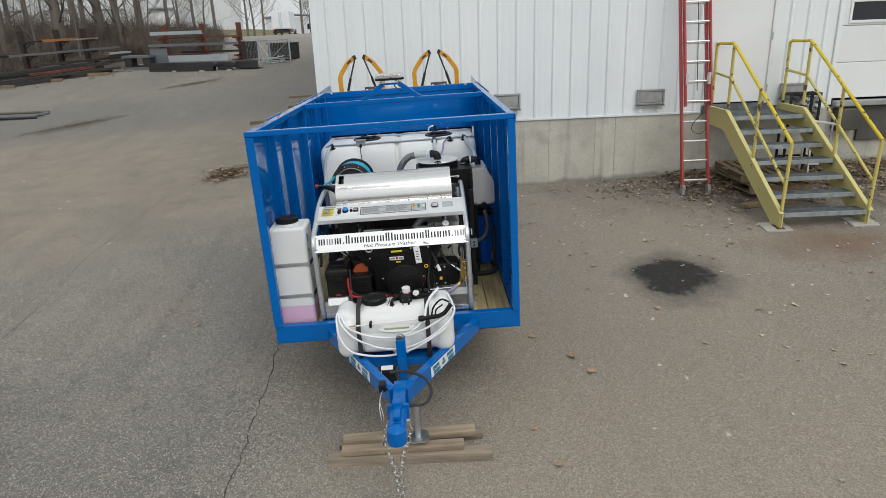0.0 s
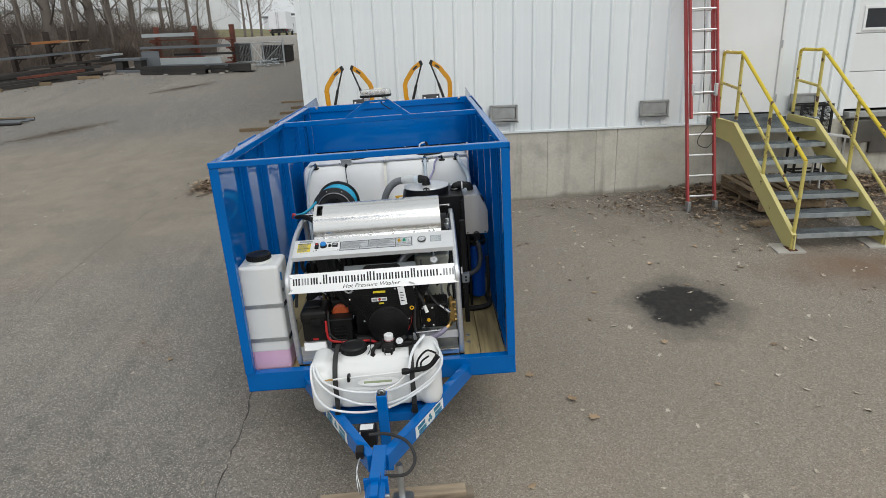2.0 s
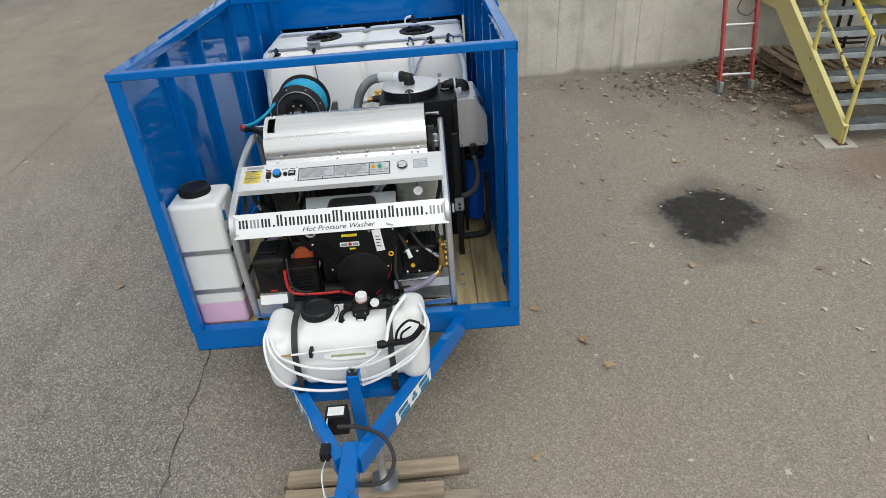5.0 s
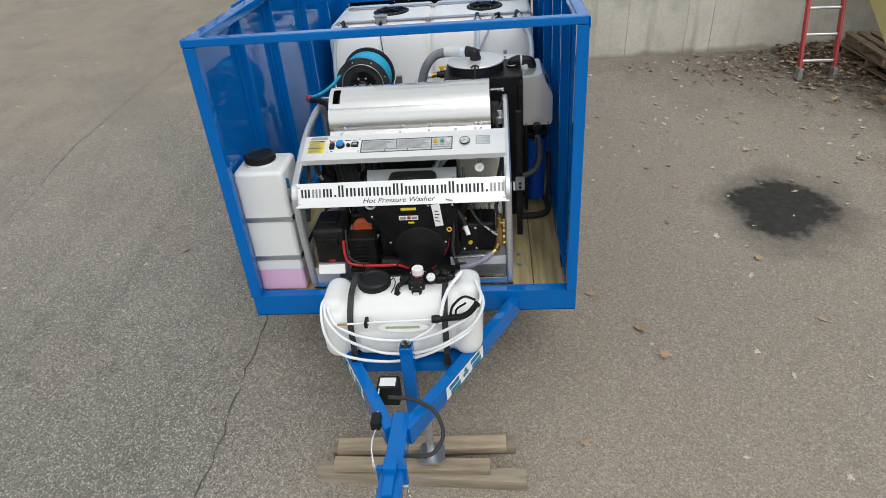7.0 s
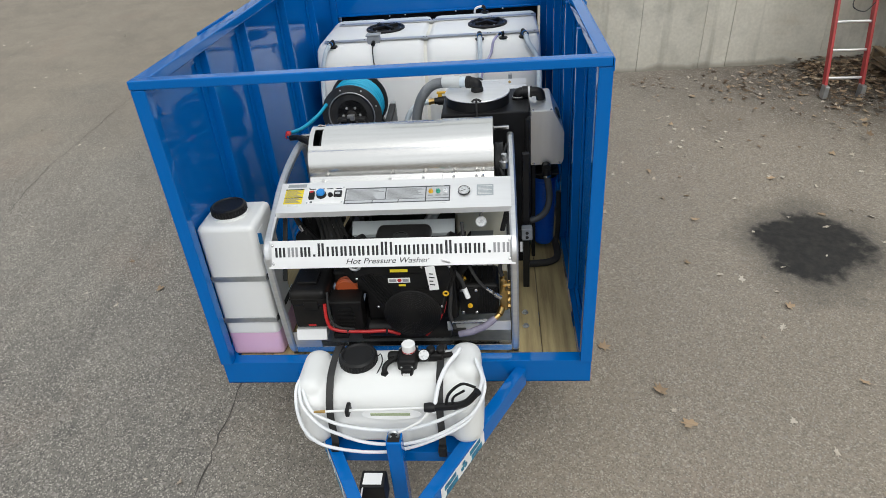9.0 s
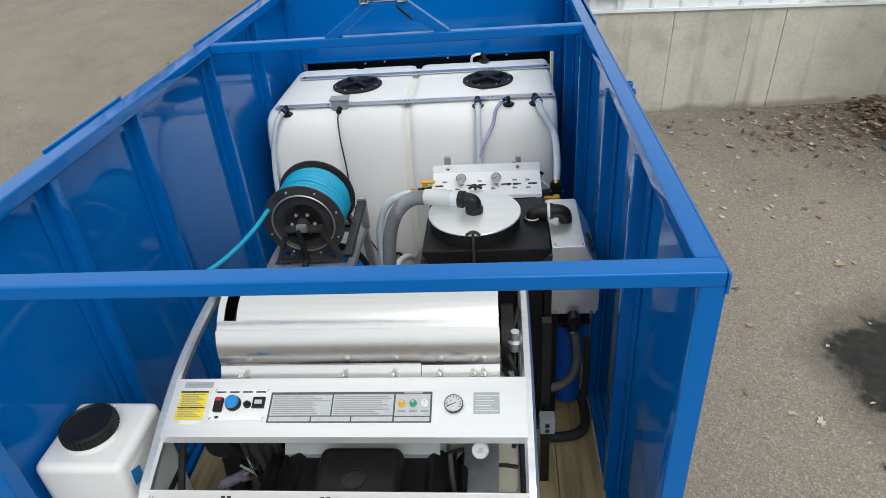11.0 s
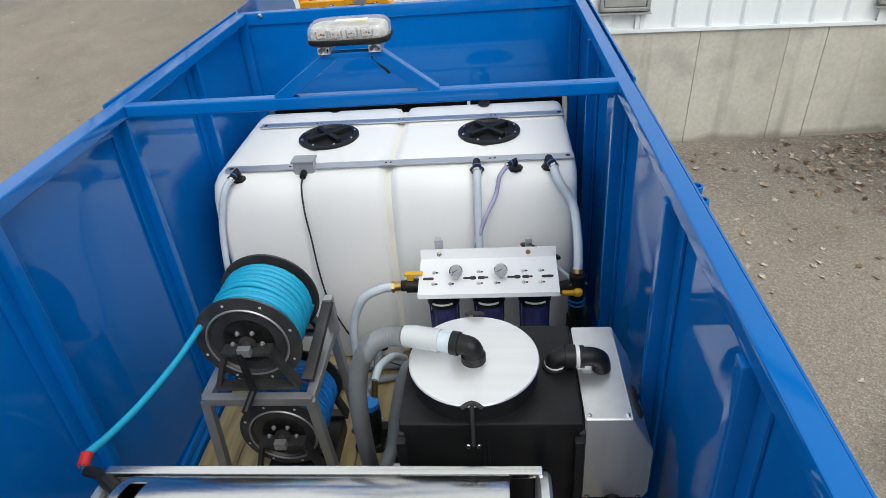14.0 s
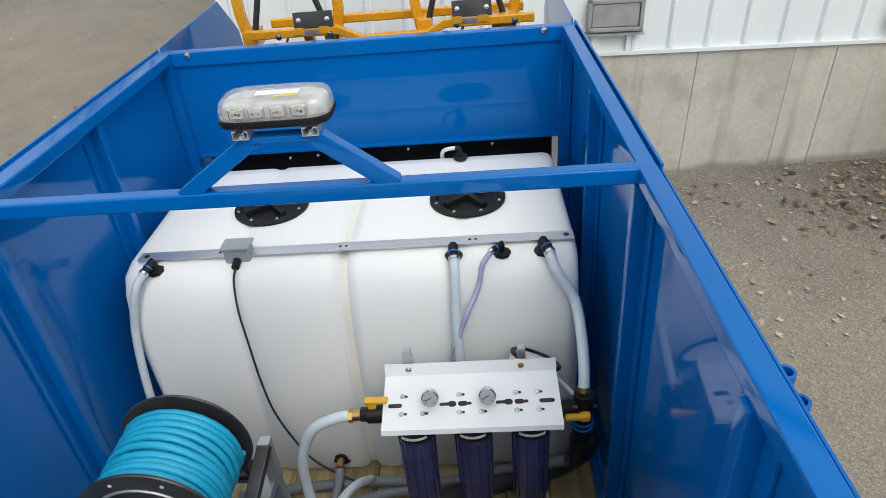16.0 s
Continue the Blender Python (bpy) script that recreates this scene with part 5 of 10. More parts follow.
for z in (0.665, 0.385):
    bm = box(B(), (X0 - 0.012, Y0 - 0.007, z - 0.016), (X1 + 0.008, Y0 - 0.003, z + 0.016), 0.001)
    box(bm, (X1 + 0.004, Y0 - 0.005, z - 0.016), (X1 + 0.008, Y1 + 0.02, z + 0.016), 0.001)
    st = part("strap", bm, "galv", soap, "flat metal strap")
    part("strap_pad", box(B(), (X1 + 0.0085, Y0 + 0.01, z - 0.017), (X1 + 0.011, Y1 + 0.02, z + 0.017)), "rubber", st)
    part("strap_bolt", bolt(B(), (X0 + 0.0, Y0 - 0.007, z), (0, -1, 0), 0.008, 0.012), "chrome", st)
lab = part("side_label", box(B(), (X1 + 0.0022, 0.135, 0.80), (X1 + 0.0032, 0.235, 0.93)), "label_white", soap)
bm = prism(B(), [(0.138, 0.860), (0.185, 0.835), (0.190, 0.900), (0.143, 0.925)], X1 + 0.0036, X1 + 0.0046)
part("logo_mark", bm, "logo_blue", lab)
part("code_mark", box(B(), (X1 + 0.0036, 0.145, 0.755), (X1 + 0.0046, 0.180, 0.785)), "ink", lab)

# ---------------------------------------------------------------- spray tank on the tongue
spot = thing("spot_sprayer", "white plastic spot sprayer tank with a coiled hose and spray gun", "sprayer", (0.0, -0.36, 0.118), TRAILER @ Matrix.Translation((0.004, 0, -0.047)))
bm = box(B(), (-0.40, -0.53, 0.125), (0.42, -0.19, 0.475), 0.12, 6)
for x0, x1 in ((-0.447, -0.29), (0.29, 0.462)):
    box(bm, (x0, -0.55, 0.12), (x1, -0.17, 0.44), 0.085, 5)
box(bm, (-0.445, -0.50, 0.36), (-0.30, -0.20, 0.50), 0.065, 5)
box(bm, (0.30, -0.42, 0.36), (0.455, -0.18, 0.525), 0.065, 5)
box(bm, (-0.24, -0.45, 0.40), (0.34, -0.22, 0.505), 0.05, 4)
lathe(bm, [(0.115, -0.05), (0.105, 0.0), (0.092, 0.012)], (-0.145, -0.33, 0.487), (0, 0, 1), 30)
box(bm, (-0.02, -0.56, 0.135), (0.11, -0.45, 0.27), 0.03, 3)
box(bm, (-0.25, -0.545, 0.16), (0.27, -0.47, 0.33), 0.05, 4)
part("tank_body", fuse(bm, 0.0095, 4), "poly", spot, sharp=80)
cap = part("cap", lathe(B(), [(0.086, 0.0), (0.092, 0.004), (0.092, 0.04), (0.084, 0.05), (0.076, 0.051), (0.07, 0.042), (0.01, 0.040)], (-0.145, -0.33, 0.50), (0, 0, 1), 36), "black", spot, "black ribbed cap")
bm = B()
for k in range(40):
    t = 2 * math.pi * k / 40
    rod(bm, (-0.145 + 0.092 * math.cos(t), -0.33 + 0.092 * math.sin(t), 0.506), (-0.145 + 0.092 * math.cos(t), -0.33 + 0.092 * math.sin(t), 0.538), 0.003, 5)
part("cap_rib", bm, "black", cap)
for x in (-0.265, 0.262):
    path = [(x, -0.17, 0.12), (x, -0.165, 0.30), (x, -0.19, 0.47), (x, -0.25, 0.516), (x, -0.40, 0.512), (x, -0.475, 0.475), (x, -0.548, 0.38), (x, -0.562, 0.20), (x - 0.01, -0.565, 0.12)]
    line = smooth_path(path, 5)
    bm, prev = B(), None
    for p in line:
        row = [bm.verts.new((p.x - 0.017, p.y, p.z)), bm.verts.new((p.x + 0.017, p.y, p.z)), bm.verts.new((p.x + 0.017, p.y + 0.005, p.z - 0.004)), bm.verts.new((p.x - 0.017, p.y + 0.005, p.z - 0.004))]
        if prev:
            for k in range(4):
                bm.faces.new((prev[k], prev[(k + 1) % 4], row[(k + 1) % 4], row[k]))
        prev = row
    bmesh.ops.recalc_face_normals(bm, faces=bm.faces[:])
    stp = part("strap", bm, "rubber", spot, "black webbing strap")
    part("ratchet", box(B(), (x - 0.02, -0.595, 0.12), (x + 0.02, -0.567, 0.18), 0.006), "blackmetal", stp)
# pump head with gauge and regulator
bm = box(B(), (0.055, -0.40, 0.488), (0.150, -0.27, 0.560), 0.018, 3)
box(bm, (0.00, -0.345, 0.500), (0.275, -0.300, 0.550), 0.016, 3)
box(bm, (0.075, -0.43, 0.478), (0.135, -0.37, 0.535), 0.014, 3)
hd = part("regulator", fuse(bm, 0.005, 1), "engineblack", spot, "black regulator manifold", sharp=60)
part("regulator_cap", lathe(B(), [(0.030, 0), (0.033, 0.006), (0.033, 0.045), (0.028, 0.050)], (0.108, -0.32, 0.556), (0, 0, 1), 20), "whiteplastic", hd)
part("cap_band", lathe(B(), [(0.0338, 0), (0.0338, 0.005)], (0.108, -0.32, 0.563), (0, 0, 1), 20), "red", hd)
part("drain_elbow", sweep(B(), smooth_path([(0.05, -0.34, 0.53), (0.01, -0.38, 0.535), (-0.005, -0.405, 0.52), (-0.005, -0.41, 0.475)]), 0.013, 10), "engineblack", hd)
part("drain_nut", lathe(B(), [(0.022, 0), (0.022, 0.016), (0.014, 0.02)], (-0.005, -0.41, 0.485), (0, 0, 1), 6), "engineblack", hd)
for x in (0.215, 0.262):
    part("valve_knob", lathe(B(), [(0.016, 0), (0.021, 0.008), (0.021, 0.028), (0.014, 0.034)], (x, -0.315, 0.545), (0, -0.2, 1), 10), "engineblack", hd)
part("hose_barb", rod(B(), (0.27, -0.32, 0.525), (0.325, -0.32, 0.535), 0.014, 12), "engineblack", hd)
gg = part("gauge", lathe(B(), [(0.026, 0), (0.030, 0.004), (0.030, 0.020), (0.026, 0.023)], (0.185, -0.345, 0.548), (0, -0.65, 0.75), 22), "engineblack", hd, "small round pressure gauge")
part("gauge_dial", lathe(B(), [(0.025, 0), (0.025, 0.001)], Vector((0.185, -0.345, 0.548)) + 0.0235 * Vector((0, -0.65, 0.75)), (0, -0.65, 0.75), 22), "dial", gg)
for dx, dy in ((0.062, -0.30), (0.145, -0.29), (0.08, -0.41), (0.13, -0.41)):
    part("body_screw", bolt(B(), (dx, dy, 0.556 if dy > -0.35 else 0.533), (0, 0, 1), 0.004, 0.004), "chrome", hd)
part("body_label", box(B(), (0.085, -0.4325, 0.49), (0.12, -0.4305, 0.512), 0.0), "label_white", hd)
part("wire", sweep(B(), smooth_path([(-0.05, -0.31, 0.52), (-0.03, -0.33, 0.545), (-0.02, -0.37, 0.53), (-0.045, -0.42, 0.495)]), 0.003, 6), "rubber", spot)
# hose coil round the front of the tank
COIL = [
    [(-0.36, -0.36, 0.47), (-0.425, -0.44, 0.475), (-0.428, -0.525, 0.42), (-0.405, -0.575, 0.315), (-0.353, -0.592, 0.234), (-0.281, -0.598, 0.194), (-0.145, -0.602, 0.168), (-0.005, -0.604, 0.170), (0.136, -0.600, 0.205), (0.276, -0.596, 0.276), (0.395, -0.575, 0.352), (0.470, -0.47, 0.43), (0.45, -0.34, 0.47)],
    [(-0.35, -0.37, 0.47), (-0.412, -0.45, 0.475), (-0.392, -0.545, 0.42), (-0.308, -0.592, 0.336), (-0.208, -0.598, 0.273), (-0.091, -0.600, 0.227), (0.061, -0.600, 0.217), (0.185, -0.598, 0.248), (0.308, -0.590, 0.311), (0.425, -0.562, 0.396), (0.474, -0.46, 0.452), (0.44, -0.34, 0.50)],
    [(-0.34, -0.38, 0.48), (-0.398, -0.46, 0.472), (-0.350, -0.560, 0.41), (-0.258, -0.592, 0.364), (-0.155, -0.596, 0.327), (-0.021, -0.598, 0.310), (0.115, -0.598, 0.318), (0.238, -0.596, 0.362), (0.314, -0.590, 0.401), (0.408, -0.562, 0.449), (0.462, -0.46, 0.49), (0.43, -0.35, 0.53)]]
for strand in COIL:
    part("hose_coil", sweep(B(), smooth_path(strand, 8), 0.0085, 9), "whitehose", spot, "white coiled spray hose", sharp=80)
part("feed_hose", sweep(B(), smooth_path([(0.32, -0.32, 0.535), (0.355, -0.325, 0.575), (0.345, -0.36, 0.575), (0.296, -0.42, 0.545), (0.264, -0.505, 0.515), (0.250, -0.56, 0.47), (0.238, -0.592, 0.42)]), 0.0105, 10), "whitehose", spot, sharp=80)
gun = part("spray_gun", box(B(), (0.217, -0.597, 0.433), (0.357, -0.567, 0.463), 0.008, 2, tilt(0, -6, 0)), "black", spot, "black trigger spray gun")
part("grip", sweep(B(), smooth_path([(0.337, -0.582, 0.448), (0.397, -0.582, 0.478), (0.447, -0.577, 0.538)]), [0.017] * 12 + [0.021], 8), "black", gun)
part("trigger_guard", sweep(B(), smooth_path([(0.297, -0.582, 0.458), (0.317, -0.582, 0.528), (0.377, -0.577, 0.583), (0.437, -0.572, 0.558)]), 0.007, 6), "black", gun)
part("trigger", sweep(B(), smooth_path([(0.327, -0.582, 0.463), (0.337, -0.582, 0.508), (0.387, -0.577, 0.543)]), 0.006, 6), "black", gun)
part("valve_head", lathe(B(), [(0.02, -0.025), (0.024, 0), (0.02, 0.025)], (0.222, -0.582, 0.443), (1, 0, 0), 14), "black", gun)
part("wand", rod(B(), (0.217, -0.582, 0.440), (-0.270, -0.587, 0.423), 0.006, 8), "whiteplastic", gun)
part("nozzle", rod(B(), (-0.270, -0.587, 0.423), (-0.325, -0.588, 0.421), 0.008, 8, 0.005), "brass", gun)
part("wand_clip", box(B(), (-0.175, -0.602, 0.400), (-0.155, -0.542, 0.440), 0.005), "black", spot)
part("wand_elbow", sweep(B(), smooth_path([(0.217, -0.587, 0.418), (0.167, -0.612, 0.378), (0.060, -0.642, 0.335)]), 0.006, 8), "whiteplastic", gun)
lab = part("front_label", lathe(B(), [(0.06, 0), (0.06, 0.0015)], (0.03, -0.545, 0.362), (0, -1, 0.15), 28), "label_white", spot)
for v in lab.data.vertices:
    c = Vector((0.03, -0.545, 0.362)) - BASE[lab.name]
    v.co.x = c.x + (v.co.x - c.x) * 2.4
    v.co.z = c.z + (v.co.z - c.z) * 0.45
part("label_bar", box(B(), (-0.07, -0.5490, 0.354), (0.12, -0.5468, 0.370)), "label_green", lab)

# ---------------------------------------------------------------- big water tank
def tank_profile(inset):
    """Side outline of the tank in y and z, drawn in by inset."""
    pts = [(2.52, 0.14), (2.492, 0.24), (2.49, 0.50), (2.505, 0.80), (2.525, 0.98), (2.545, 1.08), (2.575, 1.165), (2.62, 1.222), (2.70, 1.245),
           (3.05, 1.25), (3.45, 1.25), (3.52, 1.24), (3.57, 1.20), (3.59, 1.12), (3.60, 0.6), (3.59, 0.2), (3.56, 0.14), (3.1, 0.125)]
    cy, cz = 3.06, 0.70
    out = []
    for y, z in pts:
        d = math.hypot(y - cy, z - cz)
        out.append((cy + (y - cy) * (d - inset) / d, cz + (z - cz) * (d - inset * (0.62 if z > 1.2 else 0.3 if z < 0.15 else 1)) / d))
    return out


water = thing("water_tank", "large white plastic water tank strapped across the trailer bed", "tank", (0.0, 3.05, FL), TRAILER)
stations = [(-0.906, 0.115), (-0.904, 0.080), (-0.897, 0.046), (-0.884, 0.020), (-0.866, 0.006), (-0.840, 0.0), (-0.50, 0.0), (-0.475, 0.012), (-0.45, 0.012), (-0.425, 0.0), (-0.085, 0.0), (-0.050, 0.010), (-0.036, 0.042),
            (-0.006, 0.042), (0.010, 0.010), (0.045, 0.0), (0.42, 0.0), (0.445, 0.012), (0.47, 0.012), (0.495, 0.0), (0.865, 0.0), (0.888, 0.007), (0.905, 0.030), (0.912, 0.06)]
part("body", loft(B(), [[(x - (0.026 * min(1.0, max(-0.3, (z - 0.70) / 0.4)) if x < -0.8 else 0.0), y, z) for y, z in tank_profile(d)] for x, d in stations]), "poly_tank", water, sharp=50)
# yellowish stain plus the recess's shade, both put into the ribbon's colour
part("seam_line", loft(B(), [[(x, y, z) for y, z in tank_profile(0.0400)] for x in (-0.0345, -0.0075)]), "poly_groove", water, "seam groove with stain and shade in its colour")
for cx, cy in ((-0.405, 3.085), (0.485, 3.06)):
    lid = part("lid", lathe(B(), [(0.168, 0.0), (0.168, 0.012), (0.156, 0.018), (0.142, 0.018), (0.132, 0.006), (0.02, 0.006)], (cx, cy, 1.249), (0, 0, 1), 40), "black", water, "black ribbed manway lid")
    a = radians(38)
    bm = B()
    for t in (a, a + math.pi / 2):
        d = Vector((math.cos(t), math.sin(t), 0)) * 0.124
        beam(bm, Vector((cx, cy, 1.268)) - d, Vector((cx, cy, 1.268)) + d, 0.03, 0.03, 0.006)
    part("cross_rib", bm, "black", lid)
    for k in range(8):
        t = 2 * math.pi * (k + 0.5) / 8
        part("lid_screw", bolt(B(), (cx + 0.148 * math.cos(t), cy + 0.148 * math.sin(t), 1.266), (0, 0, 1), 0.006, 0.006), "chrome", lid)


def bar(y, z, x0, x1):
    b = thing("tank_bar", "flat aluminium hold-down bar across the water tank", "bar", ((x0 + x1) / 2, y, z), TRAILER, "tank bars")
    bm = box(B(), (x0, y - 0.03, z), (x1, y + 0.03, z + 0.006), 0.001)
    box(bm, (x0, y + 0.024, z - 0.03), (x1, y + 0.03, z), 0.001)
    part("strip", bm, "alu", b)
    for x in (x0 + 0.03, x1 - 0.03):
        part("slot", lathe(B(), [(0.012, 0), (0.012, 0.001)], (x, y, z + 0.0062), (0, 0, 1), 12), "ink", b)
    for x in (x0 + 0.35, -0.02, x1 - 0.4):
        for dx in (-0.006, 0.006):
            part("rivet", bolt(B(), (x + dx * 2, y, z + 0.006), (0, 0, 1), 0.004, 0.003), "darksteel", b)


bar(2.708, 1.252, -0.866, 0.902)
bar(3.270, 1.258, -0.850, 0.908)


def elbow(name, at, aim, parent, r=0.022):
    """A barbed elbow on a threaded bulkhead."""
    at, aim = Vector(at), Vector(aim).normalized()
    e = part(name, lathe(B(), [(0.034, 0), (0.036, 0.004), (0.036, 0.014), (0.026, 0.018), (r, 0.02), (r, 0.045)], at, (0, 0, 1), 8), "black", parent, "black bulkhead elbow")
    c = at + Vector((0, 0, 0.052))
    part("barb", sweep(B(), [at + Vector((0, 0, 0.03)), c, c + aim * 0.03, c + aim * 0.055], r * 0.95, 12), "black", e)
    part("collar", rod(B(), c + aim * 0.026, c + aim * 0.031, r * 1.08, 12), "bluehose", e)
    part("clamp", rod(B(), c + aim * 0.052, c + aim * 0.064, r * 1.1, 14), "chrome", e)
    return c + aim * 0.05


def run(pts, r, mat, parent, label="", n=8, name="hose", ridge=0.0, seg=10):
    return part(name, sweep(B(), smooth_path(pts, n), r, seg, ridge=ridge), mat, parent, label, sharp=80)


plumb = thing("water_hoses", "milky braided hoses running down the front of the water tank", "hoses", (0.45, 2.55, FL), TRAILER)
p = elbow("fitting", (-0.782, 2.640, 1.222), (-0.35, -0.8, -0.35), plumb, 0.018)
run([p, p + Vector((-0.03, -0.06, -0.05)), (-0.875, 2.50, 1.02), (-0.885, 2.44, 0.72), (-0.86, 2.40, 0.40), (-0.74, 2.38, 0.22)], 0.017, "clearhose", plumb)
p = elbow("fitting", (0.425, 2.640, 1.222), (0.05, -0.85, -0.4), plumb, 0.02)
run([p, p + Vector((0.0, -0.05, -0.06)), (0.425, 2.48, 1.0), (0.43, 2.44, 0.75), (0.44, 2.42, 0.45)], 0.020, "clearhose", plumb)
p = elbow("fitting", (0.614, 2.642, 1.222), (-0.75, -0.6, -0.2), plumb, 0.012)
run([p, p + Vector((-0.04, -0.04, -0.04)), (0.515, 2.545, 1.14), (0.465, 2.478, 1.06), (0.425, 2.462, 0.95), (0.395, 2.458, 0.82), (0.37, 2.45, 0.66)], 0.0105, "purplehose", plumb, "violet-tinted small hose")
p = elbow("fitting", (0.774, 2.642, 1.222), (0.35, -0.85, -0.35), plumb, 0.022)
run([p, p + Vector((0.02, -0.06, -0.05)), (0.878, 2.49, 1.10), (0.888, 2.36, 1.02), (0.882, 2.25, 0.95), (0.876, 2.21, 0.905)], 0.021, "clearhose", plumb)
part("wide_fitting", lathe(B(), [(0.036, 0), (0.036, 0.016), (0.022, 0.02)], (0.455, 3.49, 1.249), (0, 0, 1), 8), "black", plumb)
run([(0.44, 3.49, 1.303), (0.415, 3.49, 1.305), (0.385, 3.50, 1.295), (0.365, 3.52, 1.27), (0.36, 3.56, 1.20)], 0.010, "whitehose", plumb)
run([(0.455, 3.49, 1.26), (0.452, 3.49, 1.297), (0.43, 3.49, 1.307)], 0.014, "black", plumb, name="rear_elbow")
for x, z in ((-0.45, 1.23), (-0.30, 1.235), (0.18, 1.24), (0.62, 1.24)):
    part("rear_stud", bolt(B(), (x, 3.655, z + 0.005), (0, -1, 0), 0.005, 0.014), "galv", plumb)
# tank outlet low on the front face, with feed pipes across the floor
part("outlet_nut", lathe(B(), [(0.05, 0), (0.05, 0.03), (0.035, 0.032), (0.03, 0.05)], (-0.16, 2.53, 0.235), (0, -1, 0.1), 8), "black", plumb)
part("outlet_nipple", rod(B(), (-0.16, 2.49, 0.24), (-0.16, 2.44, 0.235), 0.018, 12), "brass", plumb)
run([(-0.16, 2.44, 0.235), (-0.162, 2.39, 0.20), (-0.175, 2.33, 0.165), (-0.20, 2.20, 0.15), (-0.22, 1.95, 0.145)], 0.022, "greyhose", plumb)
run([(-0.62, 2.36, 0.16), (-0.35, 2.40, 0.155), (0.0, 2.42, 0.16), (0.30, 2.40, 0.17), (0.62, 2.42, 0.22), (0.85, 2.35, 0.35)], 0.024, "greyhose", plumb)
run([(-0.50, 2.25, 0.15), (-0.2, 2.30, 0.15), (0.1, 2.36, 0.16), (0.25, 2.30, 0.22), (0.20, 2.2, 0.3)], 0.02, "greyhose", plumb)
run([(0.90, 2.30, 0.62), (0.93, 2.34, 0.50), (0.925, 2.40, 0.34), (0.80, 2.42, 0.21), (0.55, 2.38, 0.17), (0.20, 2.25, 0.16), (0.06, 2.0, 0.16)], 0.042, "darkgrey", plumb, "thick dark suction hose", 16, ridge=0.05)

# junction box with a float cable
jb = thing("junction_box", "small grey plastic junction box with a black cable", "box", (-0.445, 2.70, 1.25), TRAILER)
part("case", box(B(), (-0.50, 2.665, 1.225), (-0.395, 2.735, 1.292), 0.008), "greybox", jb)
part("lid", box(B(), (-0.507, 2.658, 1.2925), (-0.388, 2.742, 1.304), 0.004), "greybox", jb)
part("gland", rod(B(), (-0.447, 2.664, 1.245), (-0.447, 2.625, 1.235), 0.016, 10), "black", jb)
run([(-0.447, 2.63, 1.235), (-0.447, 2.575, 1.20), (-0.436, 2.515, 1.10), (-0.418, 2.478, 0.95), (-0.412, 2.470, 0.78), (-0.395, 2.466, 0.60), (-0.35, 2.462, 0.44), (-0.27, 2.445, 0.29), (-0.14, 2.42, 0.20), (-0.04, 2.40, 0.17)], 0.0045, "rubber", jb, name="cable")

# ---------------------------------------------------------------- triple filter on a white bracket
fs = thing("filter_station", "white bracket with three violet filter bowls and two gauges", "filter", (0.48, 2.25, 0.40), TRAILER)
A, Bq = Vector((0, 2.035, 0.925)), Vector((0, 2.26, 0.965))
slope = (Bq - A).normalized()
nrm = Vector((0, -slope.z, slope.y))
bm = prism(B(), [(2.030, 0.905), (2.034, 0.903), (2.040, 0.918), (2.262, 0.958), (2.277, 1.006), (2.273, 1.008), (2.258, 0.963), (2.036, 0.923)], 0.158, 0.782)
part("bracket", bm, "white", fs, "white folded metal bracket")
for x in (0.262, 0.470, 0.678):
    f = part("filter_head", lathe(B(), [(0.074, 0), (0.076, 0.01), (0.076, 0.055), (0.066, 0.06), (0.05, 0.075), (0.05, 0.10)], (x, 2.14, 0.815), (0, 0, 1), 28), "black", fs, "black filter head")
    bowl = part("bowl", lathe(B(), [(0.03, 0.0), (0.052, 0.006), (0.060, 0.03), (0.064, 0.40), (0.067, 0.405), (0.067, 0.42)], (x, 2.14, 0.395), (0, 0, 1), 28), "violet", fs, "violet translucent filter bowl")
    bm = B()
    for k in range(10):
        t = 2 * math.pi * k / 10
        rod(bm, (x + 0.062 * math.cos(t), 2.14 + 0.062 * math.sin(t), 0.43), (x + 0.066 * math.cos(t), 2.14 + 0.066 * math.sin(t), 0.79), 0.004, 5)
    part("bowl_rib", bm, "violet", bowl)
    part("head_label", sweep(B(), [(x + 0.0775 * math.cos(t), 2.14 + 0.0775 * math.sin(t), 0.842) for t in [radians(a) for a in range(235, 306, 10)]], 0.005, 4), "label_white", f)
def on_plate(x, s, lift=0.0):
    """A point on the sloping face of the bracket: s runs from its front edge to its rear edge."""
    c = Vector((x, 2.036, 0.923)).lerp(Vector((x, 2.258, 0.963)), s)
    return c + Vector((0, -0.18, 0.984)) * lift
def plate_slot(x0, x1, at, w, lift=0.0006):
    """A round-ended slot lying in the bracket's sloping face."""
    bm = B()
    ring = []
    for k in range(16):
        t = 2 * math.pi * k / 16
        cx = (x1 - w if math.cos(t) > 0 else x0 + w) + w * math.cos(t)
        ring.append(bm.verts.new(on_plate(cx, at, lift + 0.0008) + slope * (w * math.sin(t))))
    top = bm.faces.new(ring)
    for g_ in bmesh.ops.extrude_face_region(bm, geom=[top])["geom"]:
        if isinstance(g_, bmesh.types.BMVert):
            g_.co -= nrm * 0.0006
    bmesh.ops.recalc_face_normals(bm, faces=bm.faces[:])
    return bm


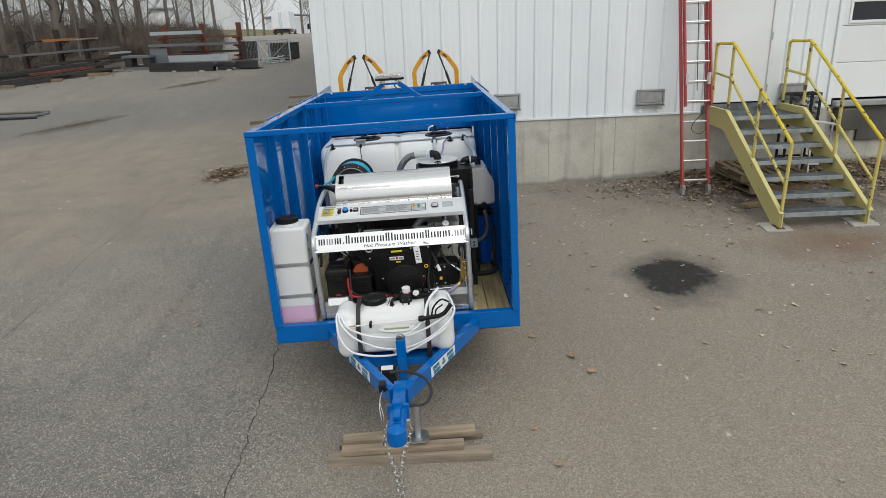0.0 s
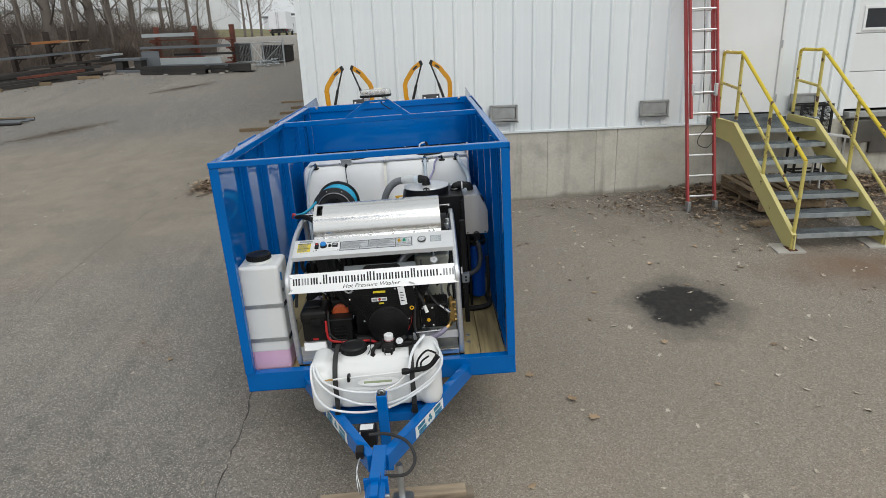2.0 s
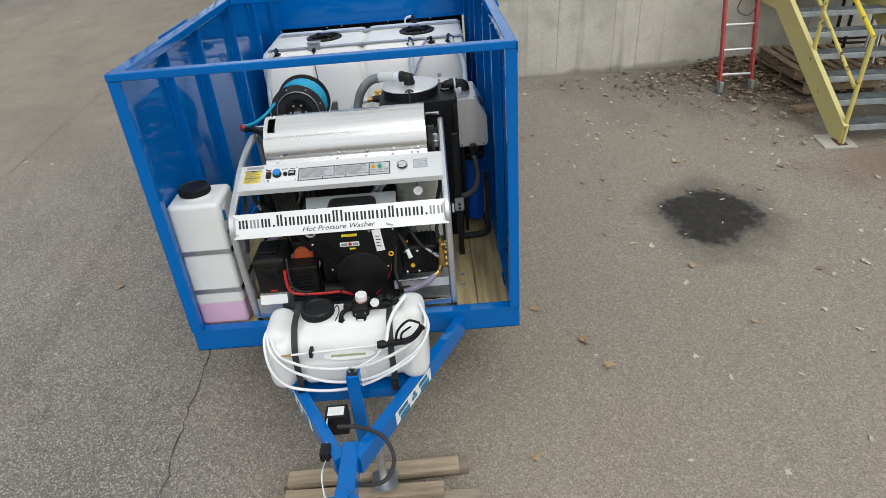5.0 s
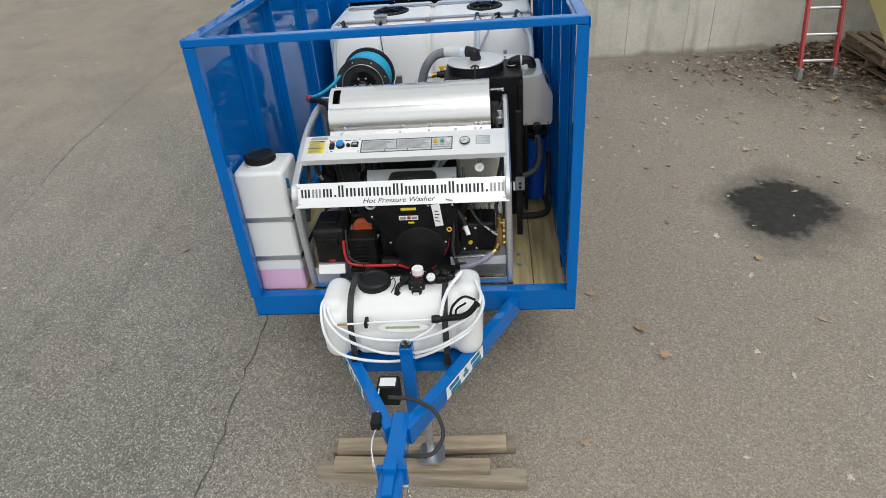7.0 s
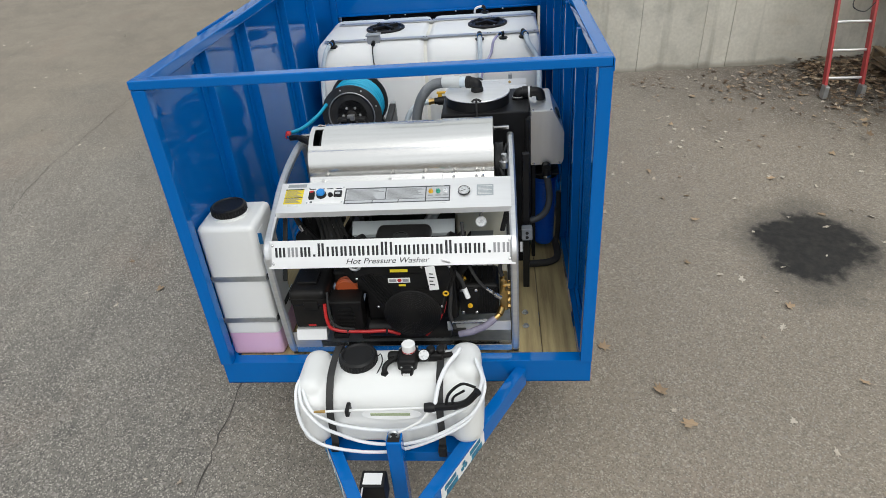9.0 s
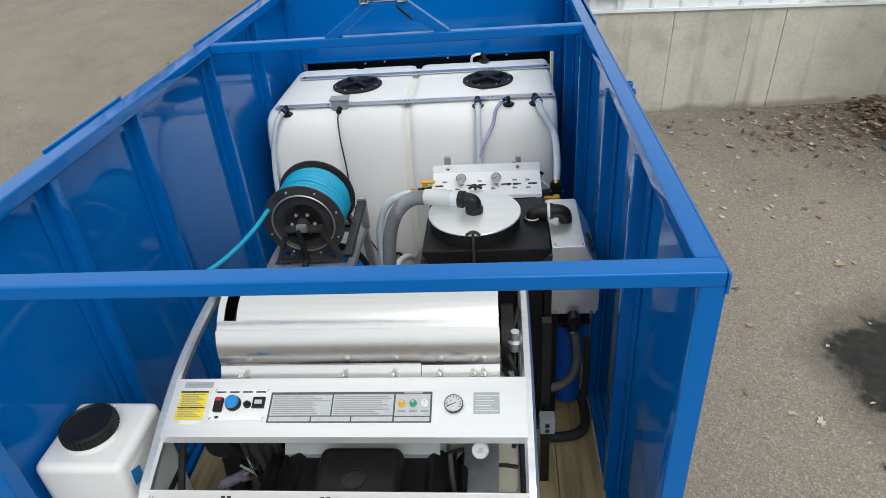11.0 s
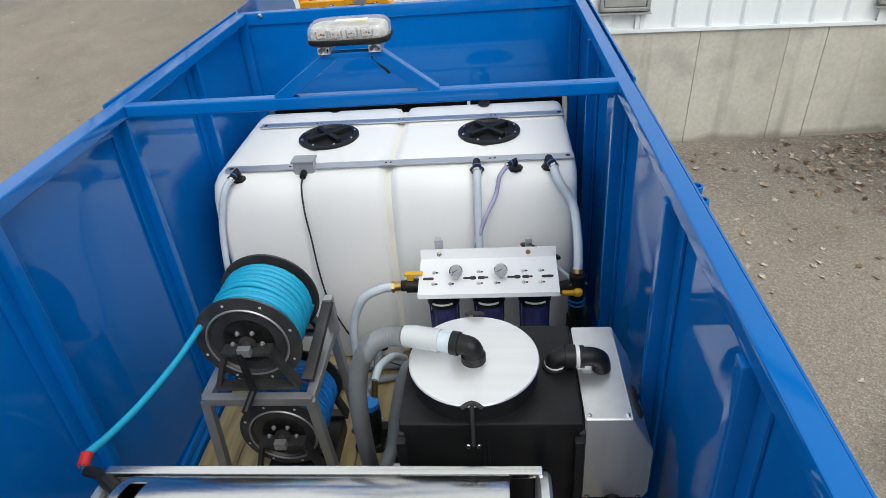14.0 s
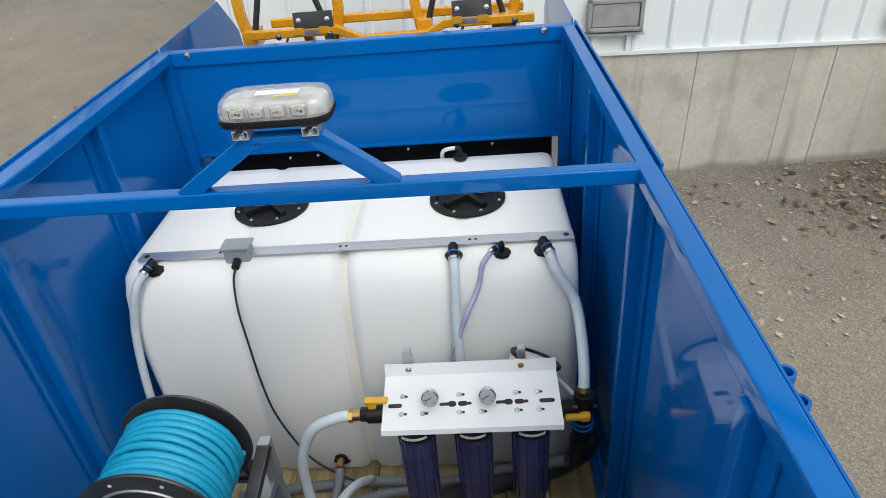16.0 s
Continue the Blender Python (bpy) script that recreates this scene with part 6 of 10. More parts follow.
for x in (0.330, 0.528):
    c = on_plate(x, 0.50, 0.036)
    ax = Vector((0, -0.88, 0.47))
    g = part("gauge", lathe(B(), [(0.012, -0.02), (0.012, 0.008), (0.026, 0.010), (0.030, 0.014), (0.030, 0.040), (0.027, 0.043)], c, ax, 28), "chromed", fs, "round chrome pressure gauge")
    part("gauge_dial", lathe(B(), [(0.0265, 0), (0.0265, 0.001)], c + ax.normalized() * 0.0433, ax, 24), "dialgrey", g)
    part("needle", box(B(), *(lambda q: ((q.x - 0.018, q.y - 0.0015, q.z - 0.0006), (q.x + 0.008, q.y + 0.0015, q.z + 0.0006)))(c + ax.normalized() * 0.0452), 0, 1, tilt(53, 0, 0) @ tilt(0, 0, 30)), "ink", g)
    for k in range(9):
        t = radians(-40 + 32.5 * k)
        q = c + ax.normalized() * 0.0447 + Vector((0.020 * math.cos(t), 0.020 * math.sin(t) * 0.60, 0.020 * math.sin(t) * 0.80))
        part("tick", box(B(), (q.x - 0.004, q.y - 0.0008, q.z - 0.0004), (q.x + 0.004, q.y + 0.0008, q.z + 0.0004), 0, 1, tilt(53, 0, 0) @ tilt(0, 0, math.degrees(t))), "ink", g)
    part("gauge_stem", rod(B(), on_plate(x, 0.46, 0.0), c, 0.012, 8), "brass", g)
    part("filler_plug", rod(B(), c + ax.normalized() * 0.026 + Vector((0, 0.47, 0.88)) * 0.0295, c + ax.normalized() * 0.026 + Vector((0, 0.47, 0.88)) * 0.034, 0.007, 10), "whiteplastic", g)
    for x0, x1, w in ((x + 0.028, x + 0.066, 0.0065), (x + 0.058, x + 0.088, 0.012), (x + 0.094, x + 0.128, 0.010), (x + 0.118, x + 0.142, 0.006)):
        part("slot", plate_slot(x0, x1, 0.435, w), "ink", fs, "dark rounded slot")
    part("slot_red", plate_slot(x + 0.122, x + 0.128, 0.435, 0.003, 0.0022), "red", fs)
for x0, x1 in ((0.176, 0.226), (0.708, 0.762)):
    part("slot", plate_slot(x0, x1, 0.435, 0.0085), "ink", fs, "dark rounded slot")
part("slot_red", plate_slot(0.214, 0.222, 0.435, 0.003, 0.0022), "red", fs)
for x in (0.225, 0.30, 0.428, 0.505, 0.628, 0.703):
    for q in (0.28, 0.60):
        if q > 0.5 and x in (0.30, 0.505):
            continue
        part("screw_slot", plate_slot(x - 0.004, x + 0.020, q, 0.0052), "ink", fs, "dark adjusting slot")
        part("plate_screw", bolt(lathe(B(), [(0.010, 0.0012), (0.010, 0.0028)], on_plate(x, q, 0.0), (0, -0.18, 0.98), 16), on_plate(x, q, 0.0015), (0, -0.18, 0.98), 0.0065, 0.006), "chrome", fs)
for x in (0.245, 0.655):
    part("top_bolt", bolt(B(), (x, 2.266, 0.985), (0, -0.95, 0.25), 0.008, 0.008), "brass" if x > 0.5 else "chrome", fs)
part("hanger", box(B(), (0.225, 2.280, 0.985), (0.265, 2.287, 1.05), 0.002), "galv", fs)
for x, z in ((0.225, 1.045), (0.645, 1.035)):
    part("hanger_post", box(B(), (x, 2.295, 0.13), (x + 0.03, 2.325, z), 0.004), "galv", fs)
part("back_rail", box(B(), (0.17, 2.286, 0.84), (0.79, 2.294, 0.92), 0.003), "white", fs)
# valves at both ends
v = part("valve_body", rod(rod(B(), (0.10, 2.13, 0.908), (0.158, 2.13, 0.908), 0.033, 14), (0.075, 2.13, 0.908), (0.10, 2.13, 0.908), 0.026, 8), "black", fs, "black ball valve with a yellow lever")
part("valve_lever", box(box(B(), (0.094, 2.120, 0.964), (0.178, 2.148, 0.978), 0.006, 3), (0.104, 2.122, 0.938), (0.134, 2.146, 0.966), 0.004), "yellow", v)
part("nipple", rod(rod(B(), (0.075, 2.13, 0.908), (0.045, 2.13, 0.905), 0.022, 12), (0.03, 2.13, 0.903), (0.045, 2.13, 0.903), 0.026, 6), "brass", v)
run([(0.04, 2.13, 0.903), (-0.02, 2.13, 0.893), (-0.12, 2.13, 0.83), (-0.185, 2.13, 0.66), (-0.19, 2.12, 0.45), (-0.175, 2.08, 0.27), (-0.10, 2.0, 0.17)], 0.021, "clearhose", fs)
v = part("valve_body", rod(rod(rod(B(), (0.875, 2.20, 0.60), (0.875, 2.20, 0.90), 0.036, 14), (0.79, 2.18, 0.84), (0.875, 2.2, 0.84), 0.03, 12), (0.875, 2.20, 0.58), (0.875, 2.20, 0.66), 0.045, 10), "black", fs, "black valve stack with a yellow lever")
part("valve_lever", box(box(B(), (0.80, 2.135, 0.822), (0.868, 2.16, 0.846), 0.009, 3), (0.852, 2.132, 0.815), (0.895, 2.165, 0.853), 0.014, 3), "yellow", v)
for z in (0.76, 0.735):
    part("seal_ring", rod(B(), (0.875, 2.20, z), (0.875, 2.20, z + 0.008), 0.040, 14), "bluehose", v)
part("hose_clamp", rod(B(), (0.875, 2.205, 0.898), (0.876, 2.215, 0.916), 0.025, 14), "brass", v)
for x, y in ((0.84, 2.165), (0.91, 2.165)):
    part("body_screw", bolt(B(), (x, y, 0.87), (0, -1, 0), 0.006, 0.006), "chrome", v)
lidax = Vector((0.36, 0.41, 0.82)).normalized()
dl_at = Vector((0.708, 2.350, 0.902))
dl = part("strainer_lid", lathe(B(), [(0.070, -0.03), (0.090, -0.026), (0.095, 0.0), (0.095, 0.022), (0.088, 0.026), (0.02, 0.027)], dl_at, lidax, 36), "whiteplastic", fs, "round white strainer lid with a black rim")
u1 = lidax.orthogonal().normalized()
u2 = lidax.cross(u1)
part("lid_rim", sweep(B(), [dl_at + lidax * 0.028 + (u1 * math.cos(t) + u2 * math.sin(t)) * 0.092 for t in [2 * math.pi * k / 40 for k in range(40)]], 0.0095, 8, closed=True), "black", dl)
part("lid_tube", rod(B(), (0.79, 2.33, 0.86), (0.85, 2.25, 0.84), 0.010, 10), "clearhose", dl)

# ---------------------------------------------------------------- black tank with a round steel lid, and the steel box beside it
made = set(bpy.data.objects)
vac = thing("vacuum_tank", "square black tank with a round steel lid and hose elbow", "tank", (0.49, 1.40, FL), TRAILER)
bm = box(B(), (0.205, 1.136, 0.008), (0.765, 1.60, 1.128), 0.012, 2)
part("body", bm, "black", vac)
for x in (0.205, 0.755):
    part("corner_bead", box(B(), (x - 0.004, 1.129, 0.2), (x + 0.016, 1.149, 1.095), 0.005), "darkgrey", vac)
for x in (0.20, 0.735):
    part("frame_rail", box(B(), (x, 1.095, 0.2), (x + 0.028, 1.125, 1.09), 0.004), "blackmetal", vac)
bm = B()
for x in (0.46, 0.475):
    box(bm, (x, 1.132, 0.93), (x + 0.006, 1.137, 1.05), 0.001)
part("moulded_slot", bm, "blackmetal", vac)
lc = (0.434, 1.352)
part("drum", lathe(B(), [(0.205, 0.0), (0.205, 0.085), (0.20, 0.09)], (*lc, 1.10), (0, 0, 1), 48), "black", vac)
lid = part("lid", lathe(B(), [(0.20, 0.0), (0.209, 0.002), (0.211, 0.007), (0.208, 0.011), (0.15, 0.0145), (0.01, 0.018)], (*lc, 1.19), (0, 0, 1), 64), "steel_panel", vac, "round satin steel lid")
el = part("lid_elbow", lathe(B(), [(0.039, 0), (0.040, 0.004), (0.040, 0.026), (0.034, 0.03), (0.034, 0.04)], (0.435, 1.335, 1.203), (0, 0, 1), 24), "black", vac, "black hose elbow on the lid")
part("elbow_bend", sweep(B(), smooth_path([(0.435, 1.335, 1.235), (0.435, 1.335, 1.246), (0.426, 1.338, 1.259), (0.402, 1.345, 1.263), (0.385, 1.35, 1.263)], 6), [0.033] * 19 + [0.034] * 6, 20), "black", el, sharp=60)
part("elbow_band", rod(B(), (0.392, 1.348, 1.263), (0.368, 1.355, 1.263), 0.039, 22), "black", el)
part("hose_cuff", rod(B(), (0.367, 1.355, 1.263), (0.325, 1.368, 1.262), 0.034, 22), "clearhose", el, "clear plastic hose cuff")
part("hose_sleeve", sweep(B(), [(0.33, 1.366, 1.262), (0.25, 1.39, 1.259), (0.212, 1.402, 1.254)], [0.038, 0.038, 0.036], 22), "sleeve", el, "white hose sleeve")
run([(0.205, 1.405, 1.251), (0.145, 1.422, 1.235), (0.085, 1.44, 1.185), (0.035, 1.455, 1.10), (0.002, 1.46, 0.97), (-0.015, 1.47, 0.78), (-0.03, 1.52, 0.48), (-0.05, 1.60, 0.24), (-0.045, 1.72, 0.165), (-0.01, 1.84, 0.20), (0.03, 1.92, 0.40), (0.09, 1.96, 0.58), (0.19, 1.95, 0.66)], 0.031, "greyhose", el, "grey corrugated vacuum hose", 26, "vacuum_hose", 0.10, 18)
for y, f in ((1.128, -1), (1.566, 1)):
    hk = part("latch_hook", sweep(B(), smooth_path([(0.404, y, 1.206), (0.418, y - f * 0.004, 1.216), (0.434, y - f * 0.008, 1.219), (0.450, y - f * 0.004, 1.216), (0.464, y, 1.206)]), 0.007, 8), "rubber", vac, "black rubber lid latch")
    part("latch_stem", rod(B(), (0.434, y - f * 0.003, 1.216), (0.434, y + f * 0.028, 1.075), 0.0065, 8), "rubber", hk)
    for dx in (-0.016, 0.016):
        part("latch_bolt", bolt(B(), (0.434 + dx, y + f * 0.030, 1.078), (0, f, 0), 0.006, 0.006), "chrome", hk)
# crossover elbows to the box
cr = part("crossover", lathe(B(), [(0.042, 0), (0.042, 0.012), (0.032, 0.016), (0.032, 0.036)], (0.698, 1.385, 1.125), (0, 0, 1), 22), "black", vac, "black crossover elbows")
part("white_seal", rod(B(), (0.698, 1.385, 1.138), (0.698, 1.385, 1.145), 0.0345, 22), "whiteplastic", cr)
part("bend", sweep(B(), smooth_path([(0.698, 1.385, 1.13), (0.698, 1.385, 1.15), (0.712, 1.385, 1.167), (0.745, 1.385, 1.169)], 6), 0.032, 20), "black", cr, sharp=60)
part("union", rod(rod(B(), (0.728, 1.385, 1.169), (0.762, 1.385, 1.169), 0.039, 22), (0.776, 1.385, 1.169), (0.790, 1.385, 1.169), 0.037, 22), "black", cr)
part("white_seal", rod(B(), (0.763, 1.385, 1.169), (0.775, 1.385, 1.169), 0.0372, 22), "whiteplastic", cr)
part("bend", sweep(B(), smooth_path([(0.78, 1.385, 1.169), (0.812, 1.385, 1.169), (0.838, 1.385, 1.158), (0.846, 1.385, 1.136), (0.848, 1.385, 1.116)], 6), 0.031, 20), "black", cr, sharp=60)

sb = thing("blower_box", "brushed stainless steel blower box with a sloped side", "box", (0.86, 1.38, 0.60), TRAILER)
poly = [(0.772, 0.745), (0.972, 0.745), (0.985, 0.775), (0.985, 0.97), (0.912, 1.115), (0.772, 1.115)]
bm = prism(B(), poly, 1.165, 1.60, "y")
bmesh.ops.bevel(bm, geom=bm.edges[:], offset=0.004, segments=2, affect="EDGES")
part("case", bm, "boxsteel", sb)
tone = Vector((0.145, 0, 0.073)).normalized()
for y in (1.27, 1.34):
    c = Vector((0.948, y, 1.043))
    part("grommet", lathe(B(), [(0.028, 0), (0.03, 0.006), (0.02, 0.012), (0.01, 0.012)], c, tone, 20), "rubber", sb)
for x, z in ((0.785, 1.103), (0.90, 1.103)):
    part("case_screw", bolt(B(), (x, 1.18, 1.115), (0, 0, 1), 0.006, 0.006), "chrome", sb)
for x in (0.79, 0.955):
    part("case_screw", bolt(B(), (x, 1.163, 0.758), (0, -1, 0), 0.006, 0.006), "chrome", sb)
for y in (1.20, 1.50):
    part("leg", box(B(), (0.78, y, 0.008), (0.805, y + 0.04, 0.745), 0.003), "blackmetal", sb)
part("drain_elbow", rod(rod(B(), (0.872, 1.135, 0.735), (0.872, 1.130, 0.685), 0.028, 16), (0.872, 1.164, 0.738), (0.872, 1.115, 0.735), 0.031, 16), "black", sb)
part("hose_clamp", rod(B(), (0.872, 1.130, 0.690), (0.873, 1.129, 0.678), 0.030, 16), "chrome", sb)
run([(0.872, 1.13, 0.69), (0.886, 1.12, 0.62), (0.892, 1.10, 0.53), (0.872, 1.08, 0.45), (0.82, 1.06, 0.405), (0.76, 1.05, 0.39)], 0.022, "hosedark", sb, "", 14, ridge=0.05)
moved(made, Matrix.Translation((0.024, -0.041, 0.113)) @ Matrix.Scale(0.957, 4))
cf = thing("canister_filter", "tall blue plastic water filter canister", "filter", (0.85, 1.22, FL), TRAILER)
part("bowl", lathe(B(), [(0.03, 0), (0.055, 0.006), (0.068, 0.03), (0.078, 0.49), (0.083, 0.495), (0.083, 0.52)], (0.858, 1.235, FL + 0.045), (0, 0, 1), 30), "filterblue", cf)
part("head", lathe(B(), [(0.088, 0), (0.088, 0.06), (0.06, 0.07)], (0.858, 1.235, FL + 0.568), (0, 0, 1), 28), "black", cf)
part("mount_plate", box(B(), (0.768, 1.112, 0.735), (0.945, 1.33, 0.745), 0.002), "blackmetal", cf)
part("mount_post", box(B(), (0.800, 1.335, FL), (0.835, 1.365, 0.745), 0.003), "blackmetal", cf)
run([(0.93, 1.26, 0.16), (0.945, 1.18, 0.15), (0.94, 1.06, 0.145), (0.89, 1.0, 0.145), (0.80, 0.98, 0.145), (0.73, 0.97, 0.15)], 0.024, "rubber", cf, name="floor_hose")
run([(0.94, 1.20, 0.15), (0.955, 1.22, 0.30), (0.955, 1.24, 0.55)], 0.018, "rubber", cf, name="riser_hose")

oc = thing("pump_canister", "black pump canister with a blue cap and white label", "canister", (-0.115, 1.90, FL), TRAILER)
lean = Vector((0.06, 0.14, 1)).normalized()
foot = Vector((-0.125, 1.875, FL + 0.045))
part("body", lathe(B(), [(0.046, 0), (0.054, 0.008), (0.056, 0.16), (0.050, 0.205), (0.030, 0.21)], foot, lean, 28), "black", oc)
part("motor_foot", box(B(), (-0.20, 1.83, FL), (-0.06, 1.93, FL + 0.06), 0.018, 3), "black", oc)
part("cap", lathe(B(), [(0.044, 0), (0.046, 0.006), (0.046, 0.030), (0.036, 0.036)], foot + lean * 0.205, lean, 22), "bluehose", oc, "blue cap")
for ang, mat, lo, hi in ((250, "label_white", 0.085, 0.165), (205, "red", 0.165, 0.185), (205, "label_white", 0.04, 0.07)):
    t = [radians(ang + q) for q in (-16, -8, 0, 8, 16)]
    bm = B()
    rows = [[bm.verts.new(foot + lean * h + Vector((0.0575 * math.cos(q), 0.0575 * math.sin(q), 0))) for q in t] for h in (lo, hi)]
    for k in range(4):
        bm.faces.new((rows[0][k], rows[0][k + 1], rows[1][k + 1], rows[1][k]))
    bmesh.ops.solidify(bm, geom=bm.faces[:], thickness=-0.001)
    part("paper_label", bm, mat, oc)
part("switch_box", box(B(), (-0.062, 1.845, FL + 0.10), (-0.012, 1.895, FL + 0.165), 0.008, 2), "black", oc)
part("gland", rod(B(), (-0.035, 1.868, FL + 0.10), (-0.035, 1.862, FL + 0.065), 0.014, 10), "galv", oc)
part("cable", sweep(B(), smooth_path([(-0.035, 1.862, FL + 0.07), (-0.03, 1.85, FL + 0.03), (0.0, 1.84, FL + 0.012), (0.08, 1.86, FL + 0.012)], 6), 0.007, 8), "rubber", oc)
part("port", rod(B(), (-0.09, 1.945, FL + 0.27), (-0.085, 1.985, FL + 0.34), 0.016, 12), "brass", oc)
part("riser", sweep(B(), smooth_path([(-0.085, 1.985, FL + 0.34), (-0.07, 2.06, FL + 0.36), (-0.03, 2.20, FL + 0.30), (0.0, 2.34, FL + 0.16)], 6), 0.019, 10), "clearhose", oc, "milky feed hose", sharp=80)

# ---------------------------------------------------------------- hose reels on a steel bench
bench = thing("reel_bench", "bare steel bench carrying two hose reels", "bench", (-0.39, 1.63, FL), TRAILER)
zb = 0.762
for y in (1.575, 2.0):
    bm = B()
    beam(bm, (-0.69, y, zb), (-0.235, y, zb), 0.04, 0.04)
    part("top_rail", bm, "benchsteel", bench)
    for a, b in (((-0.68, y, zb), (-0.72, y, FL)), ((-0.245, y, zb), (-0.205, y, FL))):
        part("leg", beam(B(), a, b, 0.04, 0.04, up=(0, 1, 0)), "benchsteel", bench)
    for x in (-0.72, -0.205):
        part("foot", box(B(), (x - 0.04, y - 0.03, FL), (x + 0.04, y + 0.03, FL + 0.006)), "benchsteel", bench)
for x in (-0.68, -0.245):
    part("side_rail", beam(B(), (x, 1.575, zb), (x, 2.0, zb), 0.04, 0.04), "benchsteel", bench)


def reel(cx, cz, y0, y1, R, mat, label, turns, zfoot):
    r = thing("hose_reel", label, "hose reel", (cx, (y0 + y1) / 2, zfoot), TRAILER, "hose reels")
    for y, f in ((y0, -1), (y1, 1)):
        d = part("flange", lathe(B(), [(0.03, 0.0), (R * 0.70, 0.0), (R * 0.74, 0.010), (R * 0.80, 0.012), (R * 0.97, 0.004), (R, 0.004), (R + 0.003, 0.0), (R, -0.006), (R * 0.95, -0.004), (0.03, -0.004)], (cx, y, cz), (0, f, 0), 56), "reelgrey", r, "black stamped reel flange")
        part("bead", sweep(B(), [(cx + R * 0.77 * math.cos(t), y + f * 0.013, cz + R * 0.77 * math.sin(t)) for t in [2 * math.pi * j / 48 for j in range(48)]], 0.005, 6, True), "benchsteel", d, "worn raised bead")
        for k in range(8):
            t = 2 * math.pi * (k + 0.4) / 8
            part("flange_hole", lathe(B(), [(0.006, 0), (0.006, 0.001)], (cx + R * 0.90 * math.cos(t), y + f * 0.009, cz + R * 0.90 * math.sin(t)), (0, f, 0), 10), "dial", d)
    part("drum", rod(B(), (cx, y0, cz), (cx, y1, cz), R * 0.5, 28), "blackmetal", r)
    rh = 0.0125
    n = int((y1 - y0 - 0.03) / (2 * rh))
    rnd = random.Random(turns)
    for layer in range(2):
        pts = []
        rr = R * 0.86 - layer * 0.022
        for k in range(n * 26):
            t = 2 * math.pi * k / 26
            q = k / 26
            pts.append((cx + (rr + 0.004 * math.sin(q * 2.1)) * math.cos(t), y0 + 0.018 + (y1 - y0 - 0.036) * (q / n) + 0.006 * math.sin(t + q), cz + (rr + 0.005 * math.sin(q * 1.7)) * math.sin(t)))
        part("hose_wrap", sweep(B(), pts, rh, 7), mat, r, "wound rubber hose", sharp=80)
    hub = part("hub", lathe(B(), [(0.036, 0), (0.036, 0.010), (0.022, 0.014), (0.016, 0.05), (0.010, 0.055)], (cx, y0 - 0.012, cz), (0, -1, 0), 18), "darksteel", r, "dark metal hub and swivel")
    for k in range(6):
        t = 2 * math.pi * k / 6
        part("hub_bolt", bolt(B(), (cx + 0.06 * math.cos(t), y0 - 0.013, cz + 0.06 * math.sin(t)), (0, -1, 0), 0.007, 0.012), "benchsteel", hub)
    part("swivel", box(B(), (cx - 0.022, y0 - 0.080, cz - 0.016), (cx + 0.030, y0 - 0.050, cz + 0.022), 0.004), "benchsteel", hub)
    # A-shaped end stands
    for y in (y0 - 0.03, y1 + 0.03):
        bm = B()
        beam(bm, (cx - 0.17, y, zfoot + 0.012), (cx + 0.18, y, zfoot + 0.012), 0.05, 0.022, 0.004)
        beam(bm, (cx - 0.16, y, zfoot + 0.02), (cx - 0.09, y, cz - 0.02), 0.05, 0.02, 0.004, up=(1, 0, 0))
        beam(bm, (cx + 0.17, y, zfoot + 0.02), (cx + 0.09, y, cz - 0.02), 0.05, 0.02, 0.004, up=(1, 0, 0))
        beam(bm, (cx - 0.10, y, cz - 0.02), (cx + 0.10, y, cz - 0.02), 0.06, 0.02, 0.004)
        part("stand", bm, "reelgrey", r, "black folded steel stand")
    return r


top_reel = reel(-0.470, 1.000, 1.655, 1.955, 0.212, "cyan", "cyan pressure hose wound on a black reel", 1, zb + 0.02)
part("crank", rod(rod(B(), (-0.485, 1.585, 1.00), (-0.46, 1.555, 0.83), 0.016, 10), (-0.46, 1.555, 0.83), (-0.475, 1.47, 0.795), 0.015, 10), "blackmetal", top_reel, "black crank arm and grip")
part("side_arm", beam(B(), (-0.265, 1.64, 0.80), (-0.225, 1.97, 0.95), 0.045, 0.03, up=(0, 0, 1)), "reelgrey", top_reel, "dark grey metal stay")
part("stay_end", box(B(), (-0.245, 1.955, 0.77), (-0.205, 1.995, 0.97), 0.004), "benchsteel", top_reel)
low_reel = reel(-0.425, 0.50, 1.63, 1.95, 0.19, "bluehose", "blue hose wound on a black reel below a bench", 2, FL + 0.11)
part("base_box", box(B(), (-0.57, 1.60, FL), (-0.27, 1.99, FL + 0.108), 0.006), "blackmetal", low_reel)
lead = thing("pressure_gun", "black pressure gun with a red coupling on a cyan hose", "spray gun", (-0.66, 0.95, 1.12), TRAILER)
run([(-0.64, 1.68, 1.085), (-0.668, 1.48, 1.068), (-0.695, 1.26, 1.080), (-0.712, 1.10, 1.108), (-0.722, 0.985, 1.142)], 0.0125, "cyan", lead, "cyan hose end", 10)
part("red_coupling", rod(B(), (-0.722, 0.985, 1.142), (-0.715, 0.945, 1.135), 0.018, 12), "red", lead)
part("steel_nipple", rod(B(), (-0.715, 0.945, 1.135), (-0.695, 0.93, 1.133), 0.011, 10), "chrome", lead)
part("grip", sweep(B(), smooth_path([(-0.695, 0.93, 1.133), (-0.64, 0.91, 1.14), (-0.58, 0.87, 1.135), (-0.52, 0.83, 1.11)]), [0.017] * 8 + [0.022] * 11, 10), "black", lead)
part("hook", box(B(), (-0.64, 0.88, 1.09), (-0.60, 0.93, 1.118), 0.004), "galv", lead)

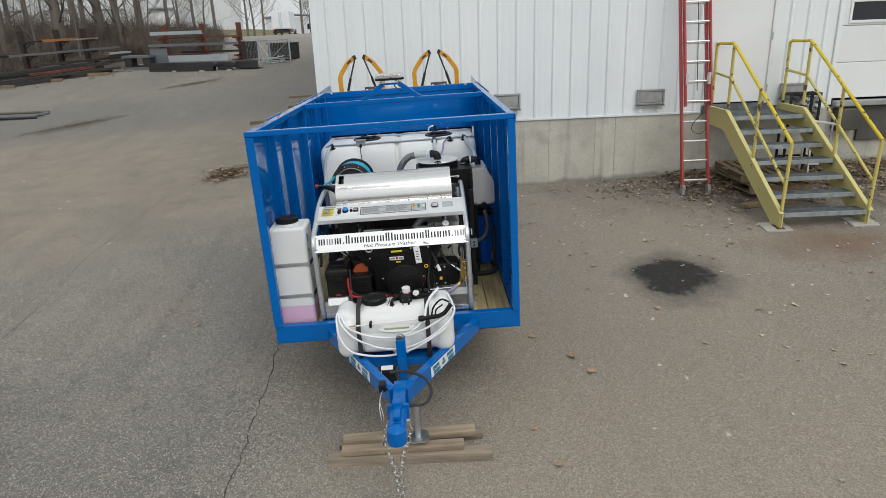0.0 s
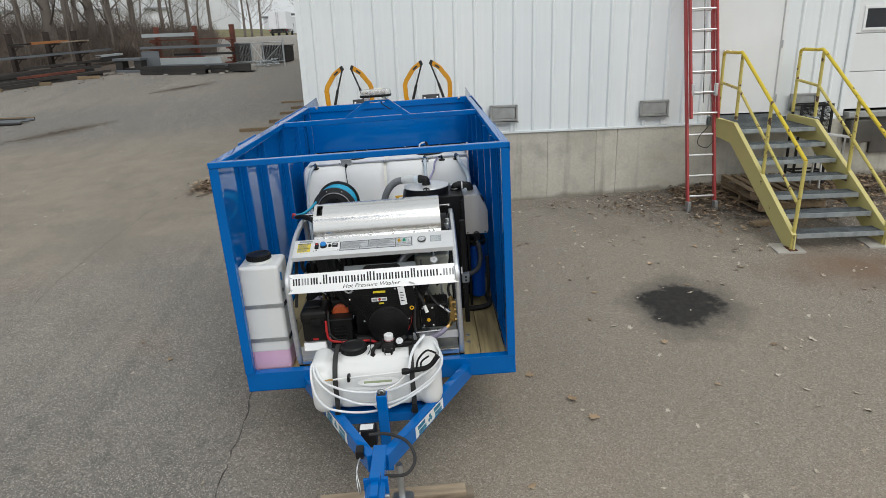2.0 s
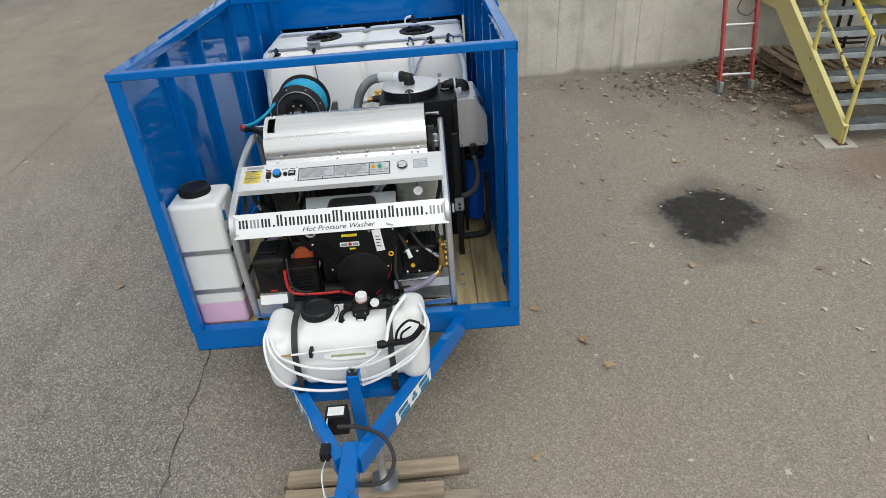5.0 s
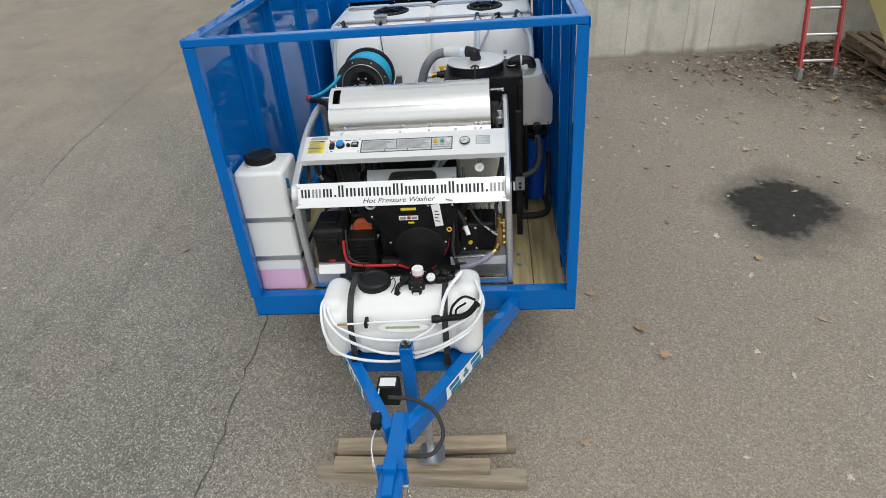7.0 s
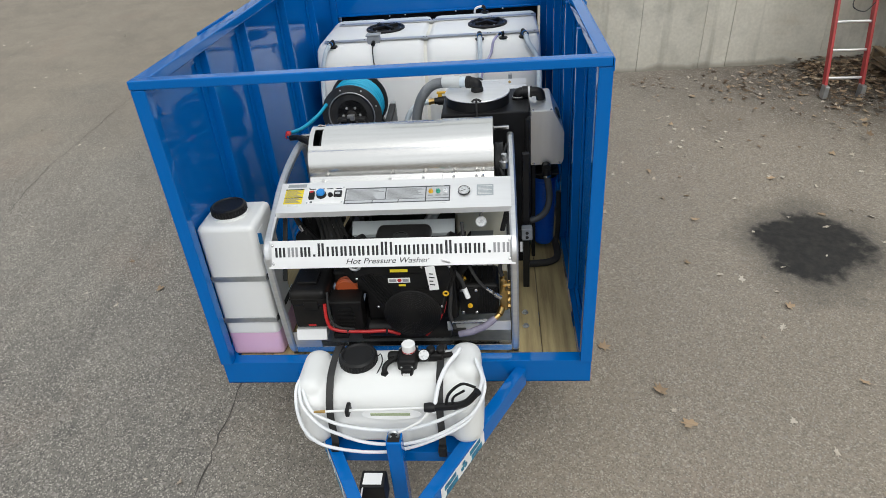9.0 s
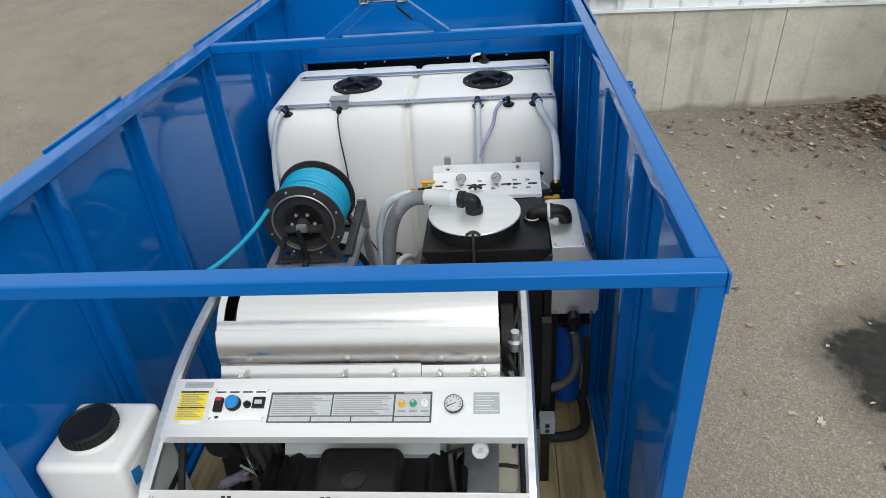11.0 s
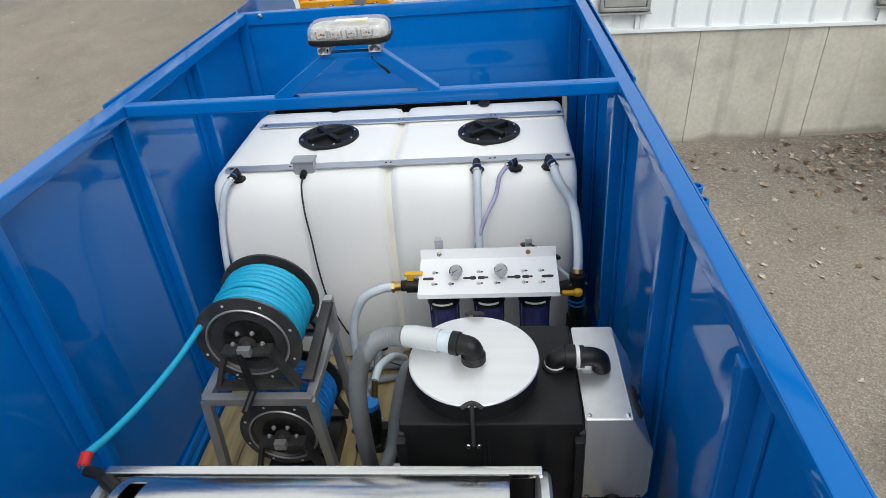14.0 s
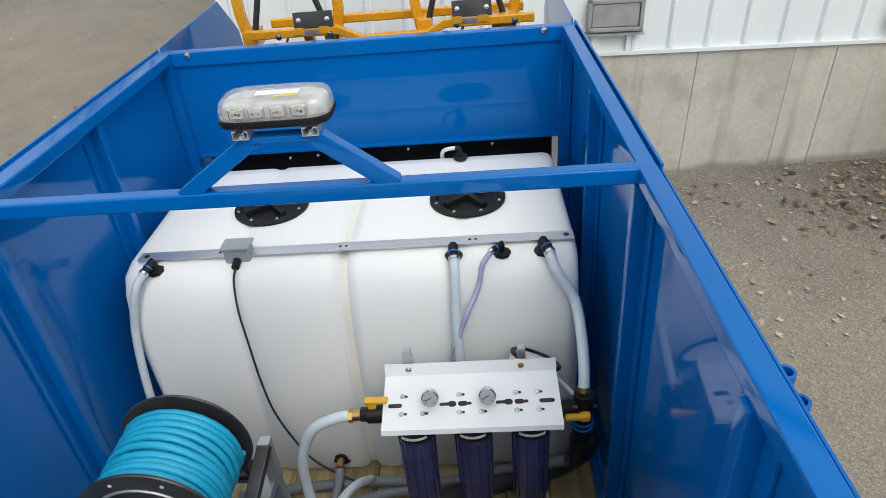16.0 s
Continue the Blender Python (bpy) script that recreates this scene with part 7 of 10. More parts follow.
# ---------------------------------------------------------------- small pump and filter parts on the floor between reel and tank
pp = thing("transfer_pump", "small black electric pump with blue and white hoses", "pump", (0.06, 1.62, FL), TRAILER)
part("motor", lathe(B(), [(0.03, 0), (0.045, 0.01), (0.045, 0.16), (0.03, 0.17)], (0.03, 1.55, FL + 0.10), (0.25, 0.97, 0.0), 22), "black", pp)
part("pump_head", box(B(), (0.03, 1.71, FL + 0.04), (0.13, 1.80, FL + 0.16), 0.012), "black", pp)
part("motor_label", box(B(), (0.02, 1.58, FL + 0.1455), (0.06, 1.66, FL + 0.1465)), "label_white", pp)
part("blue_port", rod(B(), (0.08, 1.74, FL + 0.16), (0.08, 1.72, FL + 0.21), 0.016, 12), "bluehose", pp)
part("mount", box(B(), (0.0, 1.55, FL), (0.12, 1.80, FL + 0.045), 0.006), "rubber", pp)
run([(0.10, 1.72, FL + 0.2), (0.14, 1.70, 0.42), (0.17, 1.62, 0.5), (0.16, 1.5, 0.42), (0.14, 1.36, 0.25)], 0.03, "greyhose", pp, "", 12, ridge=0.05)

# ---------------------------------------------------------------- hot pressure washer
pw = thing("pressure_washer", "stainless skid-mounted hot pressure washer with a petrol engine", "pressure washer", (0.0, 0.55, FL), TRAILER)


def wpart(name, bm, mat, label="", parent=None, sharp=35):
    return part(name, bm, mat, parent or pw, label, sharp)


for s, x in ((-1, -0.632), (1, 0.634)):
    path = [(0.98, FL + 0.02), (1.00, 0.5), (0.99, 0.90), (0.965, 1.05), (0.89, 1.10), (0.64, 1.085), (0.43, 1.04), (0.23, 0.955), (0.09, 0.895), (0.045, 0.84), (0.042, 0.76), (0.048, 0.60), (0.065, 0.34), (0.085, 0.20), (0.13, FL + 0.035)]
    path = [(x, y, z) for y, z in path]
    wpart("side_hoop", square_tube(B(), smooth_path(path, 6), (1, 0, 0), 0.040, 0.040, 0.009), "alu", "bent stainless box tube", sharp=40)
    wpart("skid_rail", box(B(), (x - 0.02, 0.10, FL), (x + 0.02, 1.02, FL + 0.04), 0.006, 3), "steel")
    wpart("side_brace", beam(B(), (x * 0.97, 0.14, 0.62), (x * 0.97, 0.44, 1.03), 0.012, 0.025, up=(1, 0, 0)), "blackmetal")
for y, z in ((0.095, 0.165), (0.97, FL)):
    wpart("cross_skid", box(B(), (-0.612, y - 0.02, z), (0.614, y + 0.02, z + 0.045), 0.005), "steel")
wpart("base_pan", box(B(), (-0.60, 0.12, 0.19), (0.61, 0.94, 0.20), 0.003), "galv")
wpart("engine_mount", box(B(), (-0.24, 0.14, 0.201), (0.28, 0.72, 0.36), 0.01), "engineblack")
wpart("front_pan", prism(B(), [(0.066, 0.212), (0.071, 0.212), (0.062, 0.325), (0.057, 0.325)], -0.605, -0.455), "alu")
# control panel: a sloping folded sheet
PA, PB = Vector((0, 0.232, 0.992)), Vector((0, 0.428, 1.067))
pd = (PB - PA).normalized()
pn = Vector((0, -pd.z, pd.y))
tiltx = math.degrees(math.atan2(pd.z, pd.y))
bm = prism(B(), [(0.232, 0.962), (0.237, 0.960), (0.239, 0.990), (0.428, 1.0625), (0.430, 1.030), (0.434, 1.030), (0.432, 1.0665), (0.428, 1.068), (0.230, 0.993)], -0.616, 0.626)
panel = wpart("control_panel", bm, "steel_panel", "folded satin steel control panel")


def on_panel(x, s, lift=0.0015):
    """A place on the panel's slope; s from its front edge to its rear edge."""
    q = PA.lerp(PB, 0.19 + 0.78 * s)
    return Vector((x if x < -0.255 else -0.255 + 1.05 * (x + 0.255), q.y, q.z)) + pn * (0.001 + lift)


def plaque(name, x0, x1, s0, s1, mat, parent, lift=0.0015, thick=0.0015, label=""):
    a = on_panel((x0 + x1) / 2, (s0 + s1) / 2, lift)
    half = (PB - PA).length * 0.78 * abs(s1 - s0) / 2
    wide = abs(x1 - x0) * (1.05 if x0 > -0.26 else 1.0)
    bm = box(B(), (a.x - wide / 2, a.y - half, a.z - thick / 2), (a.x + wide / 2, a.y + half, a.z + thick / 2), 0, 1, tilt(tiltx, 0, 0))
    return part(name, bm, mat, parent, label)


yl = plaque("warning_label", -0.585, -0.485, 0.12, 0.76, "label_yellow", panel, label="yellow warning label with fine print")
plaque("label_head", -0.585, -0.485, 0.72, 0.755, "ink", yl, 0.003)
plaque("label_rule", -0.585, -0.485, 0.37, 0.39, "ink", yl, 0.003)
for k in range(13):
    s = 0.17 + 0.042 * k
    if abs(s - 0.38) > 0.03:
        plaque("fine_print", -0.577, -0.493 - 0.012 * (k % 3), s, s + 0.014, "ink_grey", yl, 0.003)
plaque("model_plate", -0.578, -0.475, 0.84, 0.97, "palesteel", panel)
plaque("model_bar", -0.568, -0.49, 0.89, 0.925, "plateprint", panel, 0.003)
plaque("small_label", -0.56, -0.50, 0.01, 0.08, "label_white", panel)
sw = plaque("switch_plate", -0.462, -0.262, 0.10, 0.80, "label_white", panel, label="white switch plate with a blue dial")
for x in (-0.456, -0.268):
    for s in (0.14, 0.77):
        part("plate_screw", bolt(B(), on_panel(x, s, 0.002), pn, 0.004, 0.003), "chrome", sw)
for k in range(4):
    plaque("header_bar", -0.455 + 0.048 * k, -0.42 + 0.048 * k, 0.715, 0.745, "ink", sw, 0.003)
a = on_panel(-0.435, 0.43, 0.008)
rk = part("rocker", box(B(), (a.x - 0.015, a.y - 0.026, a.z - 0.01), (a.x + 0.015, a.y + 0.026, a.z + 0.01), 0.005, 2, tilt(tiltx, 0, 0)), "black", sw)
plaque("rocker_mark", -0.445, -0.425, 0.50, 0.58, "red", rk, 0.0185)
kn = part("dial_skirt", lathe(B(), [(0.027, 0), (0.026, 0.014), (0.024, 0.018)], on_panel(-0.383, 0.46, 0.002), pn, 28), "black", sw)
part("dial_knob", lathe(B(), [(0.0235, 0), (0.022, 0.014), (0.018, 0.018), (0.002, 0.019)], on_panel(-0.383, 0.46, 0.018), pn, 28), "knob", kn, "bright blue dial knob")
part("key_switch", lathe(B(), [(0.013, 0), (0.012, 0.012), (0.006, 0.02)], on_panel(-0.333, 0.44, 0.002), pn, 12), "black", sw)
hm = plaque("hour_meter", -0.314, -0.272, 0.36, 0.60, "black", sw, 0.006, 0.010)
plaque("meter_window", -0.306, -0.280, 0.44, 0.53, "label_grey", hm, 0.0125)
plaque("key_tag", -0.44, -0.428, 0.14, 0.19, "ink", sw, 0.004)
ip = plaque("instruction_plate", -0.255, 0.282, 0.05, 0.72, "plateedge", panel, label="grey printed instruction plate")
plaque("text_panel", -0.248, -0.047, 0.20, 0.66, "plategrey", ip, 0.003)
plaque("text_panel", -0.042, 0.157, 0.20, 0.66, "plategrey", ip, 0.003)
for a0, a1 in ((-0.248, -0.112), (-0.107, 0.02), (0.025, 0.157)):
    plaque("text_panel", a0, a1, 0.075, 0.175, "plategrey", ip, 0.003)
plaque("nozzle_panel", 0.163, 0.276, 0.19, 0.66, "plategrey", ip, 0.003)
plaque("text_panel", 0.163, 0.276, 0.075, 0.165, "plategrey", ip, 0.003)
rnd = random.Random(5)
for col0, col1 in ((-0.243, -0.052), (-0.037, 0.152)):
    for k in range(9):
        s = 0.23 + 0.047 * k
        plaque("fine_print", col0, col1 - rnd.uniform(0, 0.06), s, s + 0.016, "plateprint", ip, 0.0045)
plaque("head_print", 0.19, 0.25, 0.68, 0.70, "plategrey", ip, 0.003)
for x, m in ((0.185, "yellow"), (0.222, "green"), (0.259, "white")):
    nz = part("spray_nozzle", lathe(B(), [(0.013, 0), (0.013, 0.008), (0.009, 0.01), (0.009, 0.02), (0.004, 0.021)], on_panel(x, 0.45, 0.002), pn, 8), m, panel, {"yellow": "amber spray nozzle", "green": "green spray nozzle", "white": "white spray nozzle"}[m])
    part("nozzle_tip", lathe(B(), [(0.004, 0), (0.004, 0.002)], on_panel(x, 0.45, 0.0235), pn, 8), "chrome", nz)
    plaque("nozzle_print", x - 0.013, x + 0.013, 0.27, 0.31, "plateprint", ip, 0.0045)
pg = part("pressure_gauge", lathe(B(), [(0.029, 0), (0.032, 0.004), (0.032, 0.010), (0.030, 0.012), (0.0295, 0.008)], on_panel(0.352, 0.44, 0.001), pn, 36), "darksteel", panel, "round pressure gauge with a white dial")
part("gauge_dial", lathe(B(), [(0.0295, 0), (0.0295, 0.001)], on_panel(0.352, 0.44, 0.0095), pn, 36), "dial", pg)
for k in range(11):
    t = radians(-30 + 24 * k)
    c = on_panel(0.352 + 0.023 * math.cos(t), 0.44 + 0.023 * math.sin(t) / (0.78 * (PB - PA).length), 0.011)
    part("tick", box(B(), (c.x - 0.004, c.y - 0.0009, c.z - 0.0004), (c.x + 0.004, c.y + 0.0009, c.z + 0.0004), 0, 1, tilt(tiltx, 0, 0) @ tilt(0, 0, math.degrees(t))), "ink", pg)
c = on_panel(0.348, 0.42, 0.0115)
part("needle", box(B(), (c.x - 0.020, c.y - 0.0012, c.z - 0.0005), (c.x + 0.014, c.y + 0.0012, c.z + 0.0005), 0, 1, tilt(tiltx, 0, 0) @ tilt(0, 0, 24)), "ink", pg)
np_ = plaque("notice_plate", 0.415, 0.498, 0.24, 0.70, "palesteel", panel)
for k in range(7):
    plaque("faint_print", 0.421, 0.492 - 0.01 * (k % 3), 0.29 + 0.055 * k, 0.300 + 0.055 * k, "label_white", np_, 0.003)
plaque("corner_label", 0.225, 0.262, -0.02, 0.045, "label_white", panel)
# burner: a wrapped stainless cylinder in two sheets
ax, ay, az, R = (1, 0, 0), 0.698, 1.088, 0.196
def shell(x0, x1, r, a0=-35, a1=215, holes=()):
    """A rolled sheet, 4 mm thick, about the burner's axis; holes: x from, x to, angle from, angle to."""
    bm = B()
    xs = sorted({x0, x1, *[h[0] for h in holes], *[h[1] for h in holes]})
    angles = list(range(a0, a1 + 1, 5))
    def grid(rr):
        return [[bm.verts.new((x, ay + rr * math.cos(radians(t)), az + rr * math.sin(radians(t)))) for t in angles] for x in xs]
    outer, inner = grid(r), grid(r - 0.004)
    solid = {(i, k) for i in range(len(xs) - 1) for k in range(len(angles) - 1)
             if not any(h[0] <= (xs[i] + xs[i + 1]) / 2 <= h[1] and h[2] <= angles[k] + 2.5 <= h[3] for h in holes)}
    for i, k in solid:
        bm.faces.new((outer[i][k], outer[i + 1][k], outer[i + 1][k + 1], outer[i][k + 1]))
        bm.faces.new((inner[i][k], inner[i][k + 1], inner[i + 1][k + 1], inner[i + 1][k]))
        for (di, dk), (p, q) in (((-1, 0), ((i, k), (i, k + 1))), ((1, 0), ((i + 1, k), (i + 1, k + 1))), ((0, -1), ((i, k), (i + 1, k))), ((0, 1), ((i, k + 1), (i + 1, k + 1)))):
            if (i + di, k + dk) not in solid:
                bm.faces.new((outer[p[0]][p[1]], outer[q[0]][q[1]], inner[q[0]][q[1]], inner[p[0]][p[1]]))
    bmesh.ops.recalc_face_normals(bm, faces=bm.faces[:])
    return bm
cyl = wpart("burner_wrap", shell(-0.475, 0.262, R, -35, 250, [(-0.449, -0.403, 100, 135), (-0.449, -0.403, 60, 90)]), "steel", "polished stainless burner wrap", sharp=50)
cyl2 = wpart("burner_wrap", shell(0.258, 0.538, R + 0.005, -35, 250), "steel", "polished stainless burner wrap", sharp=50)
for c, x0, x1, r in ((cyl, -0.477, 0.258, R + 0.006), (cyl2, 0.261, 0.541, R + 0.011)):
    part("lap_sheet", shell(x0, x1, r, 145, 250), "steel", c, "lapped lower sheet", sharp=50)
for c, x0, x1 in ((cyl, -0.45, 0.25), (cyl2, 0.265, 0.535)):
    part("wrap_skirt", prism(B(), [(0.4960, 1.070), (0.4930, 1.070), (0.447, 1.002), (0.450, 1.002)], (x0 - 0.026 if c is cyl else x0 - 0.003), x1 + (0.010 if c is cyl else 0.004)), "steel", c, "flat lower skirt of the wrap")
    for x in (x0 + 0.06, (x0 + x1) / 2 + 0.08, x1 - 0.09):
        part("wrap_tab", box(B(), (x - 0.010, 0.4345, 1.045), (x + 0.010, 0.452, 1.071), 0.003), "steel", c)
        part("wrap_bolt", bolt(B(), (x, 0.443, 1.071), (0, 0, 1), 0.005, 0.007), "steel", c)
for x, s in ((-0.472, -1), (0.535, 1)):
    e = wpart("burner_end", lathe(B(), [(R - 0.004, 0), (R - 0.004, 0.004), (0.02, 0.004)], (x, ay, az), (s, 0, 0), 48), "steel" if s < 0 else "blackmetal")
wpart("burner_drum", rod(B(), (-0.43, ay, az - 0.02), (0.52, ay, az - 0.02), R - 0.03, 32), "blackmetal")
# fan housing and pipes at the right end
bl = wpart("burner_blower", lathe(B(), [(0.04, 0), (0.13, 0.004), (0.13, 0.05), (0.05, 0.055)], (0.542, 0.72, 1.0), (1, 0, 0), 26), "black", "black burner blower")
fr = wpart("fuel_filter", lathe(B(), [(0.02, 0), (0.03, 0.004), (0.03, 0.04), (0.016, 0.045), (0.016, 0.08)], (0.595, 0.62, 1.03), (0, 0, 1), 16), "alu", "pale metal fuel filter head")
for k, pts in enumerate([[(0.57, 0.55, 1.06), (0.60, 0.52, 0.98), (0.60, 0.48, 0.85), (0.57, 0.45, 0.72)], [(0.585, 0.66, 1.08), (0.61, 0.72, 1.12), (0.60, 0.80, 1.05), (0.58, 0.80, 0.85)], [(0.55, 0.60, 0.95), (0.59, 0.50, 0.93), (0.61, 0.42, 0.88), (0.58, 0.40, 0.75)]]):
    wpart("burner_pipe", sweep(B(), smooth_path(pts), 0.009, 8), "rubber")
wpart("rear_cross", box(B(), (-0.62, 0.90, 1.14), (0.63, 0.93, 1.16), 0.005), "steel")
for x in (-0.44, 0.44):
    wpart("burner_saddle", box(B(), (x, 0.5, 0.86), (x + 0.04, 0.9, 0.97), 0.004), "blackmetal")
# name bar across the front
NB = Matrix.Translation((0, 0.050, 0.845)) @ tilt(-25, 0, 0).to_4x4()


def on_bar(bm):
    """From the bar's own upright plane to its place, leaning back."""
    bm.transform(NB)
    return bm


nb = wpart("name_bar", on_bar(box(B(), (-0.632, -0.003, -0.073), (0.640, 0.003, 0.073), 0.002)), "steel_panel", "satin steel name bar")
for x in (-0.605, 0.612):
    for z in (-0.045, 0.05):
        part("bar_screw", on_bar(bolt(B(), (x, -0.003, z), (0, -1, 0), 0.006, 0.006)), "chrome", nb)
# the web address is a trade name, so it stands as plain upright strokes of the letters' size and weight
x = -0.592
STROKES = {"m": (3, 0.050), "n": (2, 0.050), "i": (1, 0.050), "N": (2, 0.068), "I": (1, 0.066), ".": (1, 0.012)}
for k, kind in enumerate("mmm.NinnnninNInnnninNiinni.nnm"):
    count, h = STROKES[kind]
    tone = "ink_grey" if k in (1, 27, 28, 29) else "ink"
    for j in range(count):
        part("letter_stroke", on_bar(box(B(), (x, -0.0050, -0.012), (x + 0.0118, -0.0035, -0.012 + h), 0.0)), tone, nb)
        x += 0.0118 + (0.0085 if j < count - 1 else 0.0)
    x += 0.0140
words("tagline", "Hot Pressure Washer", 0.040, (-0.012, 0.050 - 0.0215, 0.845 - 0.036), "ink", nb, tilt(65, 0, 0), 0.3, 0.43)
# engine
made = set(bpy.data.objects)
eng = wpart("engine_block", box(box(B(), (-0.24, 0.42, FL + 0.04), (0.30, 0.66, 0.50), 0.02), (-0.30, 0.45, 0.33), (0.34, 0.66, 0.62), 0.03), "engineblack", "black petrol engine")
shroud = [(-0.285, 0.53), (-0.262, 0.60), (-0.13, 0.66), (0.17, 0.66), (0.285, 0.615), (0.305, 0.52), (0.255, 0.40), (0.215, 0.24), (0.15, 0.125), (-0.06, 0.115), (-0.125, 0.21), (-0.165, 0.34)]
bm = prism(B(), shroud, 0.335, 0.43, "y")
bmesh.ops.bevel(bm, geom=[e for e in bm.edges if all(v.co.y < 0.34 for v in e.verts)], offset=0.022, segments=3, affect="EDGES")
part("fan_shroud", bm, "engineblack", eng, "black moulded fan shroud")
FX, FZ = 0.042, 0.285
fan = part("fan_screen", lathe(B(), [(0.166, 0), (0.166, 0.016), (0.158, 0.022), (0.05, 0.030), (0.045, 0.032), (0.003, 0.032)], (FX, 0.335, FZ), (0, -1, 0), 56), "engineblack", eng, "round slotted fan screen")
for k in range(9):
    rr = 0.058 + 0.0118 * k
    part("screen_ring", sweep(B(), [(FX + rr * math.cos(t), 0.3055 + 0.0009 * k, FZ + rr * math.sin(t)) for t in [2 * math.pi * j / 40 for j in range(40)]], 0.0018, 5, True), "engineblack", fan)
for k in range(24):
    t = 2 * math.pi * k / 24
    part("screen_spoke", beam(B(), (FX + 0.05 * math.cos(t), 0.3045, FZ + 0.05 * math.sin(t)), (FX + 0.155 * math.cos(t), 0.3125, FZ + 0.155 * math.sin(t)), 0.0025, 0.0025, 0, up=(0, 1, 0)), "engineblack", fan)
for k in range(6):
    o = 0.0165 * k
    part("shroud_fin", beam(B(), (-0.245 + o, 0.331, 0.545 + o * 0.2), (-0.125 + o * 0.72, 0.331, 0.34 + o * 0.9), 0.0055, 0.009, 0.001, up=(0, 1, 0)), "engineblack", eng)
for a, b in (((-0.15, 0.555), (0.215, 0.555)), ((-0.15, 0.555), (-0.07, 0.450)), ((0.215, 0.555), (0.15, 0.450)), ((-0.07, 0.450), (0.15, 0.450)), ((-0.12, 0.54), (-0.05, 0.462)), ((0.185, 0.54), (0.135, 0.462))):
    part("shroud_ridge", beam(B(), (a[0], 0.332, a[1]), (b[0], 0.332, b[1]), 0.006, 0.007, 0.001, up=(0, 1, 0)), "engineblack", eng)
for x, z in ((-0.155, 0.33), (0.215, 0.325), (-0.255, 0.53), (0.275, 0.60), (0.12, 0.60), (-0.05, 0.64)):
    part("shroud_screw", bolt(B(), (x, 0.334, z), (0, -1, 0), 0.006, 0.008), "chrome", eng)
el = part("engine_label", box(B(), (-0.078, 0.329, 0.500), (0.048, 0.332, 0.532), 0.001, 1), "label_white", eng, "engine maker's label")
part("label_bar", box(B(), (-0.070, 0.3272, 0.507), (-0.030, 0.3284, 0.525)), "ink_grey", el)
part("label_dot", lathe(B(), [(0.012, 0), (0.012, 0.001)], (-0.012, 0.3285, 0.517), (0, -1, 0), 14), "red", el)
part("label_bar", box(B(), (0.006, 0.3272, 0.507), (0.040, 0.3284, 0.525)), "ink_grey", el)
part("yellow_label", box(B(), (-0.060, 0.329, 0.572), (0.040, 0.332, 0.590), 0), "label_yellow", eng)
part("yellow_mark", box(B(), (-0.02, 0.331, 0.474), (0.02, 0.3325, 0.486), 0), "label_yellow", eng)
tg = part("hang_tag", box(B(), (0.150, 0.300, 0.465), (0.205, 0.302, 0.625), 0.001, 1, tilt(0, -6, 0)), "label_white", eng, "white paper hang tag")
for k in range(4):
    part("tag_mark", box(B(), (0.162, 0.2985, 0.50 + 0.024 * k), (0.192 - 0.008 * (k % 2), 0.2992, 0.507 + 0.024 * k), 0, 1, tilt(0, 8, 0)), "ink", tg)
for s in (-1, 1):
    cyl_ = part("cylinder_head", box(B(), (s * 0.20, 0.44, 0.44), (s * 0.37, 0.66, 0.62), 0.02, 2, tilt(0, s * 32, 0)), "engineblack", eng)
    for k in range(5):
        part("cooling_fin", box(B(), (s * (0.21 + 0.03 * k), 0.43, 0.45), (s * (0.216 + 0.03 * k), 0.67, 0.64), 0, 1, tilt(0, s * 32, 0)), "engineblack", cyl_)
af = part("air_cleaner", box(B(), (-0.155, 0.37, 0.64), (0.165, 0.62, 0.73), 0.04, 4), "engineblack", eng, "black air cleaner cover")
part("cover_mark", lathe(B(), [(0.045, 0), (0.045, 0.003), (0.035, 0.004), (0.035, 0.001)], (0.0, 0.46, 0.73), (0, 0, 1), 24), "blackmetal", af)
for x, z in ((0.245, 0.425),):
    part("dipstick", sweep(B(), [(x + 0.014 * math.cos(t), 0.322, z + 0.014 * math.sin(t)) for t in [2 * math.pi * j / 14 for j in range(14)]], 0.005, 6, True), "yellow", eng)
part("lift_eye", sweep(B(), [(-0.255 + 0.028 * math.cos(t), 0.33, 0.615 + 0.022 * math.sin(t)) for t in [2 * math.pi * j / 16 for j in range(16)]], 0.008, 6, True), "alu", eng)
part("lift_eye", beam(B(), (0.24, 0.31, 0.66), (0.31, 0.33, 0.62), 0.018, 0.012), "alu", eng)
# engine, then battery and pump below: shrunk towards the camera to fit its view
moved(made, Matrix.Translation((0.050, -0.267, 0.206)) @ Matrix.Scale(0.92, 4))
made = set(bpy.data.objects)
# battery and its box
bm = box(B(), (-0.650, 0.272, 0.222), (-0.462, 0.52, 0.41), 0.014, 3)
bt = wpart("battery_box", bm, "engineblack", "black battery box with a red cable")
bm = box(B(), (-0.658, 0.262, 0.375), (-0.440, 0.55, 0.485), 0.03, 3)
part("box_lid", bm, "engineblack", bt)
part("lid_boss", box(B(), (-0.575, 0.252, 0.365), (-0.49, 0.275, 0.425), 0.008, 2), "engineblack", bt)
part("lid_boss", box(B(), (-0.62, 0.34, 0.483), (-0.50, 0.46, 0.502), 0.008, 2), "engineblack", bt)
part("lid_ridge", box(B(), (-0.655, 0.258, 0.432), (-0.445, 0.268, 0.440), 0.003), "engineblack", bt)
part("maker_tag", box(B(), (-0.575, 0.2690, 0.236), (-0.53, 0.2712, 0.250)), "red", bt)
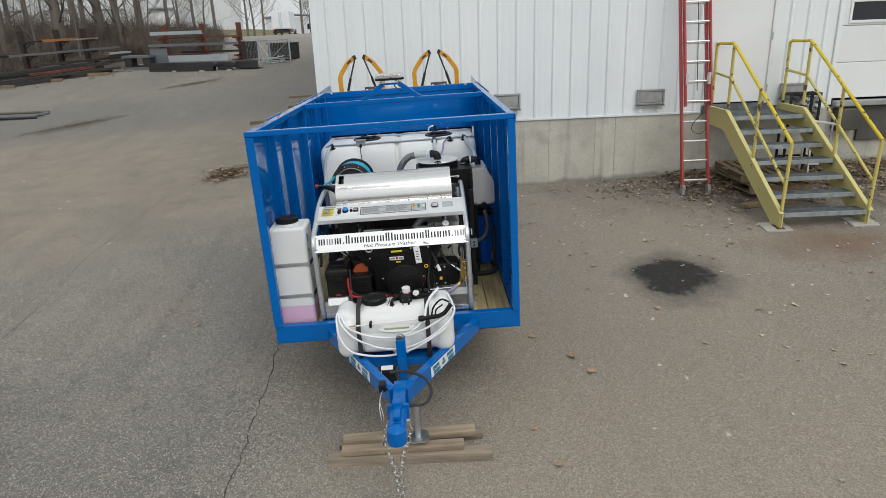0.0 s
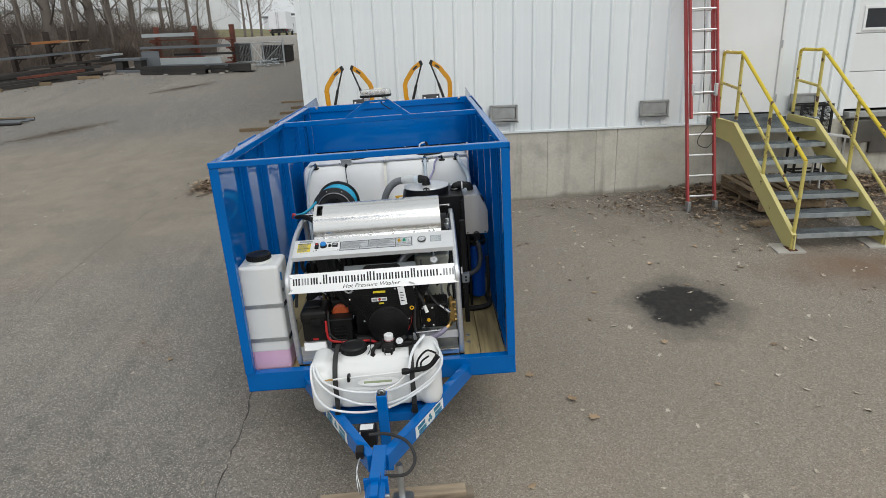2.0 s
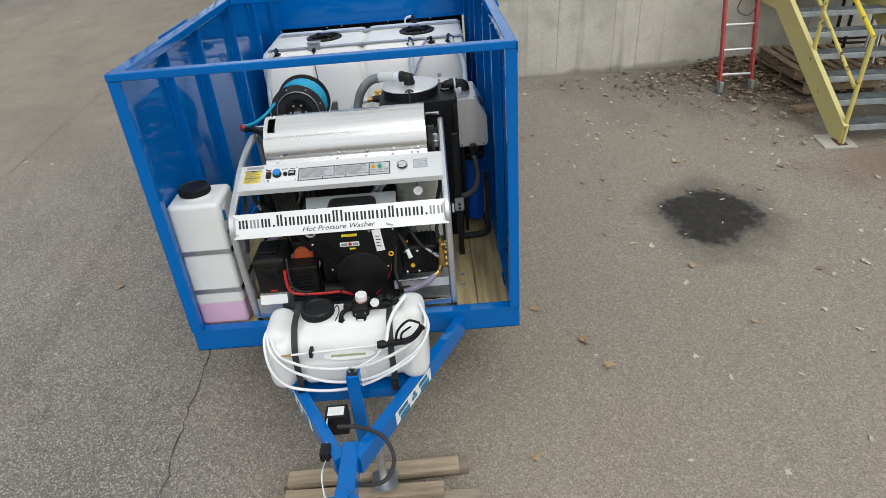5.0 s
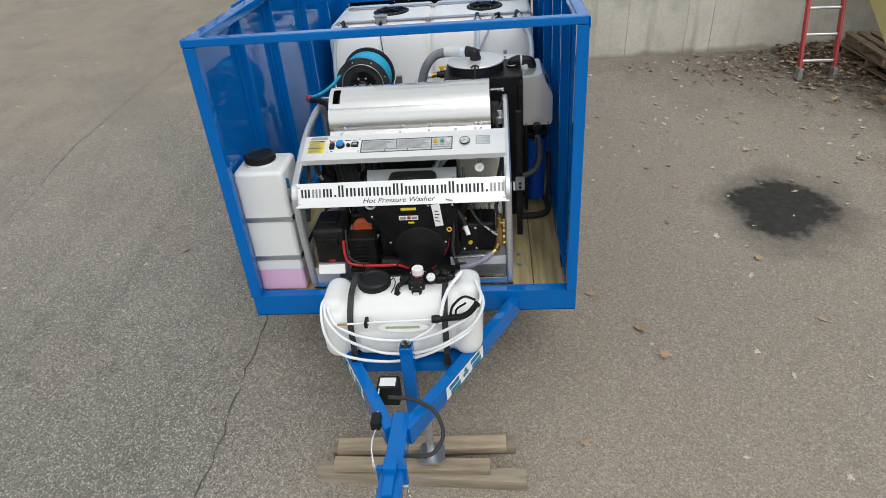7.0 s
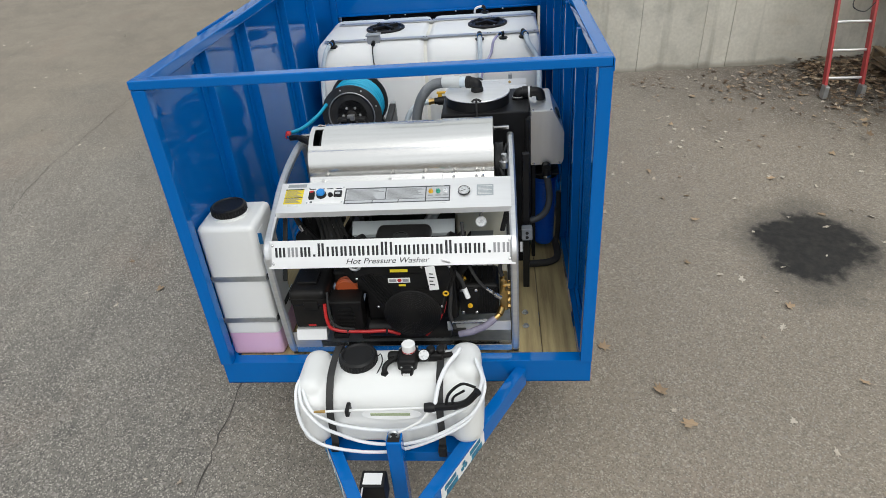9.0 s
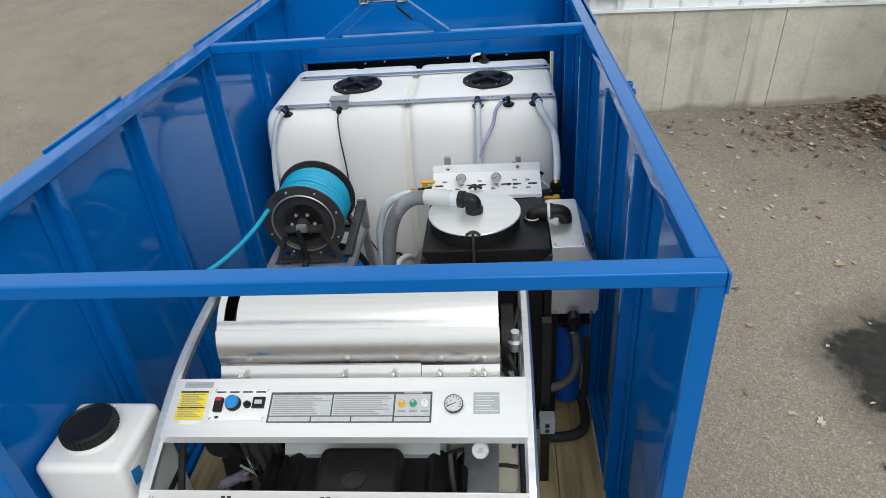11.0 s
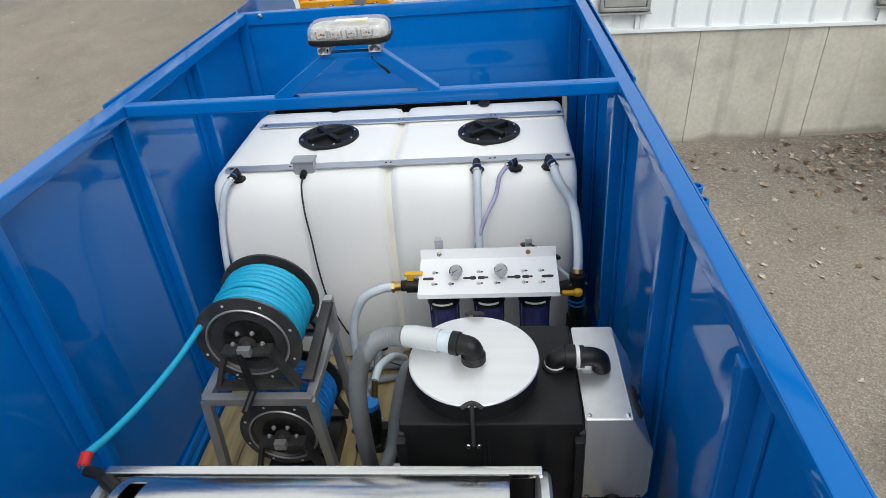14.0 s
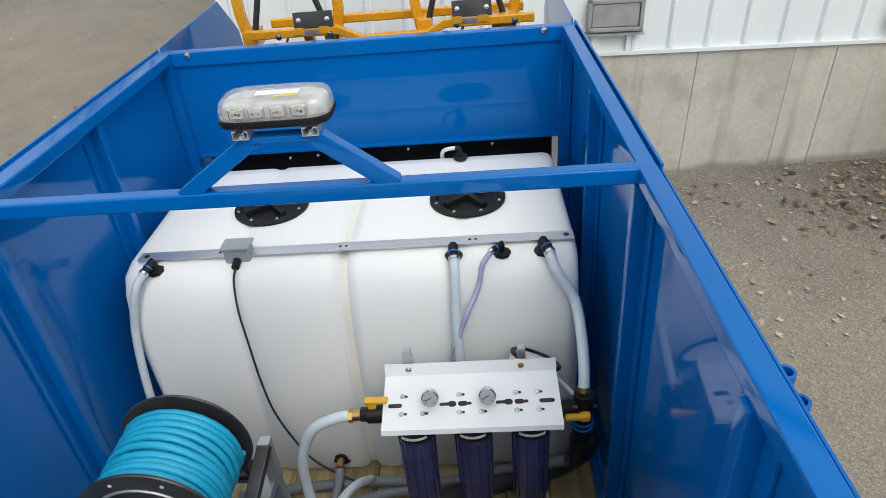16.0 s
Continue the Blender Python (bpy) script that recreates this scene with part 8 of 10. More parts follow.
part("battery_tray", prism(B(), [(0.235, FL + 0.04), (0.26, 0.218), (0.52, 0.218), (0.52, FL + 0.04)], -0.650, -0.47), "steel_panel", bt)
rg = wpart("ignition_coil", lathe(B(), [(0.06, 0), (0.072, 0.012), (0.072, 0.09), (0.06, 0.10)], (-0.345, 0.40, 0.395), (0, 1, 0), 24), "orangered", "orange-wound coil")
for k in range(6):
    part("coil_winding", sweep(B(), [(-0.345 + 0.0725 * math.cos(t), 0.412 + 0.014 * k, 0.395 + 0.0725 * math.sin(t)) for t in [2 * math.pi * j / 24 for j in range(24)]], 0.004, 5, True), "orangered", rg)
wpart("coil_cover", box(B(), (-0.43, 0.44, 0.40), (-0.27, 0.55, 0.50), 0.02, 3), "engineblack")
bm = box(B(), (-0.435, 0.282, FL + 0.05), (-0.250, 0.40, 0.395), 0.022, 3)
sm = wpart("starter_box", bm, "engineblack", "black control box")
part("box_rim", box(B(), (-0.442, 0.276, 0.375), (-0.243, 0.41, 0.402), 0.010, 2), "engineblack", sm)
for k in range(6):
    part("box_rib", box(B(), (-0.40 + 0.008 * abs(2.5 - k), 0.272, FL + 0.08 + 0.028 * k), (-0.29 - 0.008 * abs(2.5 - k), 0.284, FL + 0.092 + 0.028 * k), 0.003), "engineblack", sm)
wpart("red_cable", sweep(B(), smooth_path([(-0.452, 0.262, 0.40), (-0.452, 0.246, 0.31), (-0.435, 0.24, 0.245), (-0.37, 0.242, 0.218), (-0.22, 0.25, 0.205), (-0.12, 0.26, 0.20), (-0.04, 0.275, 0.165)], 8), 0.0105, 10), "red", "red battery cable")
wpart("red_cable", sweep(B(), smooth_path([(0.245, 0.315, 0.42), (0.225, 0.30, 0.31), (0.17, 0.285, 0.215), (0.115, 0.275, 0.15)], 8), 0.0075, 8), "red", "red cable")
wpart("black_cable", sweep(B(), smooth_path([(-0.425, 0.262, 0.48), (-0.43, 0.25, 0.38), (-0.425, 0.245, 0.29), (-0.38, 0.245, 0.24), (-0.30, 0.25, 0.225)], 8), 0.007, 8), "rubber")
for x in (-0.34, -0.11):
    wpart("cable_tie", rod(B(), (x, 0.238, 0.20), (x + 0.004, 0.238, 0.235), 0.006, 6), "ink")
wpart("solenoid", box(B(), (-0.43, 0.24, FL + 0.04), (-0.34, 0.30, 0.195), 0.008), "engineblack")
wpart("starter_motor", rod(B(), (-0.22, 0.32, 0.18), (-0.06, 0.32, 0.18), 0.05, 18), "engineblack")
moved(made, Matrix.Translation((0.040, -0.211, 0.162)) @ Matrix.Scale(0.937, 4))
made = set(bpy.data.objects)
# pump with brass head
pu = wpart("high_pressure_pump", box(B(), (0.325, 0.345, 0.235), (0.545, 0.56, 0.45), 0.022, 3), "engineblack", "black triplex pump with a brass head")
part("crankcase_cover", box(B(), (0.318, 0.337, 0.25), (0.43, 0.352, 0.435), 0.012, 2), "engineblack", pu)
for x, z in ((0.335, 0.265), (0.335, 0.42), (0.415, 0.42), (0.415, 0.265)):
    part("pump_bolt", bolt(B(), (x, 0.338, z), (0, -1, 0), 0.007, 0.008), "chrome", pu)
for k in range(7):
    part("pump_fin", box(B(), (0.445 + 0.014 * k, 0.338, 0.26), (0.450 + 0.014 * k, 0.352, 0.43), 0.001), "engineblack", pu)
for k in range(6):
    part("pump_fin", box(B(), (0.35 + 0.032 * k, 0.38, 0.448), (0.356 + 0.032 * k, 0.54, 0.466), 0.002), "engineblack", pu)
part("sight_glass", lathe(B(), [(0.015, 0), (0.015, 0.006), (0.004, 0.008)], (0.378, 0.336, 0.315), (0, -1, 0), 16), "yellow", pu)
part("oil_plug", lathe(B(), [(0.014, 0), (0.014, 0.012), (0.008, 0.016)], (0.345, 0.40, 0.455), (0, -0.3, 1), 8), "yellow", pu)
bh = part("brass_head", box(B(), (0.548, 0.345, 0.265), (0.598, 0.54, 0.42), 0.012), "brass", pu, "brass pump manifold")
for k in range(3):
    for z in (0.285, 0.33, 0.375):
        part("valve_cap", lathe(B(), [(0.017, 0), (0.017, 0.014), (0.012, 0.018)], (0.596, 0.365 + 0.065 * k, z), (1, 0, 0.1), 6), "brass", bh)
part("unloader", lathe(B(), [(0.018, 0), (0.018, 0.03), (0.013, 0.032), (0.013, 0.05), (0.019, 0.052), (0.019, 0.075), (0.012, 0.08), (0.012, 0.10)], (0.572, 0.345, 0.415), (0, 0, 1), 10), "brass", bh)
part("side_port", rod(B(), (0.572, 0.345, 0.455), (0.612, 0.335, 0.455), 0.013, 8), "brass", bh)
part("inlet_elbow", rod(rod(B(), (0.560, 0.345, 0.285), (0.545, 0.312, 0.265), 0.020, 12), (0.545, 0.312, 0.265), (0.515, 0.295, 0.245), 0.016, 10), "brass", bh)
wpart("inlet_hose", sweep(B(), smooth_path([(0.52, 0.298, 0.25), (0.46, 0.27, 0.215), (0.38, 0.255, 0.185), (0.31, 0.26, 0.165)], 6), 0.020, 12), "inlethose", "smoky lilac inlet hose")
wpart("black_line", sweep(B(), smooth_path([(0.565, 0.345, 0.51), (0.555, 0.35, 0.57), (0.575, 0.37, 0.61), (0.605, 0.38, 0.58), (0.608, 0.37, 0.47)], 8), 0.0115, 8), "rubber")
wpart("braided_line", sweep(B(), smooth_path([(0.52, 0.31, 0.415), (0.45, 0.32, 0.47), (0.385, 0.35, 0.58), (0.36, 0.40, 0.70), (0.35, 0.46, 0.80)], 8), 0.0095, 8), "rubber")
wpart("line_fitting", rod(rod(B(), (0.555, 0.31, 0.385), (0.525, 0.31, 0.41), 0.014, 8), (0.525, 0.31, 0.41), (0.475, 0.315, 0.448), 0.010, 8), "chrome")
wpart("plug_lead", sweep(B(), smooth_path([(0.25, 0.34, 0.62), (0.30, 0.31, 0.58), (0.34, 0.305, 0.51), (0.352, 0.315, 0.45)], 6), 0.012, 8), "rubber")
wpart("plug_lead", sweep(B(), smooth_path([(0.26, 0.34, 0.60), (0.275, 0.32, 0.50), (0.27, 0.31, 0.40), (0.26, 0.30, 0.28), (0.285, 0.29, 0.18)], 6), 0.012, 8), "rubber")
wpart("plug_boot", rod(B(), (0.352, 0.31, 0.455), (0.372, 0.292, 0.40), 0.015, 12), "whiteplastic")
wpart("ball_valve", box(B(), (0.27, 0.262, 0.145), (0.35, 0.30, 0.185), 0.008), "engineblack")
wpart("steel_hose_tray", box(B(), (0.24, 0.30, FL + 0.04), (0.61, 0.306, 0.225), 0.002), "steel_panel")
wpart("spray_lance", rod(B(), (0.27, 0.285, 0.232), (0.52, 0.29, 0.240), 0.010, 8), "chrome")
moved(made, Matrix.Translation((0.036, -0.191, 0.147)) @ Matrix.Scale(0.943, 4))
bm = prism(B(), [(0.380, 0.846), (0.383, 0.842), (0.337, 0.785), (0.335, 0.722), (0.331, 0.722), (0.333, 0.787)], -0.250, 0.318)
hs = wpart("heat_shield", bm, "palesteel", "pale metal heat shield")
wpart("shield_strut", box(B(), (-0.20, 0.384, 0.50), (-0.17, 0.390, 0.84), 0.002), "galv")
wpart("shield_strut", box(B(), (0.25, 0.384, 0.50), (0.28, 0.390, 0.84), 0.002), "galv")
# cream fuel tank behind and odd lines seen under the panel
ft = wpart("fuel_tank", box(B(), (0.30, 0.62, FL + 0.06), (0.60, 0.92, 0.80), 0.03, 3), "cream", "cream fuel tank")
wpart("exhaust_pipe", sweep(B(), smooth_path([(0.12, 0.62, 0.66), (0.22, 0.64, 0.80), (0.32, 0.62, 0.86), (0.45, 0.58, 0.87)], 6), 0.032, 14), "alu")
wpart("side_plate", box(B(), (0.395, 0.24, 0.695), (0.525, 0.49, 0.701), 0.003), "galv", "grey steel tray")
for x in (0.41, 0.51):
    wpart("tray_leg", box(B(), (x - 0.008, 0.46, 0.201), (x + 0.008, 0.476, 0.694), 0.002), "galv")
rgau = wpart("round_filter", lathe(B(), [(0.026, 0), (0.029, 0.004), (0.029, 0.022), (0.025, 0.025)], (0.466, 0.285, 0.872), (0, -0.75, 0.66), 24), "dial", "small white round gauge")
wpart("gauge_stem", rod(B(), (0.466, 0.29, 0.89), (0.466, 0.30, 0.985), 0.008, 8), "chrome")
rnd = random.Random(8)
for k in range(9):
    x = -0.56 + 0.045 * k + rnd.uniform(-0.01, 0.01)
    pts = [(x, 0.42 + rnd.uniform(-0.04, 0.06), 0.95), (x + rnd.uniform(-0.04, 0.04), 0.46, 0.84), (x + rnd.uniform(-0.06, 0.06), 0.50 + rnd.uniform(-0.05, 0.05), 0.70), (x + rnd.uniform(-0.06, 0.06), 0.50, 0.55)]
    wpart("control_line", sweep(B(), smooth_path(pts), rnd.choice((0.008, 0.012, 0.016)), 8), rnd.choice(("rubber", "rubber", "black")))
for k in range(8):
    a = Vector((rnd.uniform(-0.5, 0.5), rnd.uniform(0.38, 0.6), rnd.uniform(0.60, 0.72)))
    b = a + Vector((rnd.uniform(-0.2, 0.2), rnd.uniform(-0.05, 0.05), rnd.uniform(-0.12, 0.05)))
    wpart("control_line", sweep(B(), smooth_path([a, (a + b) / 2 + Vector((0, -0.03, 0.05)), b]), 0.008, 7), "rubber")
bl = wpart("burner_blower", box(B(), (-0.605, 0.47, 0.24), (-0.50, 0.72, 0.86), 0.03, 3, tilt(0, 6, 0)), "black", "black burner blower housing")
part("blower_cap", lathe(B(), [(0.05, 0), (0.055, 0.008), (0.05, 0.03), (0.02, 0.032)], (-0.565, 0.465, 0.70), (0, -1, 0.2), 22), "black", bl)
part("wire_clip", rod(B(), (-0.575, 0.43, 0.80), (-0.555, 0.42, 0.77), 0.012, 10), "chrome", bl)
wpart("relay_box", box(B(), (-0.345, 0.50, 0.42), (-0.225, 0.70, 0.70), 0.01), "black", "black relay box")
wpart("fuel_filter", rod(rod(B(), (-0.575, 0.40, 0.525), (-0.475, 0.40, 0.585), 0.022, 14), (-0.60, 0.40, 0.51), (-0.45, 0.40, 0.60), 0.008, 8), "inlethose", "clear violet fuel filter")
wpart("brass_tee", rod(rod(B(), (-0.50, 0.42, 0.53), (-0.40, 0.42, 0.58), 0.012, 8), (-0.45, 0.42, 0.56), (-0.45, 0.40, 0.61), 0.010, 8), "brass")
wpart("steel_coupling", rod(rod(B(), (-0.405, 0.39, 0.60), (-0.415, 0.39, 0.645), 0.016, 8), (-0.415, 0.39, 0.645), (-0.43, 0.40, 0.70), 0.012, 10), "chrome")
wpart("fuel_lever", beam(B(), (-0.47, 0.385, 0.66), (-0.40, 0.385, 0.595), 0.010, 0.008), "alu")
for k in range(7):
    x = -0.455 + 0.026 * k
    pts = [(x - 0.03, 0.43, 0.96), (x - 0.005 * k, 0.42 + 0.01 * (k % 3), 0.82), (x + 0.015, 0.41 + 0.012 * (k % 2), 0.66), (x + 0.035, 0.42, 0.50), (x + 0.05, 0.45, 0.34)]
    wpart("control_line", sweep(B(), smooth_path(pts), 0.010 + 0.003 * (k % 3), 8), "rubber")
wpart("throttle_arm", beam(B(), (-0.535, 0.41, 0.80), (-0.43, 0.41, 0.66), 0.022, 0.016), "blackmetal")
for x, dx in ((-0.235, 0.02), (-0.215, 0.05)):
    wpart("clear_line", sweep(B(), smooth_path([(x, 0.35, 0.66), (x + dx, 0.31, 0.60), (x - 0.02, 0.29, 0.54), (x - 0.05, 0.30, 0.48)]), 0.009, 8), "clearhose")
wpart("back_plate", box(B(), (-0.30, 0.72, 0.45), (0.29, 0.727, 0.88), 0.003), "darksteel")
# switch box and grey control box on the right rear upright
cb = wpart("outlet_box", box(B(), (0.69, 0.66, 0.52), (0.755, 0.72, 0.60), 0.008), "greybox", "grey outlet box")
for z in (0.545, 0.575):
    part("outlet", lathe(B(), [(0.010, 0), (0.010, 0.004)], (0.722, 0.659, z), (0, -1, 0), 10), "ink", cb)
part("box_arm", box(B(), (0.648, 0.68, 0.54), (0.69, 0.70, 0.58), 0.003), "blackmetal", cb)
wpart("wall_post", box(B(), (0.70, 0.74, FL), (0.74, 0.78, 1.05), 0.004), "blackmetal")
for y in (0.34, 0.47):
    wpart("floor_bolt", bolt(B(), (0.70, y, FL + 0.002), (0, 0, 1), 0.014, 0.014), "galv")

# ---------------------------------------------------------------- yellow rack behind the rear panel
rack = thing("lift_rack", "orange-yellow steel lift rack with curved arms behind the box", "rack", (0.1, 4.57, 0.08), TRAILER)
for z, y, name in ((1.650, 4.45, "front_rail"), (1.665, 4.68, "rear_rail")):
    line = [(-0.755, z + 0.035), (-0.245, z + 0.035), (-0.11, z - 0.030), (0.287, z - 0.030), (0.387, z + 0.028), (0.914, z + 0.028)]
    if name == "rear_rail":
        line = [(-0.70, z + 0.030), (0.87, z + 0.028)]
    part(name, square_tube(B(), [(x, y, zz) for x, zz in line], (0, 1, 0), 0.05, 0.05), "amber", rack)
for x0, x1 in ((-0.50, -0.265), (0.437, 0.668)):
    x = (x0 + x1) / 2
    pl = part("pad_plate", box(B(), (x0, 4.432, 1.708), (x1, 4.446, 1.800), 0.004, 2, tilt(-12, 0, 0)), "reelgrey", rack, "dark rubber-faced plate")
    for dx in (-0.085, 0.085):
        part("plate_bolt", bolt(B(), (x + dx, 4.430, 1.757), (0, -1, 0.2), 0.010, 0.008), "chrome", pl)
    for dx in (-0.09, 0.06):
        part("plate_strap", box(B(), (x + dx - 0.03, 4.418, 1.676), (x + dx + 0.03, 4.424, 1.716), 0.002), "amber", rack)
    part("maker_plate", box(B(), (x - 0.065, 4.4215, 1.674), (x + 0.025, 4.4235, 1.700)), "galv", rack)
for x in (-0.60, -0.29, 0.46, 0.80):
    part("pivot_bolt", bolt(B(), (x, 4.424, 1.670), (0, -1, 0), 0.013, 0.012), "chrome", rack)
for x in (-0.55, -0.26, 0.50, 0.80):
    part("brake_line", sweep(B(), smooth_path([(x, 4.44, 1.66), (x - 0.02, 4.42, 1.62), (x - 0.06, 4.43, 1.60)], 5), 0.008, 6), "rubber", rack)
for cx in (-0.545, 0.517):
    for s in (-1, 1):
        pts = [(cx + s * 0.272, 1.62), (cx + s * 0.300, 1.78), (cx + s * 0.303, 1.93), (cx + s * 0.285, 1.985), (cx + s * 0.185, 2.125), (cx + s * 0.155, 2.152), (cx + s * 0.075, 2.205)]
        arm = part("curved_arm", square_tube(B(), [(x, 4.56, z) for x, z in pts], (0, 1, 0), 0.055, 0.060), "amber", rack, "curved orange-yellow arm")
        part("arm_tip", beam(B(), (cx + s * 0.085, 4.56, 2.200), (cx + s * 0.050, 4.56, 2.215), 0.062, 0.066, 0.004, up=(0, 1, 0)), "darksteel", arm)
        part("arm_slot", box(B(), (cx + s * 0.15 - 0.035, 4.5295, 2.140), (cx + s * 0.15 + 0.035, 4.5325, 2.162), 0, 1, tilt(0, s * 40, 0)), "ink", arm)
        part("gas_strut", rod(rod(B(), (cx + s * 0.06, 4.53, 2.19), (cx + s * 0.15, 4.53, 1.93), 0.011, 10), (cx + s * 0.15, 4.53, 1.93), (cx + s * 0.225, 4.53, 1.68), 0.018, 10), "darksteel", rack, "dark gas strut")
        part("arm_bracket", box(B(), (cx + s * 0.25 - 0.045, 4.476, 1.60), (cx + s * 0.25 + 0.045, 4.65, 1.70), 0.008), "amber", rack)
for x in (-0.45, 0.70):
    part("leg", box(B(), (x - 0.03, 4.54, 0.14), (x + 0.03, 4.60, 1.66), 0.005), "amber", rack)
    part("tie", box(B(), (x - 0.025, 4.476, 1.645), (x + 0.025, 4.654, 1.69), 0.005), "amber", rack)
part("foot_bar", box(B(), (-0.60, 4.52, 0.082), (0.85, 4.62, 0.14), 0.005), "amber", rack)
tpart("rear_deck", box(B(), (-0.984, 3.752, 0.05), (0.984, 4.74, 0.08), 0.004))

# ---------------------------------------------------------------- the yard's edge: steel racks, stacks, fence, truck
def place(x, y, rz=0.0):
    return Matrix.Translation((x, y, gz(x, y))) @ tilt(0, 0, rz).to_4x4()


def cantilever(frame_, ground_z, posts, height, arms, post_mat, label):
    """A row of steel posts with short braced arms; heights are in the frame."""
    r = thing("cantilever_rack", label, "rack", (posts[1], 0, ground_z), frame_, "storage racks")
    for px_ in posts:
        part("post", box(B(), (px_ - 0.085, -0.10, ground_z - 0.3), (px_ + 0.085, 0.10, height), 0.01), post_mat, r)
        for az_ in arms:
            part("arm", box(B(), (px_ - 0.04, -0.62, az_ - 0.07), (px_ + 0.04, -0.1, az_), 0.008), post_mat, r)
            part("brace", beam(B(), (px_, -0.10, az_ - 0.27), (px_, -0.40, az_ - 0.06), 0.035, 0.035), post_mat, r)
        part("foot", box(B(), (px_ - 0.07, -0.8, ground_z - 0.3), (px_ + 0.07, 0.25, ground_z + 0.1), 0.01), post_mat, r)
    return r


def bars(frame_, rows):
    """Loose lengths of steel lying in a rack: from, to, out, height, width, depth, material, label."""
    for s0, s1, y, z, w, h, mat, label in rows:
        t = thing("steel_bar", label, "steel stock", ((s0 + s1) / 2, y, z), frame_, "steel stock")
        part("web", box(B(), (s0, y - w / 2, z + 0.008), (s1, y - w / 2 + 0.012, z + h - 0.008)), mat, t)
        part("flange", box(B(), (s0, y - w / 2, z + h - 0.008), (s1, y + w / 2, z + h)), mat, t)
        part("flange", box(B(), (s0, y - w / 2, z), (s1, y + w / 2, z + 0.008)), mat, t)


def stock(name, x, y, z, length, w, h, rz, mat, label, n=1, tilt_x=0):
    """A channel or beam of steel stock, with flanges."""
    for k in range(n):
        t = thing(name, label, "steel stock", (0, 0, 0), Matrix.Translation((x, y + (w + 0.03) * k, gz(x, y) + z)) @ tilt(0, tilt_x, rz).to_4x4(), "steel stock")
        part("web", box(B(), (-length / 2, -w / 2, 0.02), (length / 2, -w / 2 + 0.02, h - 0.02)), mat, t)
        part("flange", box(B(), (-length / 2, -w / 2, h - 0.02), (length / 2, w / 2, h)), mat, t)
        part("flange", box(B(), (-length / 2, -w / 2, 0), (length / 2, w / 2, 0.02)), mat, t)


RIGHT = Matrix.Translation((-11.974, 27.603, 0)) @ tilt(0, 0, -14.84).to_4x4()
cantilever(RIGHT, 2.16, (0.05, 2.05, 3.93), 3.83, (2.45, 2.88, 3.22), "rustpost", "red oxide steel rack holding long sections")
bars(RIGHT, [
    (-0.45, 2.27, -0.35, 3.395, 0.16, 0.15, "palesteel", "pale grey channel resting on the rack"),
    (-0.20, 4.06, -0.20, 3.225, 0.07, 0.05, "rustpost", "thin rusty bar resting on the rack"),
    (-0.58, 4.06, -0.42, 2.885, 0.20, 0.11, "greysteel", "blue-grey beam resting on the rack"),
    (-0.85, 2.6, -0.30, 2.455, 0.10, 0.07, "rustpost", "thin rusty bar low on the rack"),
    (1.0, 4.3, -0.25, 2.56, 0.12, 0.09, "darksteel", "dark angle bar on the rack"),
    (0.50, 3.72, -0.75, 2.19, 0.22, 0.29, "palesteel", "pale zinc channel leaning on the rack")])
STACK = Matrix.Translation((-10.5, 23.66, 0)) @ tilt(0, 0, -15).to_4x4()
bars(STACK, [
    (-0.88, 2.15, 0.0, 1.90, 0.26, 0.17, "darksteel", "dark steel beam stacked on dunnage"),
    (-0.80, 2.10, 0.30, 1.90, 0.26, 0.17, "darksteel", "dark steel beam stacked on dunnage"),
    (-0.88, 2.18, 0.05, 2.075, 0.30, 0.17, "darksteel", "dark steel beam on top of a stack"),
    (2.25, 2.92, 0.25, 1.93, 0.30, 0.16, "darksteel", "short dark beam on the ground"),
    (2.25, 2.95, 0.25, 2.095, 0.34, 0.13, "darksteel", "short dark beam on top of another"),
    (2.98, 4.0, 0.45, 1.96, 0.40, 0.30, "darksteel", "dark steel plates stacked on the ground"),
    (-2.6, 3.4, 1.1, 2.03, 0.30, 0.12, "darksteel", "long dark beam behind a stack"),
    (-1.0, 3.2, 1.5, 2.10, 0.25, 0.14, "greysteel", "long grey beam behind a stack"),
    (-2.7, -0.9, 0.7, 1.98, 0.22, 0.10, "greysteel", "grey beam lying on the ground")])
for x, y in ((-10.22, 23.50), (-8.97, 23.16), (-7.79, 22.98)):
    solo("dunnage", box(B(), (x - 0.10, y - 0.07, gz(x, y) - 0.02), (x + 0.10, y + 0.5, gz(x, y) + 0.045), 0.01), "pad", "pale wood dunnage under steel stock", "dunnage", (x, y, gz(x, y)), group="dunnage")
tb = thing("steel_trestle", "dark steel trestle beside the racks", "trestle", (0, 0, 0), place(-12.35, 25.3, -6))
for x in (-0.42, 0.42):
    part("leg_panel", box(B(), (x - 0.16, -0.25, -0.1), (x + 0.16, 0.25, 0.42), 0.01), "darksteel", tb)
part("top_bar", box(B(), (-0.66, -0.3, 0.425), (0.60, 0.3, 0.54), 0.01), "greysteel", tb)
part("back_sheet", box(B(), (0.35, 0.32, 0.0), (1.15, 0.35, 0.78), 0.005), "greysteel", tb)
LEFT = Matrix.Translation((-16.597, 24.105, 0)) @ tilt(0, -1.6, 74.67).to_4x4()
cantilever(LEFT, 1.72, (0.05, 1.99, 3.6), 3.72, (2.27, 2.74, 3.24), "rackpost", "dark brown steel rack with long bars")
